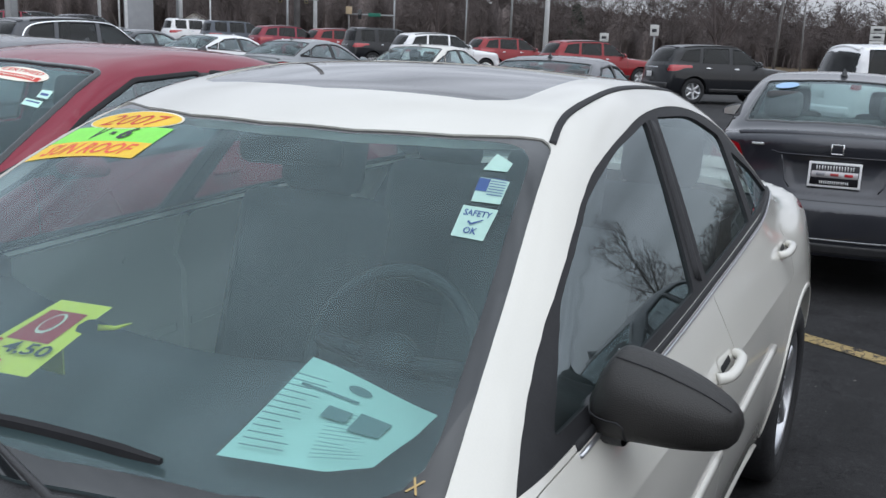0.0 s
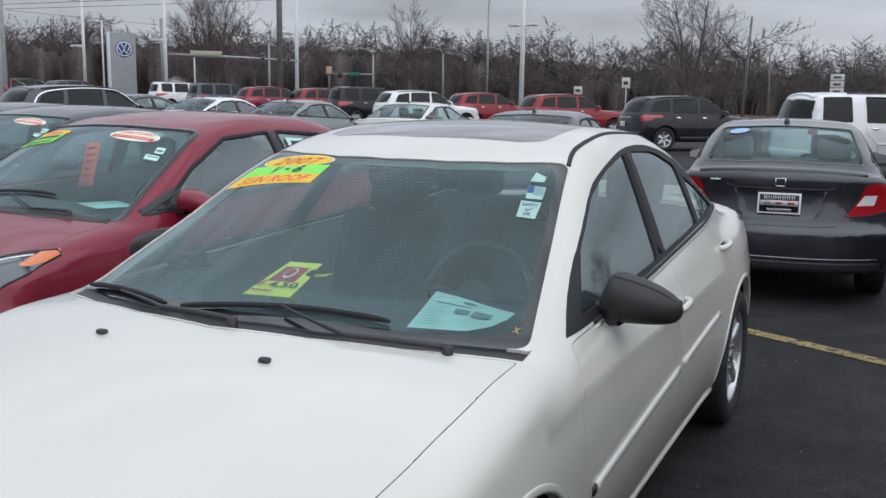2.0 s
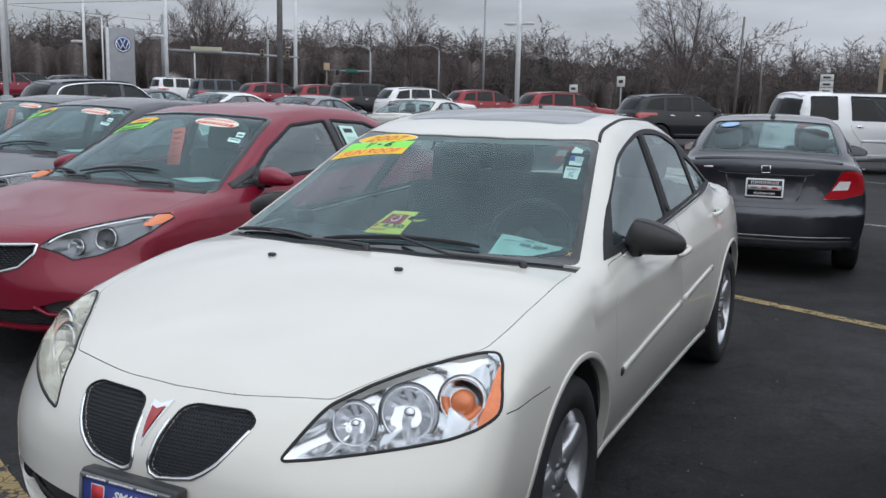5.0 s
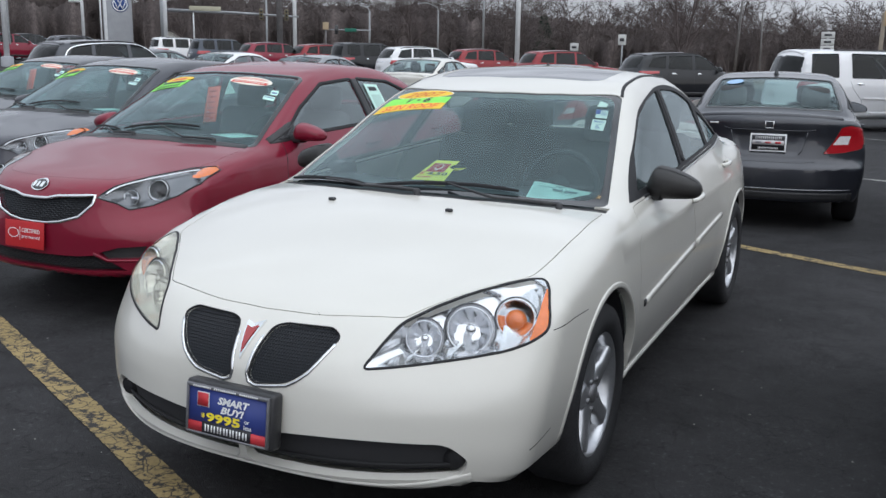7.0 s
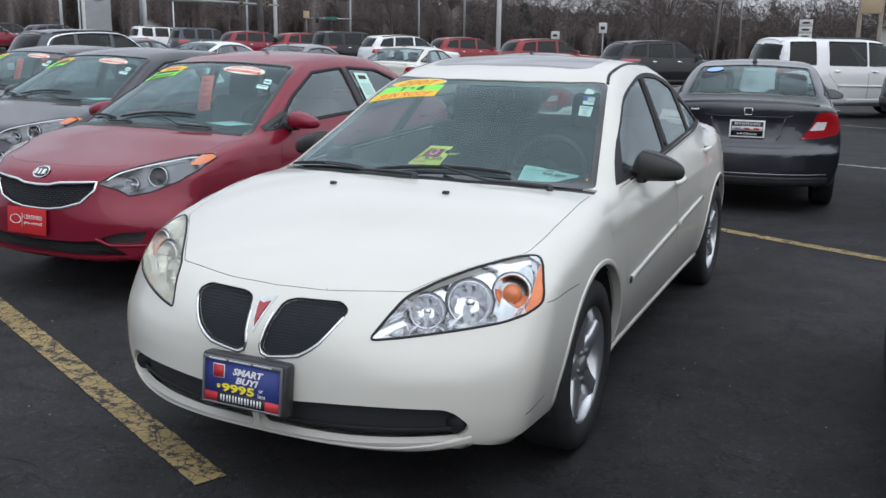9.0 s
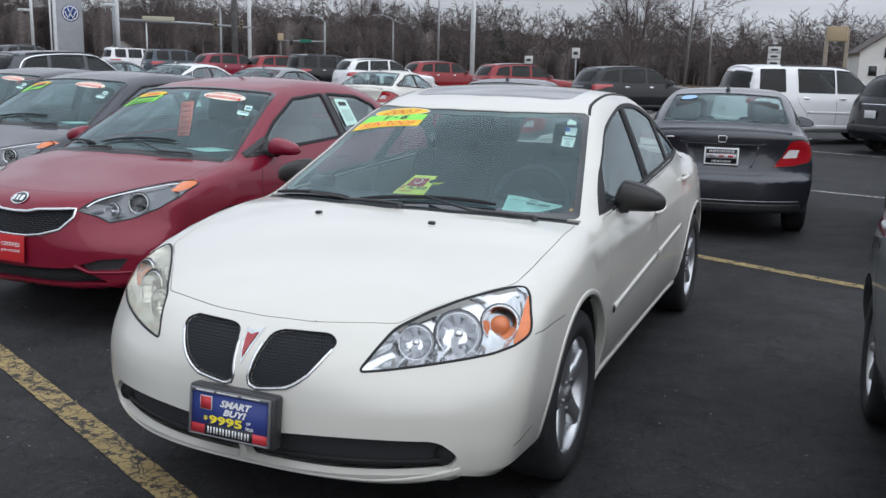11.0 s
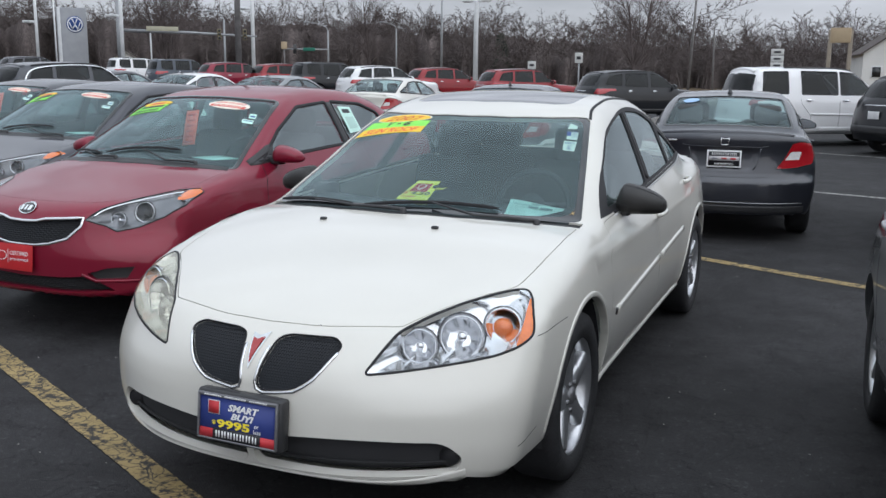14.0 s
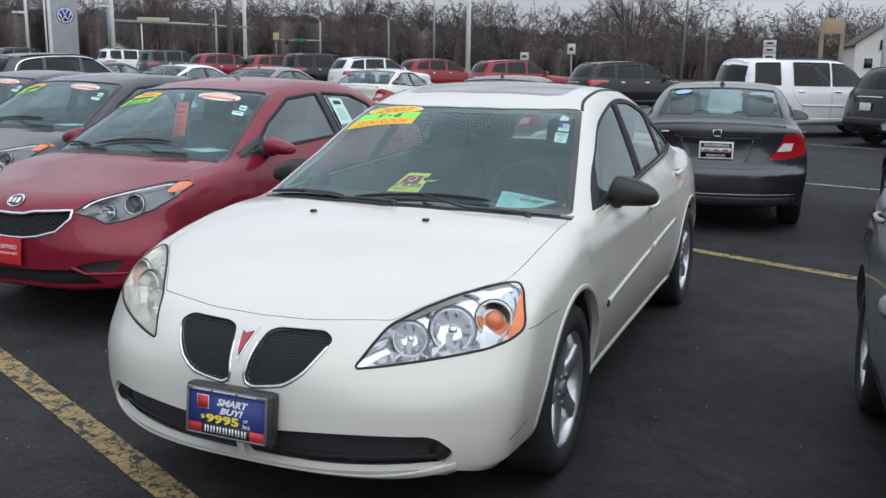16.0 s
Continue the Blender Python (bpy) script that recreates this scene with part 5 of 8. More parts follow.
    plate_part("plate_band", box((0.30, 0.002, 0.03), (0, -0.0045, -0.056), 0), redp, fr)
    plate_part("plate_badge", box((0.046, 0.002, 0.046), (-0.092, -0.0045, 0.032), 0), white_p, fr)
    plate_part("plate_badge", box((0.041, 0.002, 0.041), (-0.092, -0.0058, 0.032), 0), redp, fr)

    def plate_text(txt, x0, z0, x1, z1, material, y=-0.0065, shear=0.0, bold=0.012):
        pts, fs = glyphs(txt, shear, bold)
        b = bmesh.new()
        solid(b, [(x0 + (x1 - x0) * p[0], y, z0 + (z1 - z0) * p[1]) for p in pts], fs)
        plate_part("lettering", b, material, fr)
    plate_text("SMART", -0.036, 0.026, 0.086, 0.050, white_p, shear=0.3, bold=0.045)
    plate_text("BUY!", -0.024, -0.001, 0.066, 0.022, white_p, shear=0.3, bold=0.045)
    plate_text("$", -0.098, -0.026, -0.082, -0.010, yel)
    plate_text("9995", -0.078, -0.034, 0.052, -0.005, yel, bold=0.04)
    plate_text("or", 0.068, -0.016, 0.086, -0.006, white_p)
    plate_text("less", 0.066, -0.034, 0.094, -0.020, white_p)
    plate_part("name_plate", box((0.185, 0.004, 0.036), (0.0, -0.006, -0.054), 0), dk, fr)
    for k in range(7):
        for dx in (-0.0055, 0.0055):
            plate_part("name_bar", box((0.0048, 0.002, 0.022), (-0.072 + 0.024 * k + dx, -0.0088, -0.054), 0), white_p, fr)
    for sx, sz, cx, cz in ((0.31, 0.012, 0, 0.072), (0.31, 0.007, 0, -0.075), (0.008, 0.156, -0.152, 0), (0.008, 0.156, 0.152, 0)):
        plate_part("frame_bar", box((sx, 0.012, sz), (cx, -0.004, cz), 0.003), "alloy_dark", fr)
    for a, b in ((-0.125, -0.062), (-0.045, 0.035), (0.052, 0.115)):
        k = a
        while k < b:
            plate_part("name_bar", box((0.0045, 0.002, 0.0055), (k, -0.0108, 0.072), 0), white_p, fr)
            k += 0.0078
    # rear-view mirror behind the windscreen
    part("rear_view_mirror", box((0.24, 0.03, 0.065), (0.0, 2.0, 1.30), 0.02, None, Matrix.Rotation(radians(12), 4, "Z")), M["plastic"], t)
    # stickers
    q = [(-0.60, 1.795), (-0.200, 1.741), (-0.196, 1.857), (-0.555, 1.915)]
    yl, gn, rd, ik = ("sticker_yellow", YELLOW), ("sticker_green", GREEN), ("sticker_red", RED_INK), ("sticker_ink", INK)
    sticker(t, sh, q, [((0.02, 0.9, 0.98, 1.62), *unit_disc(), ("sticker_white", (0.85, 0.8, 0.7))), ((0.04, 0.92, 0.96, 1.58), *unit_disc(), yl), ((0.2, 1.03, 0.83, 1.42), *glyphs("2007", 0.2), rd)], "year_sticker", "yellow oval sticker with the year 2007")
    sticker(t, sh, q, [((0, 0.48, 1, 1), *unit_grid(12, 3), gn), ((0.34, 0.54, 0.43, 0.93), *glyphs("V", 0.2, 0.02), ik), ((0.5, 0.69, 0.55, 0.78), *unit_grid(1, 1), ik), ((0.62, 0.54, 0.72, 0.93), *glyphs("6", 0.2, 0.02), ik)], "engine_sticker", "bright green sticker reading V-6")
    sticker(t, sh, q, [((0, 0, 1, 0.48), *unit_grid(12, 3), yl), ((0.1, 0.08, 0.92, 0.42), *glyphs("SUN ROOF", 0.2, 0.02), ("sticker_orange", ORANGE))], "sunroof_sticker", "yellow sticker reading SUN ROOF in red")
    # label paper darkened: the tinted glass's dimming is put into its colour
    pp, bk = ("pale_label", (0.40, 0.60, 0.54)), ("blue_print", BLUE_INK)
    sticker(t, sh, [(0.503, 1.907), (0.544, 1.922), (0.542, 1.949), (0.503, 1.964)], [((0, 0, 1, 1), *unit_grid(2, 2), pp)], "inspection_label", "pale green blank label")
    sticker(t, sh, [(0.523, 1.824), (0.570, 1.841), (0.560, 1.900), (0.508, 1.886)], [((0, 0, 1, 1), *unit_grid(3, 3), pp), ((0.0, 0.42, 0.38, 0.97), *unit_grid(2, 2), bk)] + [((0.42, 0.30 + 0.1 * k, 0.95, 0.33 + 0.1 * k), *unit_grid(2, 1), bk) for k in range(7)], "data_label", "pale label with a printed data table")
    sticker(t, sh, [(0.530, 1.740), (0.582, 1.756), (0.574, 1.828), (0.516, 1.810)], [((0, 0, 1, 1), *unit_grid(3, 3), pp), ((0.1, 0.68, 0.9, 0.88), *glyphs("SAFETY", 0, 0.02), bk), ((0.3, 0.12, 0.7, 0.32), *glyphs("OK", 0, 0.02), bk), ((0.3, 0.38, 0.75, 0.6), [(0, 0.45), (0.12, 0.6), (0.3, 0.3), (0.95, 1.0), (1.0, 0.9), (0.32, 0.0)], [(0, 1, 2, 5), (2, 3, 4, 5)], bk)], "safety_label", "pale green label reading SAFETY OK")
    # papers lying on the dashboard
    def sheet_of_paper(nm, q, key, lab, marks, thick=0.0015):
        at = bilinear(q)
        first = None
        for k, ((a0, b0, a1, b1), pts, fs, col) in enumerate(marks):
            b = bmesh.new()
            co = []
            for p in pts:
                u, v = a0 + (a1 - a0) * p[0], b0 + (b1 - b0) * p[1]
                curl = 0.010 * math.sin(3.0 * u + 1.5 * v) * v + 0.012 * max(0.0, u - 0.7) * max(0.0, 0.6 - v) * 8
                co.append(at(u, v) + np.array([0, 0, 0.0012 * k + (curl if nm == "dash_paper" else 0.0)]))
            solid(b, co, fs)
            for f in b.faces:
                f.normal_update()
                if f.normal.z < 0:
                    f.normal_flip()
            o = part(nm if first is None else "print", b, flat(*col), t if first is None else first, lab if first is None else "")
            first = first or o
    gp, gi = ("pale_green_paper", PAPER), ("grey_print", (0.16, 0.25, 0.25))
    marks = [((0, 0, 1, 1), *unit_grid(14, 14), gp), ((0.40, 0.80, 0.58, 0.90), *unit_disc(16), gi), ((0.10, 0.70, 0.55, 0.73), *unit_grid(1, 1), gi), ((0.62, 0.40, 0.84, 0.62), *unit_grid(1, 1), gi), ((0.40, 0.46, 0.58, 0.58), *unit_grid(1, 1), gi)]
    rnd = random.Random(6)
    for k in range(13):
        w = rnd.uniform(0.2, 0.42)
        marks.append(((0.08, 0.08 + 0.045 * k, 0.08 + w * 0.8, 0.09 + 0.045 * k), *unit_grid(1, 1), gi))
        marks.append(((0.55, 0.06 + 0.024 * k, 0.55 + w * 0.9, 0.066 + 0.024 * k), *unit_grid(1, 1), gi))
    sheet_of_paper("dash_paper", [(0.403, 1.319, 0.972), (0.622, 1.375, 0.972), (0.591, 1.607, 0.982), (0.31, 1.665, 0.984)], gp, "printed pale green sheet on the dashboard", marks)
    ty = ("tag_yellow", (0.80, 0.78, 0.10))
    cut = [(0, 0), (1, 0), (1, 0.60), (0.86, 0.62), (0.80, 0.70), (0.84, 0.79), (0.94, 0.81), (0.96, 1.0), (0.0, 1.0)]
    tag = [((0, 0, 1, 1), cut, [tuple(range(len(cut)))], ty), ((0.12, 0.40, 0.76, 0.84), *unit_grid(2, 2), ("tag_crimson", (0.42, 0.03, 0.04))), ((0.30, 0.50, 0.58, 0.80), *unit_disc(20), ("tag_pale", (0.8, 0.72, 0.6))), ((0.33, 0.53, 0.55, 0.77), *unit_disc(16), ("tag_crimson", (0.42, 0.03, 0.04))), ((0.3, 0.18, 0.95, 0.36), *glyphs("4,50", 0, 0.02), ik), ((0.06, 0.2, 0.2, 0.36), *glyphs("$", 0, 0.02), rd), ((0.1, 0.06, 0.55, 0.10), *unit_grid(1, 1), rd)]
    sheet_of_paper("price_tag", [(-0.098, 1.272, 1.015), (0.046, 1.297, 1.015), (0.036, 1.479, 1.080), (-0.072, 1.460, 1.080)], ty, "yellow hang tag with a dark red block, propped on the dashboard", tag)
    part("tag_hook", tube([(0.016, 1.46, 1.046), (0.040, 1.475, 1.046), (0.052, 1.50, 1.05)], [0.006, 0.004, 0.001], 6), flat(*ty), t)
    part("tag_stand", box((0.10, 0.004, 0.07), (-0.05, 1.40, 1.012), 0.001), flat("tag_dull", (0.42, 0.41, 0.10)), t)
    sticker(t, sh, [(0.692, 1.338), (0.708, 1.342), (0.708, 1.364), (0.692, 1.36)], [((0, 0, 1, 1), [(0, 0), (0.2, 0), (0.5, 0.4), (0.8, 0), (1, 0), (0.6, 0.5), (1, 1), (0.8, 1), (0.5, 0.6), (0.2, 1), (0, 1), (0.4, 0.5)], [tuple(range(12))], ("tan_mark", (0.5, 0.35, 0.15)))], "glass_mark", "small tan mark on the glass")
    close_car(t, sh, s, W, 5, wn=64)
    return t, sh


def hatch_cells(sh, outline, dx, dz, depth, t_wall, sign=1.0):
    """A panel of six-sided openings inside an outline."""
    b = bmesh.new()
    us, vs = [p[0] for p in outline], [p[1] for p in outline]
    pts = []
    for j, z in enumerate(np.arange(min(vs), max(vs), dz)):
        for x in np.arange(min(us), max(us), dx):
            xx = x + (dx / 2 if j % 2 else 0)
            if inside(outline, xx, z):
                pts.append((xx, z))
    if not pts:
        return b
    for p in sh.on(pts, FRONT, sign, -depth):
        r0 = [b.verts.new((p[0] + dx * 0.58 * math.cos(math.pi / 3 * k), p[1], p[2] + dz * 0.58 * math.sin(math.pi / 3 * k))) for k in range(6)]
        r1 = [b.verts.new((p[0] + dx * t_wall * math.cos(math.pi / 3 * k), p[1] + 0.003, p[2] + dz * t_wall * math.sin(math.pi / 3 * k))) for k in range(6)]
        for k in range(6):
            b.faces.new((r0[k], r1[k], r1[(k + 1) % 6], r0[(k + 1) % 6]))
    return b


def push_in(sh, b, d):
    n = sh.grad(np.array([v.co[:] for v in b.verts]))
    for v, g in zip(b.verts, n):
        v.co -= Vector(g) * d
    return b


def trim_side(t, sh, s, handle_key, doors=True, chrome=False):
    """Window seals, belt line, pillar blacks, door gaps and handles of a sedan."""
    w = s["windows"]
    f, r, qd = (o for _, o in w)
    y0, y1 = min(p[0] for p in f), max(p[0] for p in qd)
    zb = [min(p[1] for p in f), min(p[1] for p in qd)]
    for sg in (1, -1):
        for _, ol in w:
            part("window_seal", sh.strip(dense(ol, 0.04, True), SIDE, sg, 0.026, 0.003, True), M["rubber"], t)
        fx, rx = max(p[0] for p in f), min(p[0] for p in r)
        part("pillar_cover", sh.strip(dense([((fx + rx) / 2, zb[0] + 0.03), ((fx + rx) / 2 - 0.005, max(p[1] for p in f))], 0.04), SIDE, sg, 0.09, 0.002), M["plastic"], t)
        belt = dense([(y0 - 0.06, zb[0] - 0.012), (y1 + 0.02, zb[1] - 0.006)], 0.06)
        part("belt_trim", sh.strip(belt, SIDE, sg, 0.014, 0.005), M["chrome"] if chrome else M["rubber"], t)
        if doors:
            mid = (fx + rx) / 2
            a2 = s["axles"][1]
            for ln in ([(y0 - 0.05, zb[0] - 0.02), (y0 - 0.10, 0.6), (y0 - 0.05, 0.28)], [(mid, zb[0]), (mid + 0.03, 0.6), (mid + 0.01, 0.28)], [(a2 - 0.02, 1.05), (a2 - 0.06, 0.85), (a2 - 0.30, 0.62), (a2 - 0.38, 0.42), (a2 - 0.42, 0.28)], [(y0 - 0.05, 0.275), (a2 - 0.42, 0.275)]):
                part("door_gap", sh.strip(dense(ln, 0.05), SIDE, sg, 0.005, 0.0006), M["rubber"], t)
            door_handle(t, sh, mid - 0.13, zb[0] - 0.10, sg, handle_key)
            door_handle(t, sh, a2 - 0.14, zb[0] - 0.06, sg, handle_key)


def lot_sedan(paint_key, m, label, name="sedan", tag=True, res=(40, 100, 96), group="row of parked sedans", spoke=5, hang=True, ink=False, rear=False):
    """A compact sedan with a mesh grille framed in chrome and swept-back headlights."""
    s = COMPACT
    t, sh = base_car(name, s, M[paint_key], m, label, res, group=group)
    P = M[paint_key]
    trim_side(t, sh, s, paint_key)
    part("screen_edge", sh.strip(dense(mirrored(s["screen"]), 0.05, True), TOP, 1.0, 0.03, 0.002, True), M["frit"], t)
    lamp = [(0.410, 0.715), (0.476, 0.778), (0.586, 0.826), (0.696, 0.858), (0.788, 0.866), (0.826, 0.846), (0.830, 0.785), (0.775, 0.727), (0.672, 0.672), (0.575, 0.650), (0.515, 0.684)]
    amber = [(0.748, 0.856), (0.788, 0.866), (0.822, 0.848), (0.824, 0.826), (0.800, 0.812), (0.775, 0.815), (0.757, 0.835)]
    for sg in (1, -1):
        lo, ao = [(sg * x, z) for x, z in lamp], [(sg * x, z) for x, z in amber]
        am = sh.take(sh.cut(ao, FRONT, lambda c: c.x * sg > 0.3 and c.y < 1.0))
        lb = sh.take(sh.cut(lo, FRONT, lambda c: c.x * sg > 0.3 and c.y < 1.0))
        bk = lens_bucket(lb, 0.10)
        hl = part("headlight", lb, M["clear"], t, "swept-back headlight with clear lens", True, sh.grad)
        part("bucket", bk, M["lamp_black"], hl, "dark lamp housing")
        part("turn_signal", am, M["amber"], hl, "amber corner lens", True, sh.grad)
        part("light_strip", sh.strip([(sg * x, z) for x, z in spline([(0.45, 0.732), (0.50, 0.778), (0.59, 0.813), (0.69, 0.842), (0.745, 0.850)], 4)], FRONT, 1.0, 0.011, 0.0012), M["reflector"], hl, "bright strip along the upper edge")
        for x, z, r in ((0.675, 0.762, 0.056), (0.565, 0.722, 0.042)):
            p = Vector(sh.on([(sg * x, z)], FRONT, 1.0)[0])
            lamp_bowl(hl, p + Vector((-sg * 0.012, 0.032, -0.01)), (sg * 0.30, -1, 0.30), r, 0.04, ring="lamp_black")
        p = Vector(sh.on([(sg * 0.675, 0.760)], FRONT, 1.0)[0]) + Vector((-sg * 0.012, 0.036, -0.01))
        lens = spin([(-0.03, 0.026), (0.0, 0.026), (0.010, 0.020), (0.014, 0.010), (0.015, 0.0)], 24, "x")
        bmesh.ops.transform(lens, matrix=Matrix.Translation(p) @ Vector((sg * 0.30, -1, 0.30)).to_track_quat("X", "Z").to_matrix().to_4x4(), verts=lens.verts)
        part("projector_lens", lens, M["sunroof"], hl, "round projector lens")
        part("lamp_seal", sh.strip(dense(lo, 0.03, True), FRONT, 1.0, 0.008, 0.0012, True), M["rubber"], hl)
    go = mirrored([(0.0, 0.697), (0.10, 0.70), (0.17, 0.715), (0.40, 0.728), (0.393, 0.68), (0.32, 0.606), (0.2, 0.572), (0.1, 0.558), (0.0, 0.556)])
    gb = sh.take(sh.cut(go, FRONT, lambda c: c.y < 0.6))
    gr = part("grille", push_in(sh, gb, 0.04), M["under"], t, "black mesh grille framed in chrome", True, sh.grad)
    tagged(part("mesh", hatch_cells(sh, go, 0.034, 0.0125, 0.012, 0.40), M["mesh"], gr, smooth=False), kind="stuff")
    part("grille_frame", sh.strip(dense(go, 0.03, True), FRONT, 1.0, 0.017, 0.006, True), M["chrome"], gr, "bright chrome frame")
    io = mirrored([(0.0, 0.372), (0.3, 0.382), (0.45, 0.395), (0.54, 0.35), (0.60, 0.312), (0.3, 0.296), (0.0, 0.296)])
    ib = sh.take(sh.cut(io, FRONT, lambda c: c.y < 0.6))
    it = part("air_intake", push_in(sh, ib, 0.05), M["under"], t, "black lower air intake", True, sh.grad)
    tagged(part("mesh", hatch_cells(sh, io, 0.034, 0.0125, 0.022, 0.42), M["plastic"], it, smooth=False), kind="stuff")
    for sg in (1, -1):
        fo = [(sg * x, z) for x, z in ((0.45, 0.41), (0.56, 0.445), (0.70, 0.455), (0.66, 0.385), (0.49, 0.378))]
        fb = sh.take(sh.cut(fo, FRONT, lambda c: c.y < 0.8))
        part("fog_lamp_pocket", push_in(sh, fb, 0.03), M["plastic"], t, "black fog lamp pocket", True, sh.grad)
        part("bumper_crease", sh.strip([(sg * x, z) for x, z in dense([(0.42, 0.405), (0.50, 0.368), (0.72, 0.372)], 0.03)], FRONT, 1.0, 0.016, 0.006), P, t)
        part("mirror_seal", sh.strip(dense([(1.20, 0.972), (1.40, 0.985), (1.49, 1.075), (1.20, 0.972)], 0.04), SIDE, sg, 0.05, 0.003), M["plastic"], t)
        mirror_housing(t, sg, (sg * 0.925, 1.46, 1.015), paint_key, (0.108, 0.085, 0.068))
        part("bumper_lip", sh.strip([(sg * x, 0.232 + 0.02 * x) for x in np.linspace(0.0, 0.74, 24)], FRONT, 1.0, 0.03, 0.012), P, t)
    hood = mirrored([(0.0, 0.135), (0.25, 0.155), (0.40, 0.20), (0.476, 0.255), (0.586, 0.425), (0.70, 0.60), (0.745, 0.70), (0.735, 1.0), (0.70, 1.06), (0.4, 0.90), (0.0, 0.86)])
    hb = sh.take(sh.cut(hood, TOP, lambda c: c.z > 0.6 and c.y < 1.3))
    sh.rim(hb, 0.02, 0.002)
    part("hood", hb, P, t, "hood panel", True, sh.grad)
    part("cowl", sh.strip([(x, 0.885 + 0.30 * x * x) for x in np.linspace(-0.72, 0.72, 25)], TOP, 1.0, 0.07, 0.004), M["plastic"], t)
    wiper(t, sh, [(-0.25, 0.98), (0.33, 1.06)], [(0.05, 1.0), (0.3, 0.93), (0.5, 0.99)])
    wiper(t, sh, [(-0.70, 1.16), (-0.28, 0.97)], [(-0.5, 1.05), (-0.3, 0.93), (-0.1, 0.91)])
    bd = on_sheet(sh, [(-0.062, 0.732), (0.062, 0.732), (0.062, 0.792), (-0.062, 0.792)], (0, 0, 1, 1), *unit_disc(), 0.006, FRONT, 1.0)
    b1 = part("badge", bd, M["chrome"], t, "oval chrome badge")
    for k, (a, c) in enumerate(((-0.036, 0.010), (-0.006, 0.008), (0.026, 0.012))):
        part("badge_bar", on_sheet(sh, [(a - c, 0.750), (a + c, 0.750), (a + c, 0.774), (a - c, 0.774)], (0, 0, 1, 1), *unit_grid(1, 1), 0.0105, FRONT, 1.0), M["chrome"], b1)
    part("badge_face", on_sheet(sh, [(-0.053, 0.738), (0.053, 0.738), (0.053, 0.786), (-0.053, 0.786)], (0, 0, 1, 1), *unit_disc(), 0.009, FRONT, 1.0), M["frit"], b1)
    if tag:
        pm = Matrix.Translation((-0.06, -0.02, 0.478)) @ Matrix.Rotation(radians(-5), 4, "X")
        def pp(nm, b, key, par, lab=""):
            bmesh.ops.transform(b, matrix=pm, verts=b.verts)
            return part(nm, b, key, par, lab)
        red = flat("dealer_red", (0.50, 0.02, 0.025))
        wh = flat("plate_white", (0.8, 0.8, 0.8))
        p0 = pp("dealer_plate", box((0.32, 0.006, 0.155), (0, 0, 0), 0.002), red, t, "red dealer plate reading CERTIFIED pre-owned")
        for txt, x0, z0, x1, z1 in (("CERTIFIED", -0.02, 0.012, 0.13, 0.036), ("pre-owned", -0.018, -0.026, 0.128, 0.0)):
            pts, fs = glyphs(txt, 0, 0.01)
            b = bmesh.new()
            solid(b, [(x0 + (x1 - x0) * q[0], -0.0045, z0 + (z1 - z0) * q[1]) for q in pts], fs)
            pp("lettering", b, wh, p0)
        ring = spin([(-0.004, 0.040), (-0.005, 0.043), (-0.004, 0.046)], 24, "y")
        bmesh.ops.scale(ring, vec=(1, 1, 0.62), verts=ring.verts)
        bmesh.ops.translate(ring, vec=(-0.09, 0, 0.005), verts=ring.verts)
        pp("oval_mark", ring, wh, p0)
        pp("divider", box((0.002, 0.002, 0.08), (-0.035, -0.004, 0.004)), wh, p0)
    q = [(-0.585, 1.565), (-0.26, 1.525), (-0.24, 1.630), (-0.545, 1.680)]
    yl, gn = ("sticker_yellow", YELLOW), ("sticker_green", GREEN)
    ik, rd, wt = ("sticker_ink", INK), ("sticker_red", RED_INK), ("sticker_white", (0.85, 0.8, 0.8))
    sticker(t, sh, q, [((0.0, 0.85, 1.0, 1.55), *unit_disc(), yl), ((0.25, 1.05, 0.75, 1.3), *unit_grid(2, 1), ("sticker_orange", ORANGE))], "year_sticker", "yellow oval windscreen sticker")
    sticker(t, sh, q, [((0, 0, 1, 0.95), *unit_grid(8, 3), gn), ((0.12, 0.10, 0.88, 0.48), *glyphs("Bluetooth", 0, 0.02), ik), ((0.1, 0.6, 0.9, 0.85), *unit_grid(4, 1), ik)] if not ink else [((0, 0, 1, 0.95), *unit_grid(8, 3), gn), ((0.25, 0.1, 0.62, 0.95), *unit_disc(9), ik), ((0.5, 0.45, 0.95, 1.05), *unit_disc(7), ik)], "feature_sticker", "green sticker reading Bluetooth" if not ink else "green sticker with a dark printed blot")
    q = [(0.12, 1.575), (0.455, 1.615), (0.445, 1.730), (0.115, 1.700)]
    sticker(t, sh, q, [((0, 0, 1, 1), *unit_disc(), wt), ((0.08, 0.2, 0.92, 0.46), *unit_grid(4, 1), rd), ((0.14, 0.6, 0.86, 0.84), *glyphs("CERTIFIED", 0, 0.01), rd), ((0.16, 0.2, 0.84, 0.44), *glyphs("preowned", 0, 0.01), wt)], "certified_sticker", "white and red oval sticker reading CERTIFIED")
    pp2, bk2 = ("pale_green_paper", PAPER), ("blue_print", BLUE_INK)
    sticker(t, sh, [(0.515, 1.56), (0.565, 1.575), (0.545, 1.625), (0.495, 1.61)], [((0, 0, 1, 1), *unit_grid(2, 2), pp2), ((0.15, 0.3, 0.85, 0.6), *unit_grid(1, 1), bk2)], "inspection_label", "pale inspection label")
    sticker(t, sh, [(0.50, 1.495), (0.58, 1.515), (0.565, 1.555), (0.485, 1.535)], [((0, 0, 1, 1), *unit_grid(2, 2), pp2), ((0.1, 0.55, 0.9, 0.75), *unit_grid(1, 1), bk2)], "safety_label", "pale green label with blue print")
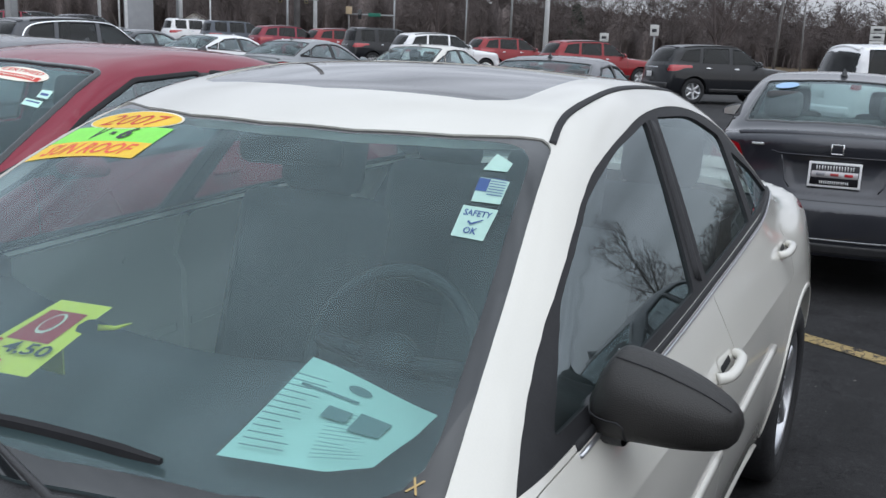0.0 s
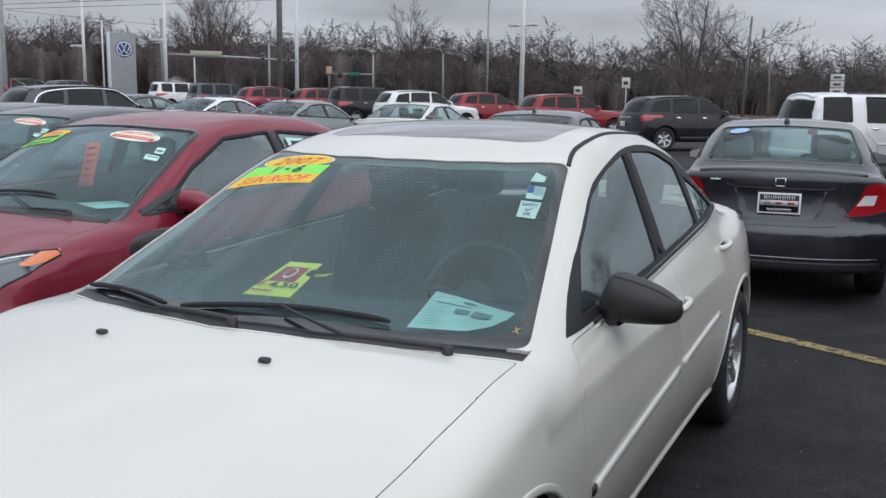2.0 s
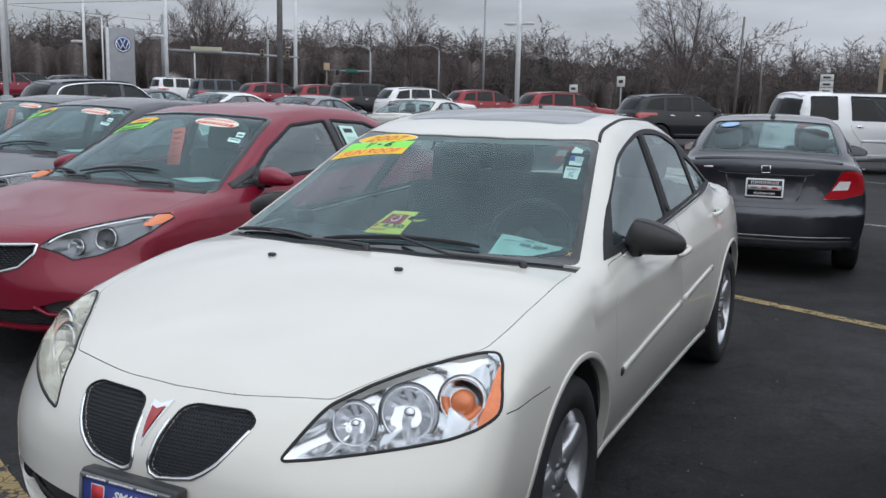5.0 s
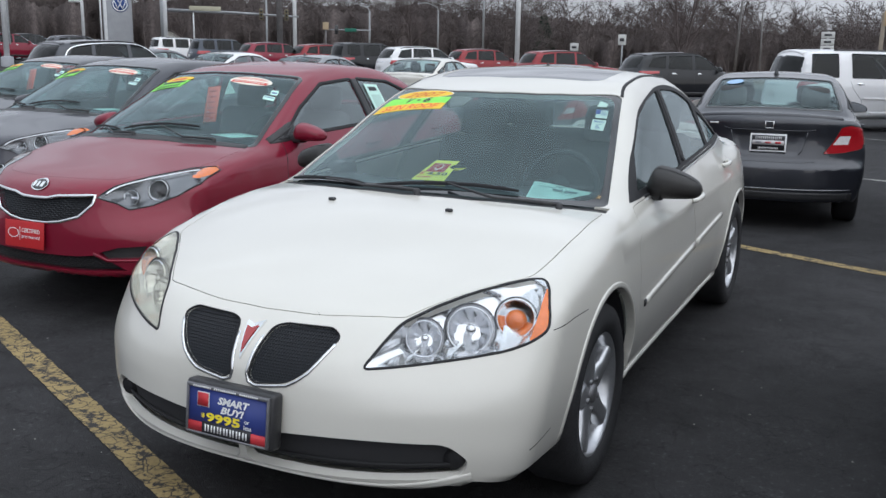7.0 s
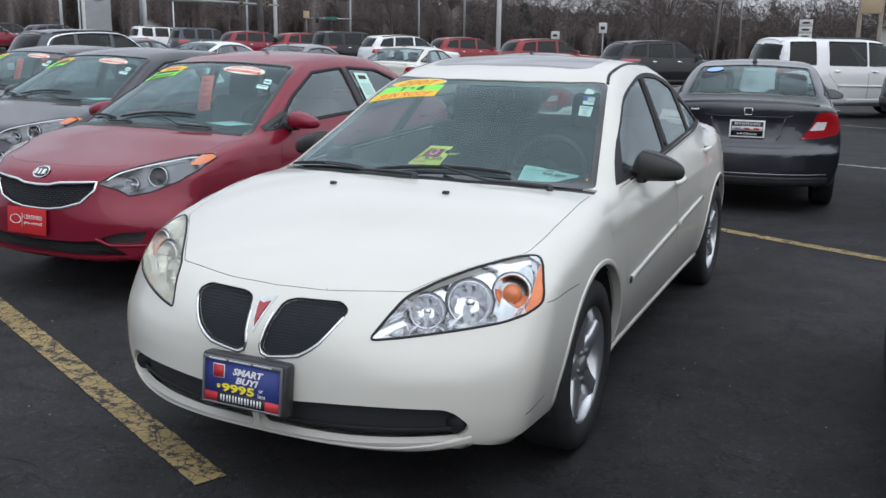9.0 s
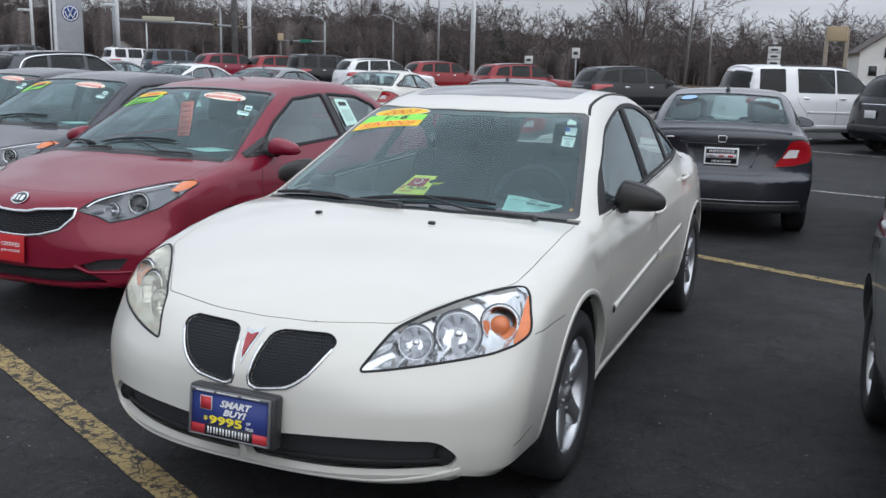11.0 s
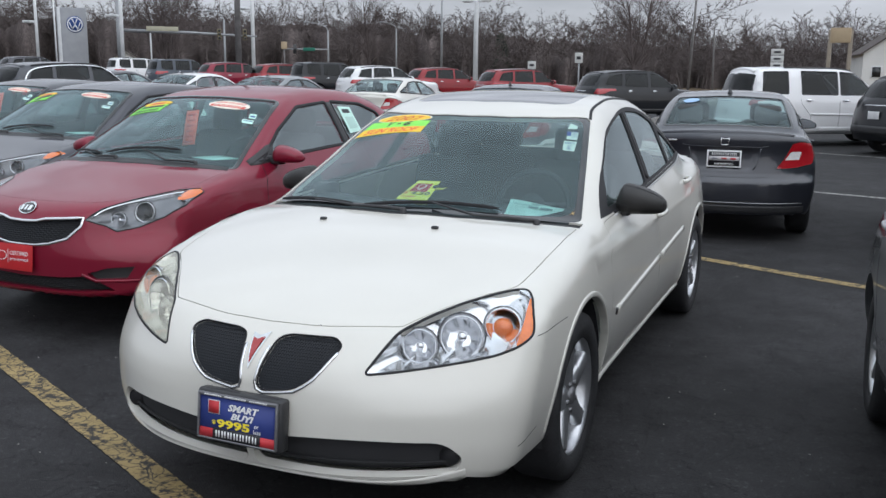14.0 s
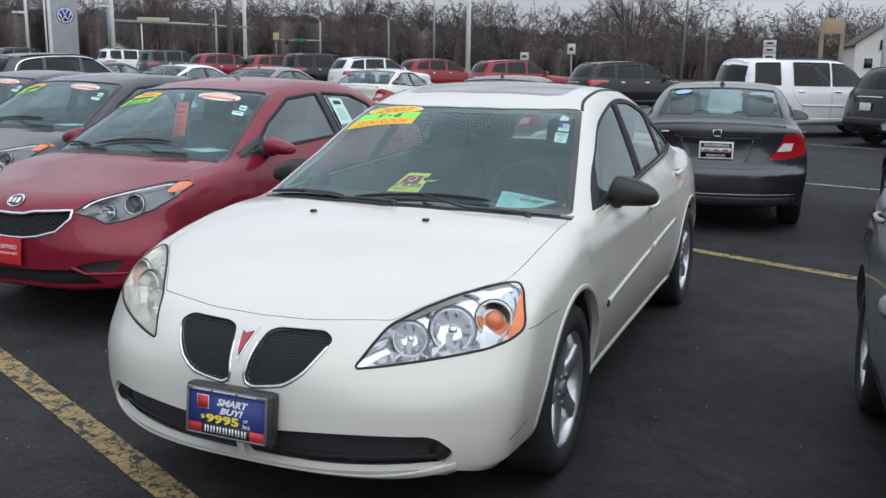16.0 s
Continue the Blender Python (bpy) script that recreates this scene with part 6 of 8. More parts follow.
    if hang:
        turn = Matrix.Rotation(radians(-24), 4, "X") @ Matrix.Rotation(radians(-7), 4, "Y")
        h0 = part("price_tag", box((0.11, 0.003, 0.27), (-0.03, 1.60, 1.165), 0, None, turn), flat("tag_red", (0.95, 0.16, 0.10)), t, "orange-red hanging price tag")
        for k in range(6):
            p = turn @ Vector((0, -0.004, 0.10 - 0.042 * k)) + Vector((-0.03, 1.60, 1.165))
            part("print_bar", box((0.066, 0.002, 0.014), p, 0, None, turn), flat("tag_dark", (0.62, 0.07, 0.05)), h0)
    ps = box((0.30, 0.21, 0.002), (0.42, 1.30, 0.985), 0, None, Matrix.Rotation(radians(-24), 4, "Z"))
    part("dash_paper", ps, flat("pale_green_paper", PAPER), t, "sheet of paper on the dashboard")
    sticker(t, sh, [(2.58, 1.10), (2.78, 1.11), (2.76, 1.30), (2.57, 1.31)], [((0, 0, 1, 1), *unit_grid(3, 3), pp2), ((0.2, 0.75, 0.8, 0.9), *unit_grid(1, 1), ik), ((0.15, 0.15, 0.85, 0.6), *unit_grid(1, 1), ("pale_print", (0.42, 0.62, 0.56)))], "window_sheet", "pale green sheet in the rear side window", 0.003, SIDE, 1.0)
    part("rear_glass_edge", sh.strip(dense(mirrored(s["back"]), 0.05, True), TOP, 1.0, 0.03, 0.002, True), M["frit"], t)
    fin_y = min(p[1] for p in s["back"]) - 0.16
    p = Vector(sh.on([(0, fin_y)], TOP)[0])
    fin = bmesh.new()
    solid(fin, [p + Vector(v) for v in ((-0.02, -0.08, -0.004), (0.02, -0.08, -0.004), (0.022, 0.05, -0.004), (-0.022, 0.05, -0.004), (-0.004, 0.04, 0.045), (0.004, 0.04, 0.045), (0.004, 0.0, 0.026), (-0.004, 0.0, 0.026))], [(0, 1, 6, 7), (1, 2, 5, 6), (2, 3, 4, 5), (3, 0, 7, 4), (4, 7, 6, 5)])
    part("roof_antenna", fin, M["black"], t, "black shark-fin roof antenna")
    if rear:
        for sg in (1, -1):
            lo = round_loop([(sg * x, z) for x, z in ((0.52, 0.80), (0.60, 0.93), (0.78, 0.97), (0.86, 0.90), (0.85, 0.80), (0.70, 0.77))], 0.02)
            wb = sh.take(sh.cut([(sg * x, z) for x, z in ((0.64, 0.82), (0.66, 0.87), (0.86, 0.87), (0.86, 0.82))], FRONT, lambda c: c.y > s["L"] - 1.1 and c.x * sg > 0.3))
            lb = sh.take(sh.cut(lo, FRONT, lambda c: c.y > s["L"] - 1.1 and c.x * sg > 0.3))
            l0 = part("tail_light", lb, M["tail_red"], t, "red tail light with a clear section", True, sh.grad)
            part("reversing_lens", wb, M["lamp_white"], l0, "", True, sh.grad)
    close_car(t, sh, s, P, spoke, wn=40)
    return t, sh


def rear_sedan(m, s=None, paint_key="charcoal", label="charcoal sedan with red tail lights and a dealer plate", plate=True, res=(80, 100, 140), name="sedan", group="", antenna="shark"):
    """A sedan shown mostly from the back: tail lights, boot lid, plate, rear glass."""
    s = s or SALOON
    t, sh = base_car(name, s, M[paint_key], m, label, res, rear_mat="rear_clear", group=group)
    P, L = M[paint_key], s["L"]
    trim_side(t, sh, s, paint_key, doors=res[0] > 30)
    tl = [(0.476, 0.71), (0.56, 0.82), (0.62, 0.955), (0.70, 0.975), (0.80, 0.955), (0.845, 0.86), (0.82, 0.755), (0.66, 0.72)]
    for sg in (1, -1):
        lo = round_loop([(sg * x, z) for x, z in tl], 0.02)
        wo = [(sg * x, z) for x, z in ((0.56, 0.795), (0.615, 0.875), (0.71, 0.875), (0.69, 0.80))]
        wb = sh.take(sh.cut(wo, FRONT, lambda c: c.y > L - 1.1))
        lb = sh.take(sh.cut(lo, FRONT, lambda c: c.y > L - 1.1))
        l0 = part("tail_light", lb, M["tail_red"], t, "red tail light with a clear section", True, sh.grad)
        part("reversing_lens", wb, M["lamp_white"], l0, "", True, sh.grad)
        part("lamp_seal", sh.strip(dense(lo, 0.03, True), FRONT, -1.0, 0.008, 0.0012, True), M["rubber"], l0)
        mirror_housing(t, sg, (sg * 0.92, 1.45, 1.02), paint_key, (0.105, 0.085, 0.07))
    part("boot_lip", sh.strip([(x, L - 0.165 - 0.42 * abs(x) ** 2.6) for x in np.linspace(-0.62, 0.62, 25)], TOP, 1.0, 0.05, 0.018), P, t)
    part("boot_gap", sh.strip(dense([(-0.42, 0.640), (-0.3, 0.628), (0.3, 0.628), (0.42, 0.640)], 0.05), FRONT, -1.0, 0.005, 0.0008), M["rubber"], t)
    part("bumper_line", sh.strip(dense([(-0.74, 0.385), (0.74, 0.385)], 0.06), FRONT, -1.0, 0.012, 0.006), M["silver"], t)
    part("bumper_lower", sh.strip(dense([(-0.76, 0.325), (0.76, 0.325)], 0.06), FRONT, -1.0, 0.07, 0.003), M["plastic"], t)
    bo = sh.strip(dense(mirrored(s["back"]), 0.05, True), TOP, 1.0, 0.03, 0.002, True)
    part("rear_glass_edge", bo, M["frit"], t)
    yb = L - 0.02
    if plate:
        p = Vector(sh.on([(0, 0.80)], FRONT, -1.0)[0])
        tilt = Matrix.Translation((0, p.y + 0.022, 0.80)) @ Matrix.Rotation(radians(4), 4, "X")
        def pp(nm, b, key, par, lab=""):
            bmesh.ops.transform(b, matrix=tilt, verts=b.verts)
            return part(nm, b, key, par, lab)
        f0 = pp("dealer_plate", box((0.32, 0.012, 0.165), (0, 0, 0), 0.004), flat("frame_white", (0.75, 0.75, 0.76)), t, "black dealer plate in a white frame")
        pp("plate_face", box((0.29, 0.003, 0.135), (0, 0.0065, 0)), flat("plate_black", (0.02, 0.02, 0.025)), f0)
        for k in range(7):
            for d in (-1, 1):
                pp("name_bar", box((0.007, 0.002, 0.028), (-0.102 + 0.034 * k + 0.008 * d, 0.009, 0.044)), flat("bar_white", (0.72, 0.72, 0.72)), f0)
                pp("name_bar", box((0.0055, 0.002, 0.020), (-0.078 + 0.026 * k + 0.006 * d, 0.009, -0.050)), flat("bar_white", (0.72, 0.72, 0.72)), f0)
        pp("logo_strip", box((0.28, 0.002, 0.042), (0, 0.009, 0.002)), flat("strip_grey", (0.55, 0.53, 0.54)), f0)
        for x, cc in ((-0.085, (0.5, 0.03, 0.04)), (0, (0.4, 0.06, 0.06)), (0.085, (0.25, 0.25, 0.27))):
            pp("logo_mark", box((0.05, 0.002, 0.018), (x, 0.0105, 0.002)), flat("logo%d" % int(x * 1000 + 100), cc), f0)
        b = bmesh.new()
        pz = 0.965
        py = Vector(sh.on([(0, pz)], FRONT, -1.0)[0]).y
        for dx, dz, sx, sz in ((-0.036, 0, 0.009, 0.066), (0.036, 0, 0.009, 0.066), (0, 0.03, 0.07, 0.008), (0, -0.03, 0.07, 0.008)):
            b = box((sx, 0.012, sz), (dx, py + 0.004, pz + dz), 0.002, b)
        part("badge", b, M["chrome"], t, "square chrome badge frame")
        for ln in ([(-0.40, 0.93), (-0.34, 0.915), (0.34, 0.915), (0.40, 0.93)], [(-0.27, 0.70), (-0.30, 0.74), (-0.335, 0.905)], [(0.27, 0.70), (0.30, 0.74), (0.335, 0.905)]):
            part("lid_crease", sh.strip(dense(ln, 0.04), FRONT, -1.0, 0.010, 0.003), P, t)
        part("name_bar", box((0.13, 0.004, 0.018), (0.47, Vector(sh.on([(0.47, 0.965)], FRONT, -1.0)[0]).y + 0.003, 0.965), 0.001), M["chrome"], t)
        st = on_sheet(sh, [(0.30, 3.19), (0.47, 3.17), (0.485, 3.29), (0.315, 3.31)], (0, 0, 1, 1), *unit_disc(), 0.003, TOP)
        part("window_sticker", st, flat("blue_sticker", (0.32, 0.50, 0.74)), t, "blue oval window sticker")
    roof_y = min(p[1] for p in s["back"]) - 0.14
    p = Vector(sh.on([(0, roof_y)], TOP)[0])
    fin = bmesh.new()
    solid(fin, [p + Vector(v) for v in ((-0.022, -0.09, -0.004), (0.022, -0.09, -0.004), (0.026, 0.06, -0.004), (-0.026, 0.06, -0.004), (-0.004, 0.045, 0.055), (0.004, 0.045, 0.055), (0.004, 0.0, 0.03), (-0.004, 0.0, 0.03))], [(0, 1, 6, 7), (1, 2, 5, 6), (2, 3, 4, 5), (3, 0, 7, 4), (4, 7, 6, 5)])
    part("roof_antenna", fin, M["black"], t, "black shark-fin roof antenna")
    close_car(t, sh, s, P, 5, wn=32)
    return t, sh


def lot_suv(s, paint_key, m, label, group="row of parked SUVs", res=(26, 70, 64), lamp_side=True):
    """A sport utility vehicle: tail lights, rear window, roof rails, handles, wheels."""
    t, sh = base_car("suv", s, M[paint_key], m, label, res, glass_mat="side_glass", side_mat="dark_glass", rear_mat="dark_glass", group=group, category="suv")
    P, L = M[paint_key], s["L"]
    for sg in (1, -1):
        tl = round_loop([(sg * 0.74, 0.93), (sg * 0.90, 0.92), (sg * 0.89, 1.10), (sg * 0.77, 1.10)], 0.03)
        lb = sh.take(sh.cut(tl, FRONT, lambda c: c.y > L - 1.0))
        if len(lb.faces):
            part("tail_light", lb, M["tail_red"], t, "red tail light", True, sh.grad)
        else:
            lb.free()
        for _, ol in s["windows"]:
            part("window_seal", sh.strip(dense(ol, 0.06, True), SIDE, sg, 0.014, 0.002, True), M["rubber"], t)
        f1, r0, r1 = max(p[0] for p in s["windows"][0][1]), min(p[0] for p in s["windows"][1][1]), max(p[0] for p in s["windows"][1][1])
        for y in (f1 - 0.13, r1 - 0.18):
            door_handle(t, sh, y, s["belt"] - 0.10, sg, "chrome")
        for ln in ([((f1 + r0) / 2, s["belt"]), ((f1 + r0) / 2 + 0.02, 0.42)], [(1.55, s["belt"] - 0.05), (1.5, 0.42)], [(r1 + 0.05, s["belt"]), (r1, 0.95), (r1 - 0.22, 0.7), (r1 - 0.24, 0.42)]):
            part("door_gap", sh.strip(dense(ln, 0.08), SIDE, sg, 0.008, 0.0006), M["rubber"], t)
        part("roof_rail", sh.strip([(sg * 0.60, y) for y in np.linspace(2.3, 4.0, 14)], TOP, 1.0, 0.03, 0.025), M["plastic"], t)
        if s["L"] > 5:
            part("side_moulding", sh.strip(dense([(1.56, 0.72), (r1 - 0.22, 0.74)], 0.1), SIDE, sg, 0.05, 0.012), P, t)
        part("sill_trim", sh.strip(dense([(1.4, 0.40), (3.25, 0.40)], 0.1), SIDE, sg, 0.10, 0.01), M["plastic"] if paint_key != "van_white" else P, t)
        mirror_housing(t, sg, (sg * 1.0, 1.75, 1.17), paint_key, (0.12, 0.09, 0.095))
        if "bright window trim" in label:
            part("window_trim", sh.strip(spline([(1.60, 1.16), (1.85, 1.33), (2.15, 1.565), (2.6, 1.625), (3.2, 1.62), (3.8, 1.56), (4.1, 1.45), (4.25, 1.24)], 5), SIDE, sg, 0.035, 0.008), M["chrome"], t, "bright chrome trim over the windows")
    part("rear_spoiler", sh.strip([(x, s["roof"][-4][0] + 0.02) for x in np.linspace(-0.55, 0.55, 12)], TOP, 1.0, 0.12, 0.02), P, t)
    part("bumper_cover", sh.strip(dense([(-0.82, 0.52), (0.82, 0.52)], 0.08), FRONT, -1.0, 0.16, 0.015), M["plastic"] if paint_key != "van_white" else P, t)
    part("tailgate_trim", sh.strip(dense([(-0.36, 1.02), (0.36, 1.02)], 0.06), FRONT, -1.0, 0.022, 0.008), M["chrome"], t)
    part("rear_plate", box((0.31, 0.012, 0.155), (0, L + 0.0, 0.82), 0.003), flat("bar_white", (0.72, 0.72, 0.72)), t)
    close_car(t, sh, s, P, 6, inside_on=False, wn=28)
    return t, sh


# ---- ground and far surroundings ----
M["asphalt"] = mat("asphalt", (0.0225, 0.022, 0.0232), 0.80, 0, 0.7, 0.35, 0.6, 0, 0.3, 0.35, 140)


def weathered(m):
    """Adds blotches, hairline crazing and pale stone specks to the asphalt."""
    t = m.node_tree
    b = t.nodes["Principled BSDF"]
    last = b.inputs["Base Color"].links[0].from_socket
    c = t.nodes.new("ShaderNodeTexCoord")

    def tex(kind, scale, lo, hi, to0, to1, **k):
        n = t.nodes.new(kind)
        for key, val in k.items():
            n.inputs[key].default_value = val
        n.inputs["Scale"].default_value = scale
        t.links.new(c.outputs["Object"], n.inputs["Vector"])
        r = t.nodes.new("ShaderNodeMapRange")
        for nm, val in (("From Min", lo), ("From Max", hi), ("To Min", to0), ("To Max", to1)):
            r.inputs[nm].default_value = val
        t.links.new(n.outputs[0], r.inputs[0])
        return n, r.outputs[0]
    _, blotch = tex("ShaderNodeTexNoise", 3.2, 0.35, 0.68, 0.66, 1.42, Detail=7.0, Roughness=0.7)
    _, fleck = tex("ShaderNodeTexNoise", 42.0, 0.60, 0.70, 1.0, 2.1, Detail=2.0)
    v, crack = tex("ShaderNodeTexVoronoi", 2.6, 0.0, 0.022, 0.35, 1.0)
    v.feature = "DISTANCE_TO_EDGE"
    w = t.nodes.new("ShaderNodeTexNoise")
    w.inputs["Scale"].default_value, w.inputs["Detail"].default_value = 5.0, 6.0
    t.links.new(c.outputs["Object"], w.inputs["Vector"])
    ws = t.nodes.new("ShaderNodeVectorMath")
    ws.operation = "SCALE"
    ws.inputs["Scale"].default_value = 0.55
    t.links.new(w.outputs["Color"], ws.inputs[0])
    wa = t.nodes.new("ShaderNodeVectorMath")
    t.links.new(c.outputs["Object"], wa.inputs[0])
    t.links.new(ws.outputs[0], wa.inputs[1])
    t.links.new(wa.outputs[0], v.inputs["Vector"])
    for s in (blotch, fleck, crack):
        x = t.nodes.new("ShaderNodeVectorMath")
        x.operation = "SCALE"
        t.links.new(last, x.inputs[0])
        t.links.new(s, x.inputs["Scale"])
        last = x.outputs[0]
    t.links.new(last, b.inputs["Base Color"])


weathered(M["asphalt"])
M["road"] = mat("road_concrete", (0.20, 0.19, 0.18), 0.9, 0, 0.4, 0.15, 0.2, 0, 0.2, 0.15, 30)
M["dry_grass"] = mat("dry_grass", (0.11, 0.083, 0.055), 0.95, 0, 0.15, 0.35, 0.3, 0, 0.1, 0.3, 3)
M["bark"] = mat("grey_bark", (0.112, 0.095, 0.092), 0.95, 0, 0.5, 0.25, 0, 0, 0.1, 0.2, 8)
M["far_wood"] = mat("bare_woods", (0.122, 0.102, 0.098), 0.95, 0, 0.25, 0.35, 0, 0, 0.1, 0.35, 3.0)
M["near_bark"] = mat("dark_bark", (0.115, 0.096, 0.094), 0.95, 0, 0.5, 0.25, 0, 0, 0.1, 0.2, 8)
M["needle"] = mat("conifer_needles", (0.018, 0.032, 0.022), 0.9, 0, 2.0, 0.3, 0, 0, 0.1, 0.2, 20)
M["pole_white"] = mat("white_painted_steel", (0.62, 0.63, 0.64), 0.5, 0, 3, 0.08, 0, 0, 0.4, 0.05, 30)
M["pole_grey"] = mat("galvanised_steel", (0.30, 0.31, 0.32), 0.5, 0.4, 3, 0.12, 0, 0, 0.4, 0.08, 30)
M["pole_wood"] = mat("weathered_pole_wood", (0.17, 0.163, 0.162), 0.9, 0, 3, 0.2, 0.2, 0, 0.2, 0.2, 40)
M["concrete"] = mat("grey_concrete", (0.32, 0.33, 0.35), 0.8, 0, 1.5, 0.08, 0, 0, 0.3, 0.05, 30)
M["siding"] = mat("cream_siding", (0.66, 0.655, 0.635), 0.8, 0, 0.6, 0.06, 0, 0, 0.3, 0.04, 10)
M["shingle"] = mat("brown_shingles", (0.10, 0.085, 0.08), 0.9, 0, 1.5, 0.2, 0, 0, 0.3, 0.15, 12)
M["window_dark"] = mat("dark_window", (0.02, 0.022, 0.025), 0.05)
M["tan_post"] = mat("weathered_tan_post", (0.30, 0.26, 0.215), 0.85, 0, 2, 0.12, 0.1, 0, 0.3, 0.08, 20)
M["tan_board"] = mat("tan_board", (0.42, 0.33, 0.22), 0.8, 0, 2, 0.08, 0, 0, 0.3, 0.05, 20)


def worn_paint(name, col, wear):
    """Road paint, rubbed through to the asphalt in flakes and cracks."""
    m = mat(name, col, 0.8, 0, 4, 0.15, 0.2, 0, 0.3, 0.12, 60)
    t = m.node_tree
    b = t.nodes["Principled BSDF"]
    src = b.inputs["Base Color"].links[0].from_socket
    c = t.nodes.new("ShaderNodeTexCoord")
    n = t.nodes.new("ShaderNodeTexNoise")
    n.inputs["Scale"].default_value, n.inputs["Detail"].default_value, n.inputs["Roughness"].default_value = 13, 8, 0.75
    v = t.nodes.new("ShaderNodeTexVoronoi")
    v.feature = "DISTANCE_TO_EDGE"
    v.inputs["Scale"].default_value = 13
    w = t.nodes.new("ShaderNodeTexNoise")
    w.inputs["Scale"].default_value, w.inputs["Detail"].default_value = 6, 4
    ws = t.nodes.new("ShaderNodeVectorMath")
    ws.operation = "SCALE"
    ws.inputs["Scale"].default_value = 0.16
    wa = t.nodes.new("ShaderNodeVectorMath")
    t.links.new(c.outputs["Object"], w.inputs["Vector"])
    t.links.new(w.outputs["Color"], ws.inputs[0])
    t.links.new(c.outputs["Object"], wa.inputs[0])
    t.links.new(ws.outputs[0], wa.inputs[1])
    t.links.new(c.outputs["Object"], n.inputs["Vector"])
    t.links.new(wa.outputs[0], v.inputs["Vector"])
    r = t.nodes.new("ShaderNodeMapRange")
    r.inputs["From Min"].default_value, r.inputs["From Max"].default_value = wear, wear + 0.06
    t.links.new(n.outputs[0], r.inputs[0])
    e = t.nodes.new("ShaderNodeMapRange")
    e.inputs["From Min"].default_value, e.inputs["From Max"].default_value = 0.006, 0.05
    t.links.new(v.outputs[0], e.inputs[0])
    q = t.nodes.new("ShaderNodeMath")
    q.operation = "MULTIPLY"
    t.links.new(r.outputs[0], q.inputs[0])
    t.links.new(e.outputs[0], q.inputs[1])
    x = t.nodes.new("ShaderNodeMix")
    x.data_type = "RGBA"
    x.inputs[6].default_value = (0.038, 0.036, 0.036, 1)
    t.links.new(q.outputs[0], x.inputs[0])
    t.links.new(src, x.inputs[7])
    t.links.new(x.outputs[2], b.inputs["Base Color"])
    return m


M["yellow_line"] = worn_paint("worn_yellow_paint", (0.33, 0.245, 0.112), 0.42)
M["white_line"] = worn_paint("worn_white_paint", (0.38, 0.38, 0.36), 0.44)


def sheet(name, xs, ys, up, material, label, category):
    b = bmesh.new()
    vs = [[b.verts.new((x, y, lifted(x, y) + up)) for x in xs] for y in ys]
    for j in range(len(ys) - 1):
        for i in range(len(xs) - 1):
            b.faces.new((vs[j][i], vs[j][i + 1], vs[j + 1][i + 1], vs[j + 1][i]))
    return tagged(finish(name, b, material), label, category, kind="structure")


XS = [-900, -400, -200, -120, -90] + list(range(-76, 31, 4)) + [60, 120, 300, 900]
sheet("ground", XS, [-300, -100, -40, -20] + list(range(-10, 71, 3)) + [90, 130, 200, 400, 1200], 0.0, M["asphalt"], "dark worn asphalt of the car lot with fine cracks", "asphalt")
sheet("road", XS, [50, 53, 56, 59, 62], 0.03, M["road"], "pale concrete road behind the lot", "road")
sheet("field", XS, [62, 65, 70, 80, 95, 130, 200, 400, 1200], 0.05, M["dry_grass"], "brown dry grass verge beyond the road", "grass")


def ground_line(a, b, width, material, label):
    a, b = Vector((*a, 0)), Vector((*b, 0))
    d = (b - a).normalized()
    n = Vector((-d.y, d.x, 0))
    bm = bmesh.new()
    k = max(2, int((b - a).length / 0.03))
    rnd = random.Random(int(a.x * 100))
    rows = []
    for i in range(k + 1):
        p = a.lerp(b, i / k)
        w0, w1 = width / 2 + rnd.uniform(-0.004, 0.002), width / 2 + rnd.uniform(-0.004, 0.002)
        rows.append([bm.verts.new((*(p + n * s)[:2], lifted(p.x, p.y) + 0.005)) for s in (-w0, w1)])
    for r0, r1 in zip(rows, rows[1:]):
        bm.faces.new((r0[0], r1[0], r1[1], r0[1]))
    return tagged(finish("parking_line", bm, material, False), label, "line", "painted parking lines", "structure")


ground_line((-6.8, 3.10), (-0.25, 0.07), 0.125, M["yellow_line"], "worn yellow parking line on dark asphalt")
ground_line((-3.0, 7.40), (2.9, 4.74), 0.13, M["yellow_line"], "worn yellow parking line behind the white car")
ground_line((0.9, 18.6), (6.0, 16.4), 0.12, M["white_line"], "faded white parking line")
ground_line((0.9, 11.5), (5.5, 10.1), 0.12, M["white_line"], "faded white parking line")


def cracks():
    rnd = random.Random(4)
    b = bmesh.new()
    for x0, y0, a, n in ((1.0, 4.9, -0.35, 30), (1.1, 3.6, 0.5, 26), (1.35, 2.4, -0.2, 22), (1.2, 1.2, 0.9, 24), (-2.6, -0.4, 0.3, 30), (-1.4, -0.2, -0.7, 22), (1.9, 6.6, -0.5, 30), (-3.4, 0.8, -0.4, 26), (1.6, 0.2, 1.9, 20)):
        p = Vector((x0, y0, 0.003))
        last = None
        for i in range(n):
            a += rnd.uniform(-0.8, 0.8)
            d = Vector((math.cos(a), math.sin(a), 0))
            s = Vector((-d.y, d.x, 0)) * (rnd.uniform(0.001, 0.003) * (1 - i / n) + 0.0008)
            cur = (b.verts.new(p - s), b.verts.new(p + s))
            if last:
                b.faces.new((last[0], cur[0], cur[1], last[1]))
            last = cur
            p = p + d * rnd.uniform(0.04, 0.09)
    tagged(finish("pavement_cracks", b, M["under"], False), "thin dark cracks in the asphalt", "cracks", kind="structure")


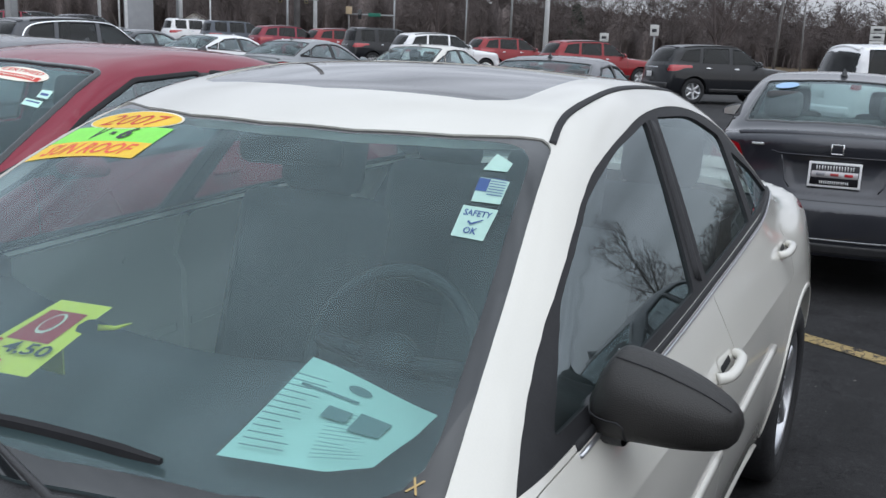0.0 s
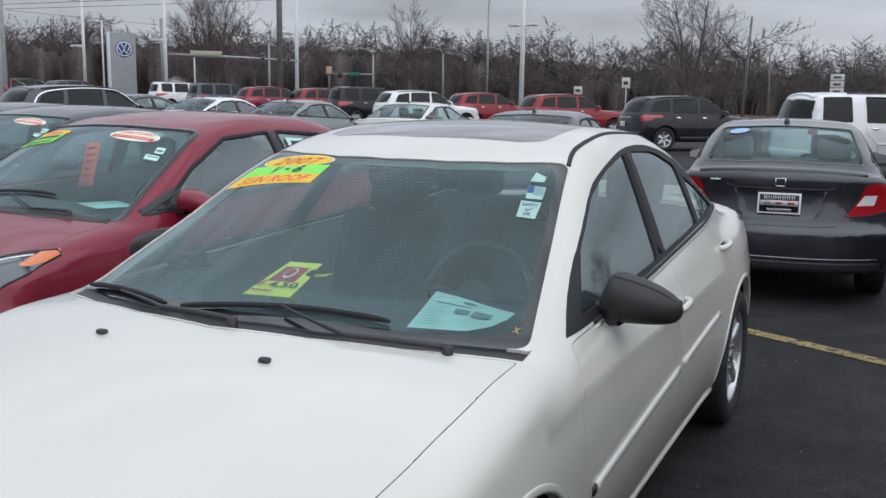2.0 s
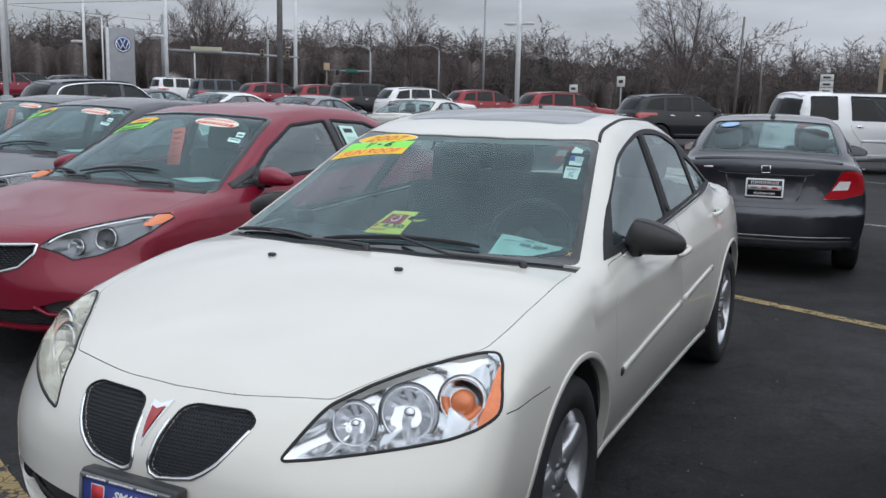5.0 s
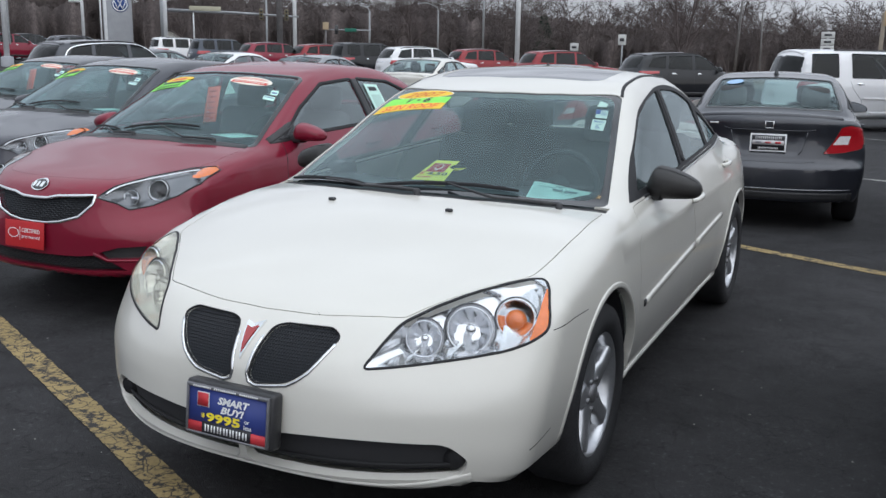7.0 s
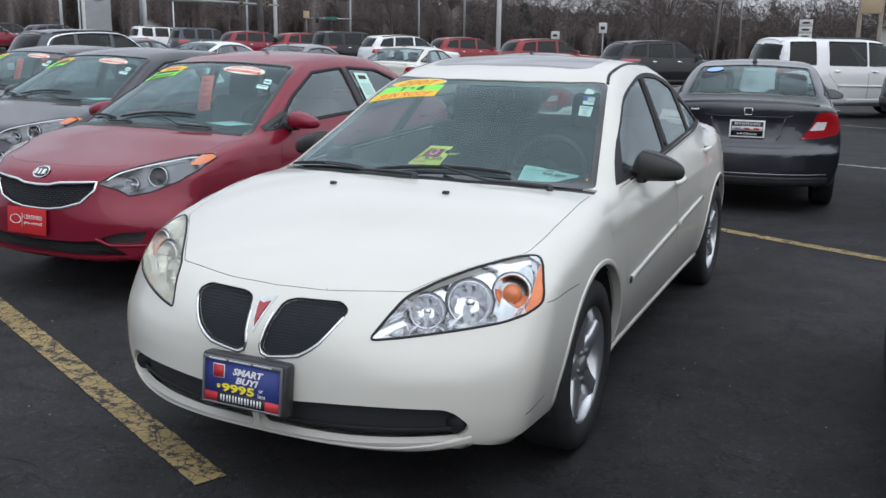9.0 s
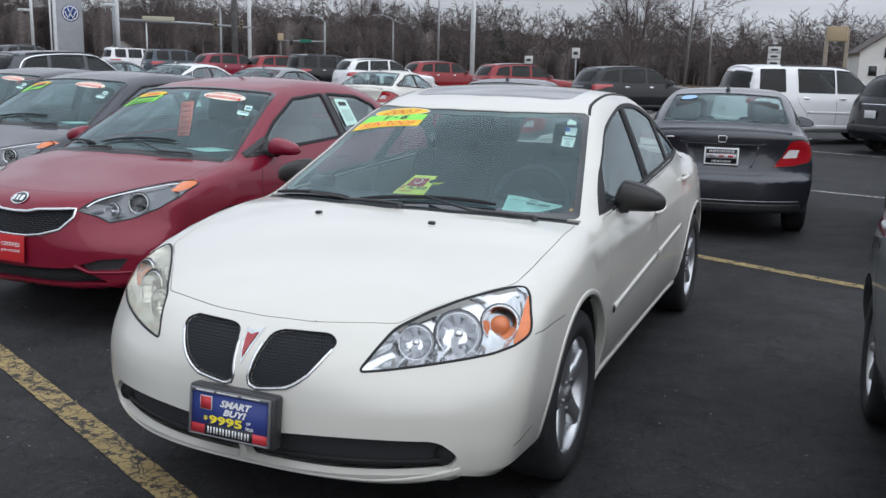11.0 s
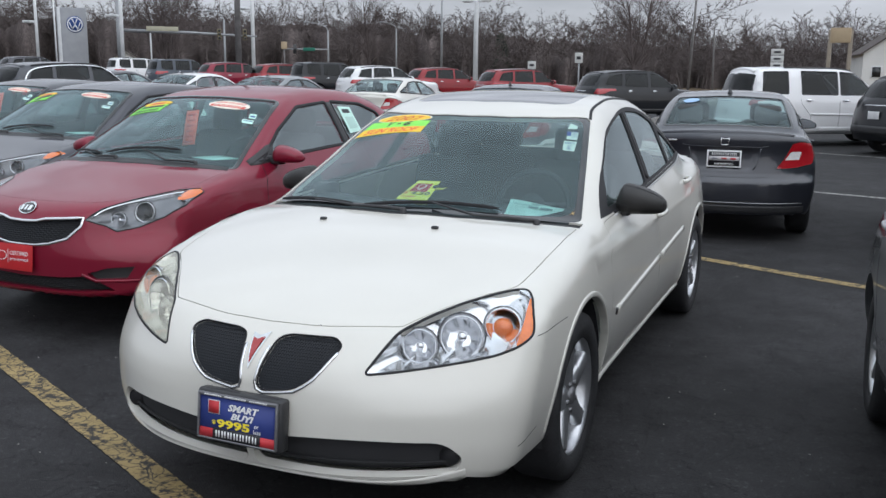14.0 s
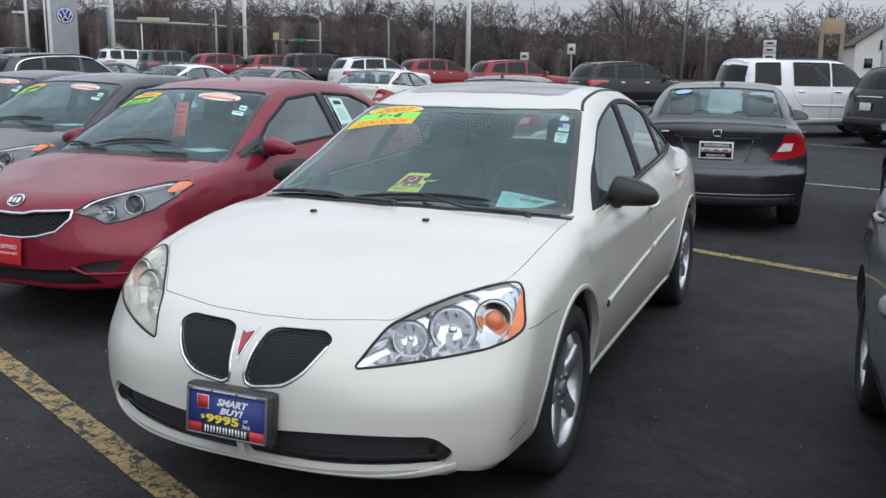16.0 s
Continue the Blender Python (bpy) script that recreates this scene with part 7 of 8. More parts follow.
def grit():
    rnd = random.Random(9)
    b = bmesh.new()
    for _ in range(220):
        x, y, r = rnd.uniform(-3.5, 2.4), rnd.uniform(-1.5, 8.0), rnd.uniform(0.002, 0.007)
        if abs(x) < 0.85 and 0 < y < 4.8:
            continue
        z = 0.5 * r
        vs = [(x + r * rnd.uniform(0.6, 1.3), y, z), (x, y + r, z), (x - r, y - 0.2 * r, z), (x, y - r * rnd.uniform(0.5, 1), z), (x, y, z + r * 0.8), (x, y, 0)]
        solid(b, vs, [(0, 1, 4), (1, 2, 4), (2, 3, 4), (3, 0, 4), (1, 0, 5), (2, 1, 5), (3, 2, 5), (0, 3, 5)])
    tagged(finish("grit", b, M["road"], False), "pale grit scattered on the asphalt", "grit", kind="stuff")


# ---- vehicles on the lot ----
white_sedan()
lot_sedan("red", pose(-2.68, 1.48, 0), "dark red compact sedan with stickers on its windscreen")
lot_sedan("graphite", pose(-5.45, 3.0, 0), "dark grey compact sedan with a red dealer plate", res=(28, 70, 70), hang=False, ink=True)
lot_sedan("charcoal", pose(-8.2, 4.5, 0), "charcoal compact sedan with a green windscreen sticker", tag=False, res=(22, 60, 56))
lot_sedan("silver", pose(2.97, -1.34, 0, 0, 0, 3.2), "silver-grey compact sedan parked close beside the white car", tag=False, res=(36, 80, 84), spoke=8, rear=True)
rear_sedan(pose(0.19, 11.2, 0, 0, 0, 186))
rear_sedan(pose(3.0, 9.5, 0, 0, 0, 185), SALOON, "black", "black sedan parked beside the charcoal sedan", False, (22, 60, 56))


def heading(x, y, yaw, s, back=0.5):
    """The pose of a vehicle whose middle stands at x, y and whose nose points yaw degrees left of straight ahead."""
    m = pose(x, y, lifted(x, y), 0, 0, 180 + yaw)
    return m @ Matrix.Translation((0, -s["L"] * back, 0))


ROW = "second row of parked sedans"
for key, x, y, yaw, lab in (("graphite", -3.1, 11.6, 6, "dark grey sedan with a black roof antenna"), ("white", -8.6, 18.0, 4, "white sedan with a roof antenna and red tail lights"), ("silver", -11.4, 17.3, 2, "silver sedan with a black roof antenna"), ("van_white", -14.9, 18.4, 0, "white sedan behind the row of dark sedans"), ("charcoal", -18.8, 19.4, 0, "charcoal sedan behind the row of dark sedans")):
    rear_sedan(heading(x, y, yaw, SALOON), SALOON, key, lab, False, (22, 60, 56), "sedan", ROW)
for s, key, x, y, yaw, lab in (
    (LONG, "van_white", 1.09, 21.6, -55, "boxy white SUV with dark rear glass"),
    (SUV, "black", -4.78, 28.9, -48, "black crossover SUV with silver wheels"),
    (SUV, "red2", -10.8, 34.8, -42, "dark red SUV behind a grey sedan"),
    (SUV, "red2", -16.7, 40.0, -38, "bright red crossover SUV with a silver pillar stripe"),
    (SUV, "van_white", -17.0, 33.9, -36, "white crossover SUV with dark glass"),
    (BOXY, "black", -21.5, 37.0, -34, "long black SUV with tinted windows"),
    (SUV, "red2", -26.2, 40.2, -30, "bright red SUV in the far row"),
    (SUV, "red", -28.4, 38.6, -30, "dark red SUV in the far row"),
    (BOXY, "navy", -34.0, 41.15, -28, "dark blue-green SUV in the far row"),
    (BOXY, "van_white", -39.7, 43.9, -26, "white and dark SUV at the row's end"),
    (SUV, "charcoal", -16.0, 15.2, -14, "dark grey crossover with bright window trim"),
    (SUV, "black", 3.98, 19.9, -50, "black crossover SUV at the lot's edge"),
    (SUV, "red", -46.0, 36.0, -20, "dark red SUV far across the lot"),
    (SUV, "graphite", -43.0, 38.6, -22, "grey SUV far across the lot"),
    (SUV, "black", -49.5, 40.5, -22, "black SUV far across the lot"),
):
    lot_suv(s, key, heading(x, y, yaw, s), lab, res=(20, 56, 50))


# ---- poles, signs and houses ----
def light_pole(x, y, h, fix_z, material="pole_white", arms=1, r=0.09, head=False, label="white steel lot light with flat lamp heads"):
    z = lifted(x, y)
    t = thing("light_pole", pose(x, y, z), label, "light pole", "lot lights")
    part("pole", tube([(0, 0, 0), (0, 0, h)], [r, r * 0.8], 12), M[material], t)
    part("base", spin([(0, r * 2.2), (0.5, r * 2.2), (0.55, r), (0.55, 0)], 14, "z"), M["concrete"], t)
    k = fix_z
    part("bracket", box((1.7 if arms > 1 else 0.9, 0.12, 0.1), (0 if arms > 1 else -0.35, 0, k), 0.02), M[material], t)
    for sx in ((-0.75, 0.75) if arms > 1 else (-0.75,)):
        hd = part("lamp_head", box((0.75, 0.5, 0.16), (sx, 0, k + 0.06), 0.04), M[material], t)
        part("lens", box((0.5, 0.36, 0.03), (sx, 0, k - 0.035), 0.01), M["lamp_white"], hd)
    if head:
        part("top_arm", tube([(0, 0, h - 0.05), (-0.3, 0, h + 0.12), (-0.55, 0, h + 0.2)], 0.05, 8), M[material], t)
        hd = part("lamp_head", box((0.85, 0.42, 0.24), (-0.8, 0, h + 0.22), 0.07), M["pole_grey"], t)
        part("lens", box((0.6, 0.3, 0.05), (-0.8, 0, h + 0.085), 0.02), M["lamp_white"], hd)


def street_lamp(x, y, h, reach, label="grey street lamp with a curved arm"):
    t = thing("street_lamp", pose(x, y, lifted(x, y)), label, "street lamp", "street lamps")
    part("pole", tube([(0, 0, 0), (0, 0, h - 0.7)], [0.1, 0.07], 10), M["pole_grey"], t)
    part("arm", tube(spline([(0, 0, h - 0.8), (reach * 0.1, 0, h - 0.45), (reach * 0.5, 0, h - 0.15), (reach, 0, h)], 4), 0.04, 8), M["pole_grey"], t)
    part("lamp_head", box((0.6, 0.26, 0.14), (reach + math.copysign(0.2, reach), 0, h), 0.05), M["pole_grey"], t)


def utility_pole(x, y, h, r=0.14, lean=0.0):
    t = thing("utility_pole", pose(x, y, lifted(x, y), 0, lean, 0), "tall weathered wooden utility pole", "utility pole", "utility poles")
    part("pole", tube([(0, 0, -0.2), (0, 0, h)], [r, r * 0.75], 10), M["pole_wood"], t)
    return t


light_pole(-24.47, 62.6, 10.5, 6.65, arms=2, r=0.19)
light_pole(-38.95, 54.65, 9.0, 5.55, r=0.15)
light_pole(-42.6, 45.2, 7.9, 4.45, r=0.13, head=True)
light_pole(-53.6, 48.3, 7.45, 4.15, r=0.12, head=True)
light_pole(-39.6, 30.5, 9.5, 9.0, r=0.14)
light_pole(3.25, 42.65, 6.6, 5.5, arms=2, r=0.16)
utility_pole(-33.9, 46.0, 14, 0.2)
utility_pole(-12.5, 86.5, 9.2, 0.13, 2.0)
utility_pole(-11.0, 92.0, 6.2, 0.09, -1.5)
street_lamp(-28.9, 66.2, 9.5, 1.6)
street_lamp(-43.6, 57.4, 5.6, -1.2)
street_lamp(-39.5, 66.2, 5.3, -1.9)
street_lamp(-41.2, 82.4, 6.2, -1.4)
light_pole(-56.0, 52.3, 6.3, 6.3, r=0.07, label="thin white steel pole with a small lamp")


def dealer_slab():
    x, y = -62.7, 60.6
    z = lifted(x, y)
    t = thing("dealer_sign", pose(x, y, z, 0, 0, 46), "tall grey dealer sign slab with a blue disc", "sign")
    part("slab", box((2.5, 0.6, 6.0), (0, 0, 3.0), 0.05), M["concrete"], t)
    part("side_panel", box((0.25, 0.66, 6.0), (-1.05, 0, 3.0), 0.03), M["pole_white"], t)
    d = part("disc", spin([(-0.36, 0.0), (-0.36, 0.70), (-0.30, 0.72)], 40, "y", None, (0.25, 0, 4.55)), flat("sign_blue", (0.02, 0.06, 0.22)), t, "blue disc with a white ring")
    part("ring", spin([(-0.365, 0.56), (-0.385, 0.58), (-0.385, 0.63), (-0.365, 0.65)], 40, "y", None, (0.25, 0, 4.55)), flat("plate_white", (0.8, 0.8, 0.8)), d)
    b = bmesh.new()
    for s in (-1, 1):
        for x, z, h, a in ((0.125, 4.80, 0.50, 24), (0.115, 4.31, 0.46, -28), (0.345, 4.44, 0.66, 22)):
            b = box((0.075, 0.02, h), (0.25 + s * x, -0.375, z), 0, b, Matrix.Rotation(radians(s * a), 4, "Y"))
    part("mark", b, flat("plate_white", (0.8, 0.8, 0.8)), d)


def post_sign():
    x, y = -46.2, 34.5
    t = thing("post_sign", pose(x, y, lifted(x, y), 0, 0, 50), "white dealer sign on two grey posts", "sign")
    for sx in (-1.0, 1.0):
        part("post", box((0.42, 0.35, 6.5), (sx, 0, 3.25), 0.04), M["pole_grey"], t)
    p = part("panel", box((2.5, 0.3, 1.0), (0, 0, 5.2), 0.04), M["pole_white"], t)
    part("name_bar", box((1.6, 0.02, 0.3), (0, -0.165, 4.95)), flat("bar_grey", (0.2, 0.2, 0.22)), p)


def traffic_arm():
    t = thing("traffic_signal", pose(-44.15, 46.65, lifted(-44.15, 46.65), 0, 0, 41), "traffic signal mast arm over the road", "traffic signal")
    part("post", tube([(0, 0, 0), (0, 0, 6.0)], 0.2, 12), M["pole_grey"], t)
    part("mast_arm", tube([(0, 0, 3.62), (5.0, 0, 3.55), (9.2, 0, 3.4)], [0.12, 0.09, 0.06], 8), M["pole_grey"], t)
    part("street_board", box((2.1, 0.05, 0.30), (2.8, -0.1, 3.78), 0.01), flat("board_tan", (0.42, 0.40, 0.30)), t)
    part("stay", tube([(2.0, 0, 3.55), (2.0, 0, 0.3)], 0.05, 8), M["pole_white"], t)
    for x in (6.6, 8.35):
        h = part("signal_head", box((0.26, 0.28, 0.75), (x, -0.05, 3.5), 0.04), flat("signal_dull", (0.16, 0.13, 0.07)), t)
        for k in range(3):
            part("lens", spin([(-0.2, 0.0), (-0.2, 0.08), (-0.17, 0.09)], 12, "y", None, (x, -0.05, 3.26 + 0.24 * k)), M["frit"], h)


def arm_with_board():
    t = thing("street_name_sign", pose(-39.5, 66.0, lifted(-39.5, 66.0), 0, 0, 30), "green street name board on a signal arm", "sign")
    part("arm", tube([(0.2, 0, 3.0), (-3.6, 0, 3.0)], 0.06, 8), M["pole_grey"], t)
    part("board", box((1.0, 0.04, 0.28), (-1.5, -0.08, 3.0), 0.01), flat("board_green", (0.01, 0.13, 0.09)), t)
    part("signal_head", box((0.28, 0.24, 0.75), (-2.7, -0.05, 3.0), 0.03), M["frit"], t)
    part("post", tube([(-3.6, 0, 0), (-3.6, 0, 3.6)], 0.07, 8), M["pole_wood"], t)
    part("back_board", box((0.5, 0.05, 0.6), (-3.6, -0.1, 3.3), 0.02), M["tan_board"], t)


def road_sign(x, y, z0, z1, w, label, rows=2):
    t = thing("road_sign", pose(x, y, lifted(x, y)), label, "sign", "road signs")
    g = lifted(x, y)
    part("post", tube([(0, 0, 0), (0, 0, z1 - g)], 0.04, 8), M["pole_grey"], t)
    n = rows
    for k in range(n):
        h = (z1 - z0) / n
        p = part("board", box((w, 0.03, h * 0.9), (0, -0.05, z0 - g + h * (k + 0.5)), 0.006), flat("board_white", (0.62, 0.62, 0.60)), t)
        part("print_bar", box((w * 0.55, 0.01, h * 0.28), (0, -0.072, z0 - g + h * (k + 0.5))), flat("board_ink", (0.05, 0.05, 0.055)), p)


def billboard():
    t = thing("billboard", pose(0.5, 77.7, 0.1), "tan wooden sign board on two posts", "sign")
    for sx in (-0.75, 0.75):
        part("post", box((0.30, 0.3, 5.4), (sx, 0, 2.7), 0.03), M["tan_post"], t)
    part("board", box((1.5, 0.34, 1.15), (0, -0.05, 4.95), 0.03), M["tan_board"], t)


def house(x, y, yaw, w, d, eave, ridge, label):
    t = thing("house", pose(x, y, lifted(x, y), 0, 0, yaw), label, "house", "houses")
    b = bmesh.new()
    solid(b, [(-w / 2, -d / 2, 0), (w / 2, -d / 2, 0), (w / 2, -d / 2, eave), (0, -d / 2, ridge), (-w / 2, -d / 2, eave), (-w / 2, d / 2, 0), (w / 2, d / 2, 0), (w / 2, d / 2, eave), (0, d / 2, ridge), (-w / 2, d / 2, eave)],
          [(0, 1, 2, 3, 4), (6, 5, 9, 8, 7), (1, 6, 7, 2), (5, 0, 4, 9)])
    part("wall", b, M["siding"], t, smooth=False)
    for s in (-1, 1):
        r = bmesh.new()
        o = 0.35
        k = (ridge - eave) / (w / 2)
        a = [(s * (w / 2 + o), -d / 2 - o, eave - o * k), (0, -d / 2 - o, ridge), (0, d / 2 + o, ridge), (s * (w / 2 + o), d / 2 + o, eave - o * k)]
        solid(r, [(*p[:2], p[2] + h) for h in (0.02, 0.18) for p in a], [(4, 5, 6, 7), (0, 3, 2, 1), (0, 1, 5, 4), (1, 2, 6, 5), (2, 3, 7, 6), (3, 0, 4, 7)])
        bmesh.ops.recalc_face_normals(r, faces=r.faces)
        part("roof", r, M["shingle"], t, smooth=False)
    for wx, wz in ((-w * 0.25, eave * 0.55), (w * 0.25, eave * 0.55), (0, eave * 0.98)):
        f = part("window", box((1.0, 0.1, 1.2), (wx, -d / 2 - 0.02, wz), 0.02), M["pole_white"], t)
        part("pane", box((0.8, 0.04, 1.0), (wx, -d / 2 - 0.07, wz)), M["window_dark"], f)


dealer_slab()
post_sign()
traffic_arm()
arm_with_board()
road_sign(-10.4, 41.0, 2.22, 2.75, 0.38, "white road sign on a steel post", 1)
road_sign(-1.9, 47.5, 2.1, 3.1, 0.62, "stack of white route signs on a post", 3)
road_sign(-15.7, 49.8, 2.0, 2.5, 0.5, "small pale sign beyond the cars", 1)
billboard()
house(4.5, 108.0, 7, 5.4, 10.0, 4.3, 6.2, "cream sided house with a dark gabled roof")
house(-79.6, 85.5, 40, 4.0, 5.0, 1.5, 2.7, "white house among bare trees")


def power_line(a, b, sag):
    pts = []
    for k in range(25):
        u = k / 24
        p = Vector(a).lerp(Vector(b), u)
        pts.append((p.x, p.y, p.z - sag * 4 * u * (1 - u)))
    tagged(finish("power_line", tube(pts, 0.018, 4), M["rubber"]), "thin dark overhead power line between poles", "cable", "overhead lines")


power_line((-62.0, 18.3, 5.0), (-29.1, 52.4, 8.9), 0.3)
power_line((-80.0, 42.0, 9.9), (-54.0, 70.5, 7.5), 0.1)
power_line((-62.0, 32.0, 6.3), (-40.0, 56.4, 8.9), 0.1)


# ---- trees ----
def branch_mesh(segs, sides):
    """Tapered bars for a list of (start, end, radius, radius)."""
    V, F = [], []
    for a, b, r0, r1 in segs:
        d = (b - a)
        if d.length < 1e-6:
            continue
        d = d.normalized()
        s = d.orthogonal().normalized()
        u = d.cross(s)
        n = sides if r0 < 0.06 else sides + 2
        o = len(V)
        for p, r in ((a, r0), (b, r1)):
            for k in range(n):
                c = math.tau * k / n
                V.append((p + (s * math.cos(c) + u * math.sin(c)) * r)[:])
        for k in range(n):
            F.append((o + k, o + (k + 1) % n, o + n + (k + 1) % n, o + n + k))
    return V, F


WOODS = 500


def grow(rnd, out, p, d, length, r, lev, c):
    """A limb in pieces that bend upward, thinning to its tip, with side limbs all along it."""
    n = c["pieces"][lev]
    for i in range(n):
        u = i / n
        d = (d + Vector((rnd.uniform(-1, 1), rnd.uniform(-1, 1), rnd.uniform(-0.7, 0.7))) * c["wander"] + Vector((0, 0, c["rise"]))).normalized()
        q = p + d * (length / n)
        r0, r1 = r * (1 - 0.8 * u), r * (1 - 0.8 * (i + 1) / n)
        out[lev].append((p, q, r0, r1))
        if lev + 1 < len(c["pieces"]) and (i + 1) / n > c["bare"][lev]:
            for _ in range(c["kids"][lev]):
                side = d.orthogonal().normalized()
                side.rotate(Matrix.Rotation(rnd.uniform(0, math.tau), 3, d))
                a = radians(rnd.uniform(*c["angle"]))
                k = c["reach"][lev] * rnd.uniform(0.7, 1.2) * (1 - c["taper"] * u)
                grow(rnd, out, q, (d * math.cos(a) + side * math.sin(a)).normalized(), length * k, max(r0 * 0.5, 0.006), lev + 1, c)
        p = q


def skeleton(seed, h, c, stems=1, splay=0.25):
    """The limbs of a leafless tree of height h by order, trunk first."""
    rnd, out = random.Random(seed), [[] for _ in c["pieces"]]
    for k in range(stems):
        a = math.tau * (k + rnd.uniform(0, 0.5)) / stems
        w = 0.0 if stems == 1 else splay
        grow(rnd, out, Vector((0, 0, -0.1)), Vector((w * math.cos(a), w * math.sin(a), 1)).normalized(), h * 0.85, h * 0.014 / stems ** 0.3, 0, c)
    top = max(q.z for level in out for _, q, _, _ in level)
    return [[(a * (h / top), b * (h / top), r0, r1) for a, b, r0, r1 in level] for level in out]


def twig_mesh(V, F, fine, low):
    """Adds three-sided twigs that run to a point."""
    for a, b, r in fine:
        r = max(r, low)
        d = (b - a).normalized()
        s = d.orthogonal().normalized()
        u = d.cross(s)
        o = len(V)
        for k in range(3):
            c = math.tau * k / 3
            V.append((a + (s * math.cos(c) + u * math.sin(c)) * r)[:])
        V.append((b + d * 0.01)[:])
        for k in range(3):
            F.append((o + k, o + (k + 1) % 3, o + 3))
    return V, F


VASE = dict(pieces=(12, 8, 6, 4), kids=(2, 2, 1), bare=(0.16, 0.2, 0.2), angle=(22, 48), reach=(0.62, 0.50, 0.50), taper=0.55, wander=0.09, rise=0.07)
BROAD = dict(pieces=(12, 9, 6, 4), kids=(2, 2, 1), bare=(0.2, 0.2, 0.2), angle=(30, 62), reach=(0.60, 0.46, 0.48), taper=0.5, wander=0.11, rise=0.05)
FAR = dict(pieces=(6, 4, 3, 1), kids=(2, 2, 3), bare=(0.25, 0.2, 0.0), angle=(28, 66), reach=(0.54, 0.50, 0.42), taper=0.28, wander=0.12, rise=0.02)


def bare_tree(x, y, h, seed, c, stems=1, splay=0.25, label="tall leafless tree with fine bare branches"):
    limbs = skeleton(seed, h, c, stems, splay)
    t = thing("tree", pose(x, y, lifted(x, y)), label, "tree", "bare trees")
    for nm, ss, sides in (("trunk", limbs[0] + limbs[1], 5), ("crown", limbs[2] + limbs[3], 3)):
        V, F = branch_mesh([(a, b, max(r0, 0.008), max(r1, 0.006)) for a, b, r0, r1 in ss], sides)
        me = bpy.data.meshes.new(nm)
        me.from_pydata(V, [], F)
        me.materials.append(M["near_bark"])
        new(nm, me).parent = t


bare_tree(-53.6, 62.3, 12.0, 3, VASE, 3, 0.34, "many-stemmed leafless tree with a fan of bare branches")
bare_tree(-43.6, 81.2, 11.0, 8, VASE)
bare_tree(-14.2, 71.0, 12.5, 21, BROAD, 2, 0.14, "broad leafless tree with a rounded bare crown")
bare_tree(17.0, 44.0, 10.0, 5, BROAD)


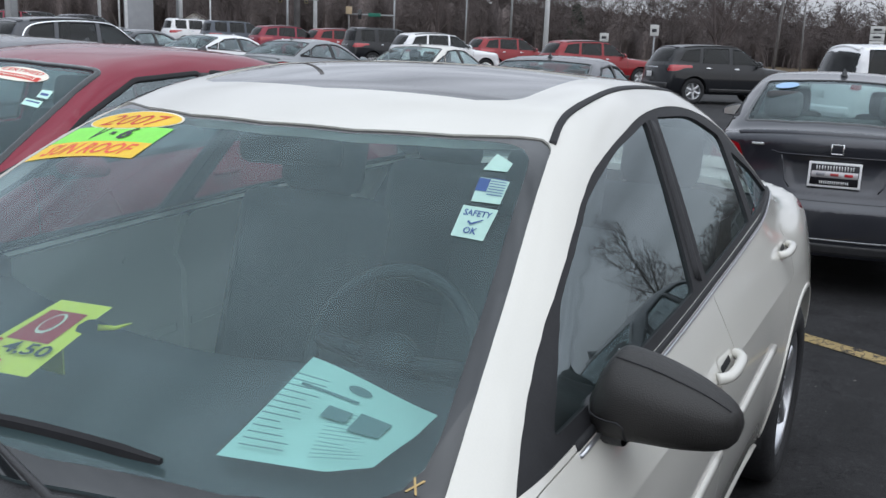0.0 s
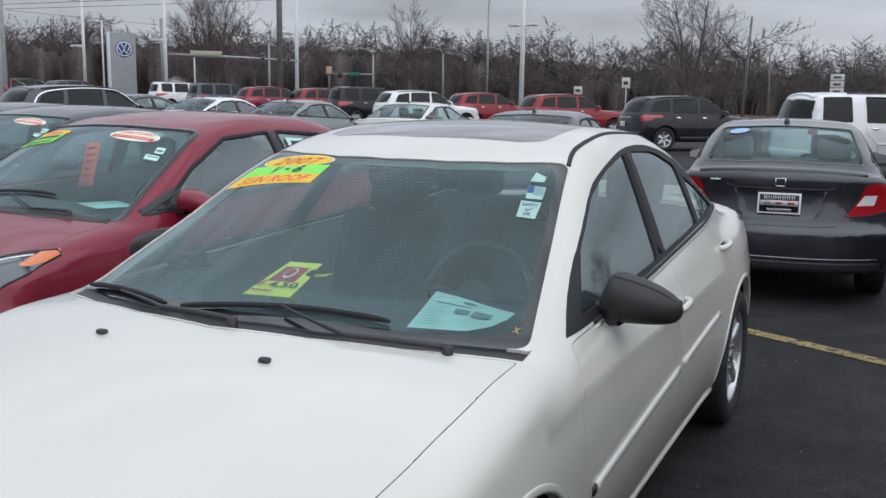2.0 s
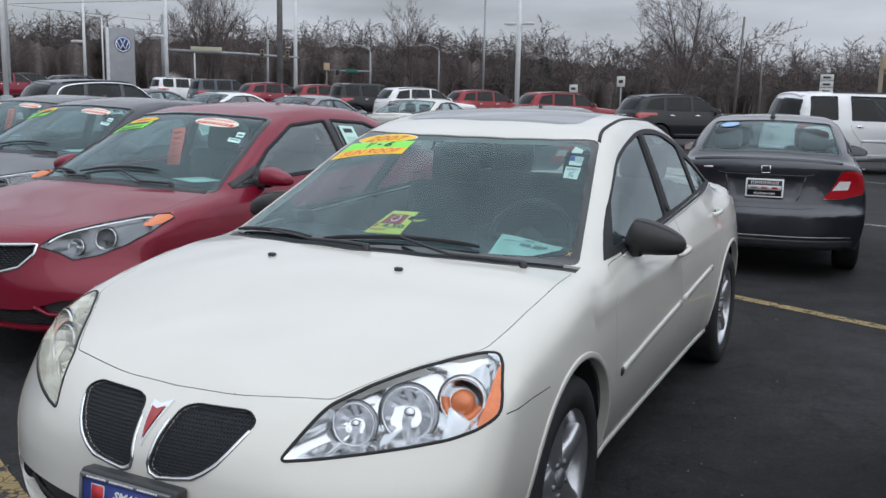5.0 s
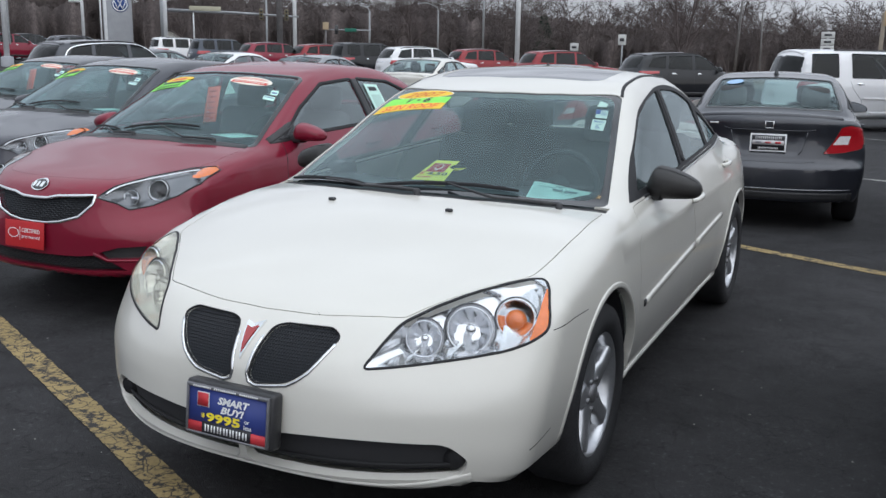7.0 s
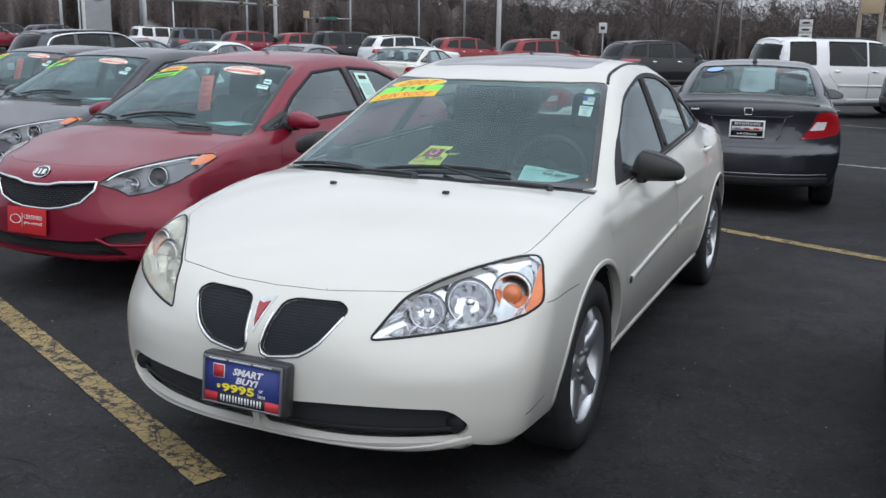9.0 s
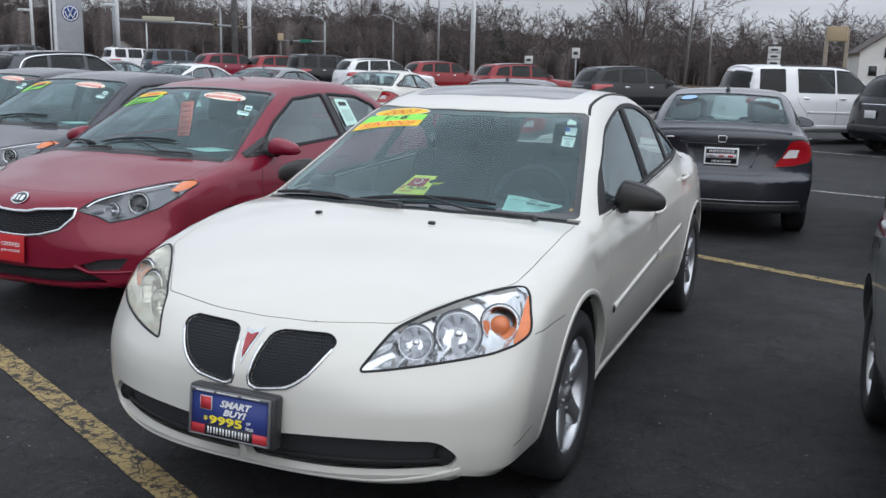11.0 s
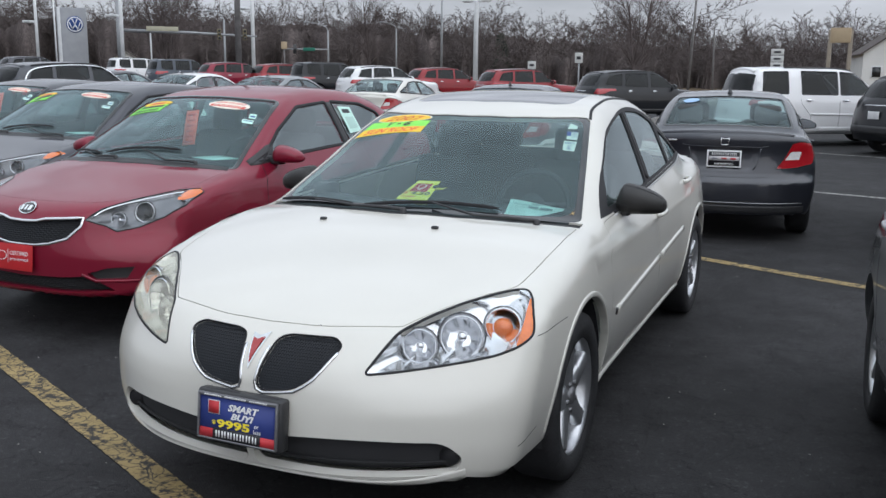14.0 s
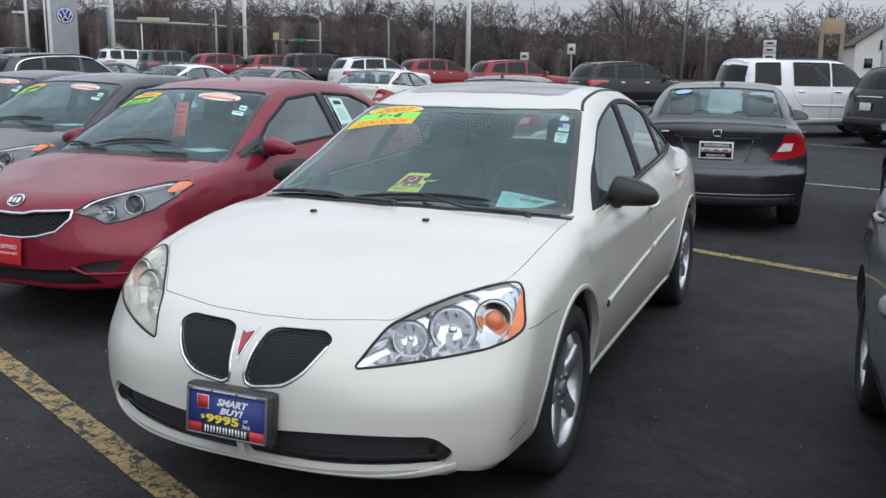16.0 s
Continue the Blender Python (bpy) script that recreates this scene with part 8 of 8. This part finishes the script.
def woods():
    rnd = random.Random(12)
    kinds = []
    for k in range(7):
        limbs = skeleton(100 + k, 10.0, FAR)
        V, F = branch_mesh([(a, b, max(r0, 0.022), max(r1, 0.018)) for a, b, r0, r1 in limbs[0] + limbs[1] + limbs[2]], 3)
        V, F = twig_mesh(V, F, [(a, b, r) for a, b, r, _ in limbs[3]], 0.021)
        kinds.append((np.array(V), np.array([(tuple(f) + (f[-1],))[:4] if len(f) == 3 else tuple(f) for f in F]), [len(f) for f in F]))
    VV, FF, o = [], [], 0
    for i in range(WOODS):
        near = i % 3 == 0
        a = radians(rnd.uniform(-66, 42) if i % 6 else rnd.uniform(-30, 14))
        d = rnd.uniform(112, 130) if near else rnd.uniform(130, 178)
        x, y = 1.7 + d * math.sin(a), -2.3 + d * math.cos(a)
        V, F, N = kinds[rnd.randrange(7)]
        side = max(0.0, min(1.0, (math.degrees(a) + 12) / 20))
        h = rnd.uniform(0.80, 1.22) * (1 - 0.10 * side) * d / 145 * (0.8 if near else 1.0)
        if rnd.random() < 0.12:
            h *= 1.18
        q = rnd.uniform(0, 6.28)
        c, s = math.cos(q), math.sin(q)
        P = V @ np.array([[c, s, 0], [-s, c, 0], [0, 0, 1]]) * np.array([h * 1.3, h * 1.3, h])
        VV.append(P + [x, y, lifted(max(x, -70), y)])
        FF += [tuple(int(k) + o for k in f[:n]) for f, n in zip(F, N)]
        o += len(V)
    me = bpy.data.meshes.new("woods")
    me.from_pydata(np.concatenate(VV).tolist(), [], FF)
    me.materials.append(M["bark"])
    tagged(new("woods", me), "far belt of leafless grey-brown trees", "woods", kind="stuff")
    for dist, tall in ((172, 6.6), (127, 3.6)):
        undergrowth(rnd, dist, tall)


def undergrowth(rnd, dist, tall):
    b = bmesh.new()
    rows = []
    for i in range(900):
        a = radians(-75 + 121 * i / 899)
        d = dist + 4 * math.sin(i * 0.4)
        x, y = 1.7 + d * math.sin(a), -2.3 + d * math.cos(a)
        top = tall + 1.3 * noise.noise((i * 0.05, dist, 0)) + 1.2 * noise.noise((i * 0.31, 7, dist)) + 0.25 * rnd.uniform(-1, 1)
        top += 2.6 * min(1.0, max(0.0, (-12 - math.degrees(a)) / 20))
        g = lifted(max(x, -70), y)
        rows.append([b.verts.new((x, y, g - 1)), b.verts.new((x, y, g + top * 0.6)), b.verts.new((x + 2 * math.sin(a), y + 2 * math.cos(a), g + top))])
    for r0, r1 in zip(rows, rows[1:]):
        for k in range(2):
            b.faces.new((r0[k], r1[k], r1[k + 1], r0[k + 1]))
    tagged(finish("backdrop", b, M["far_wood"]), "dense brown undergrowth of the far woods", "woods", kind="structure")


def conifer(x, y, h):
    rnd = random.Random(2)
    t = thing("conifer", pose(x, y, lifted(x, y)), "dark green conifer among bare trees", "tree")
    part("trunk", tube([(0, 0, 0), (0, 0, h)], [0.16, 0.03], 8), M["bark"], t)
    b = bmesh.new()
    for i in range(700):
        k = rnd.random() ** 0.8
        z = h * (0.08 + 0.92 * k)
        r = (1 - k) * h * 0.26 * rnd.uniform(0.5, 1.1) + 0.1
        a = rnd.uniform(0, math.tau)
        c = Vector((r * math.cos(a), r * math.sin(a), z))
        o = Vector((math.cos(a), math.sin(a), -0.35)).normalized()
        s = Vector((-math.sin(a), math.cos(a), 0)) * rnd.uniform(0.12, 0.25)
        l = o * rnd.uniform(0.35, 0.7)
        solid(b, [c - s - l * 0.4, c + s - l * 0.4, c + l, c + Vector((0, 0, 0.16))], [(0, 1, 3), (1, 2, 3), (2, 0, 3), (0, 2, 1)])
    part("crown", b, M["needle"], t, smooth=False)


woods()
conifer(-41.3, 113.2, 6.4)
cracks()
grit()
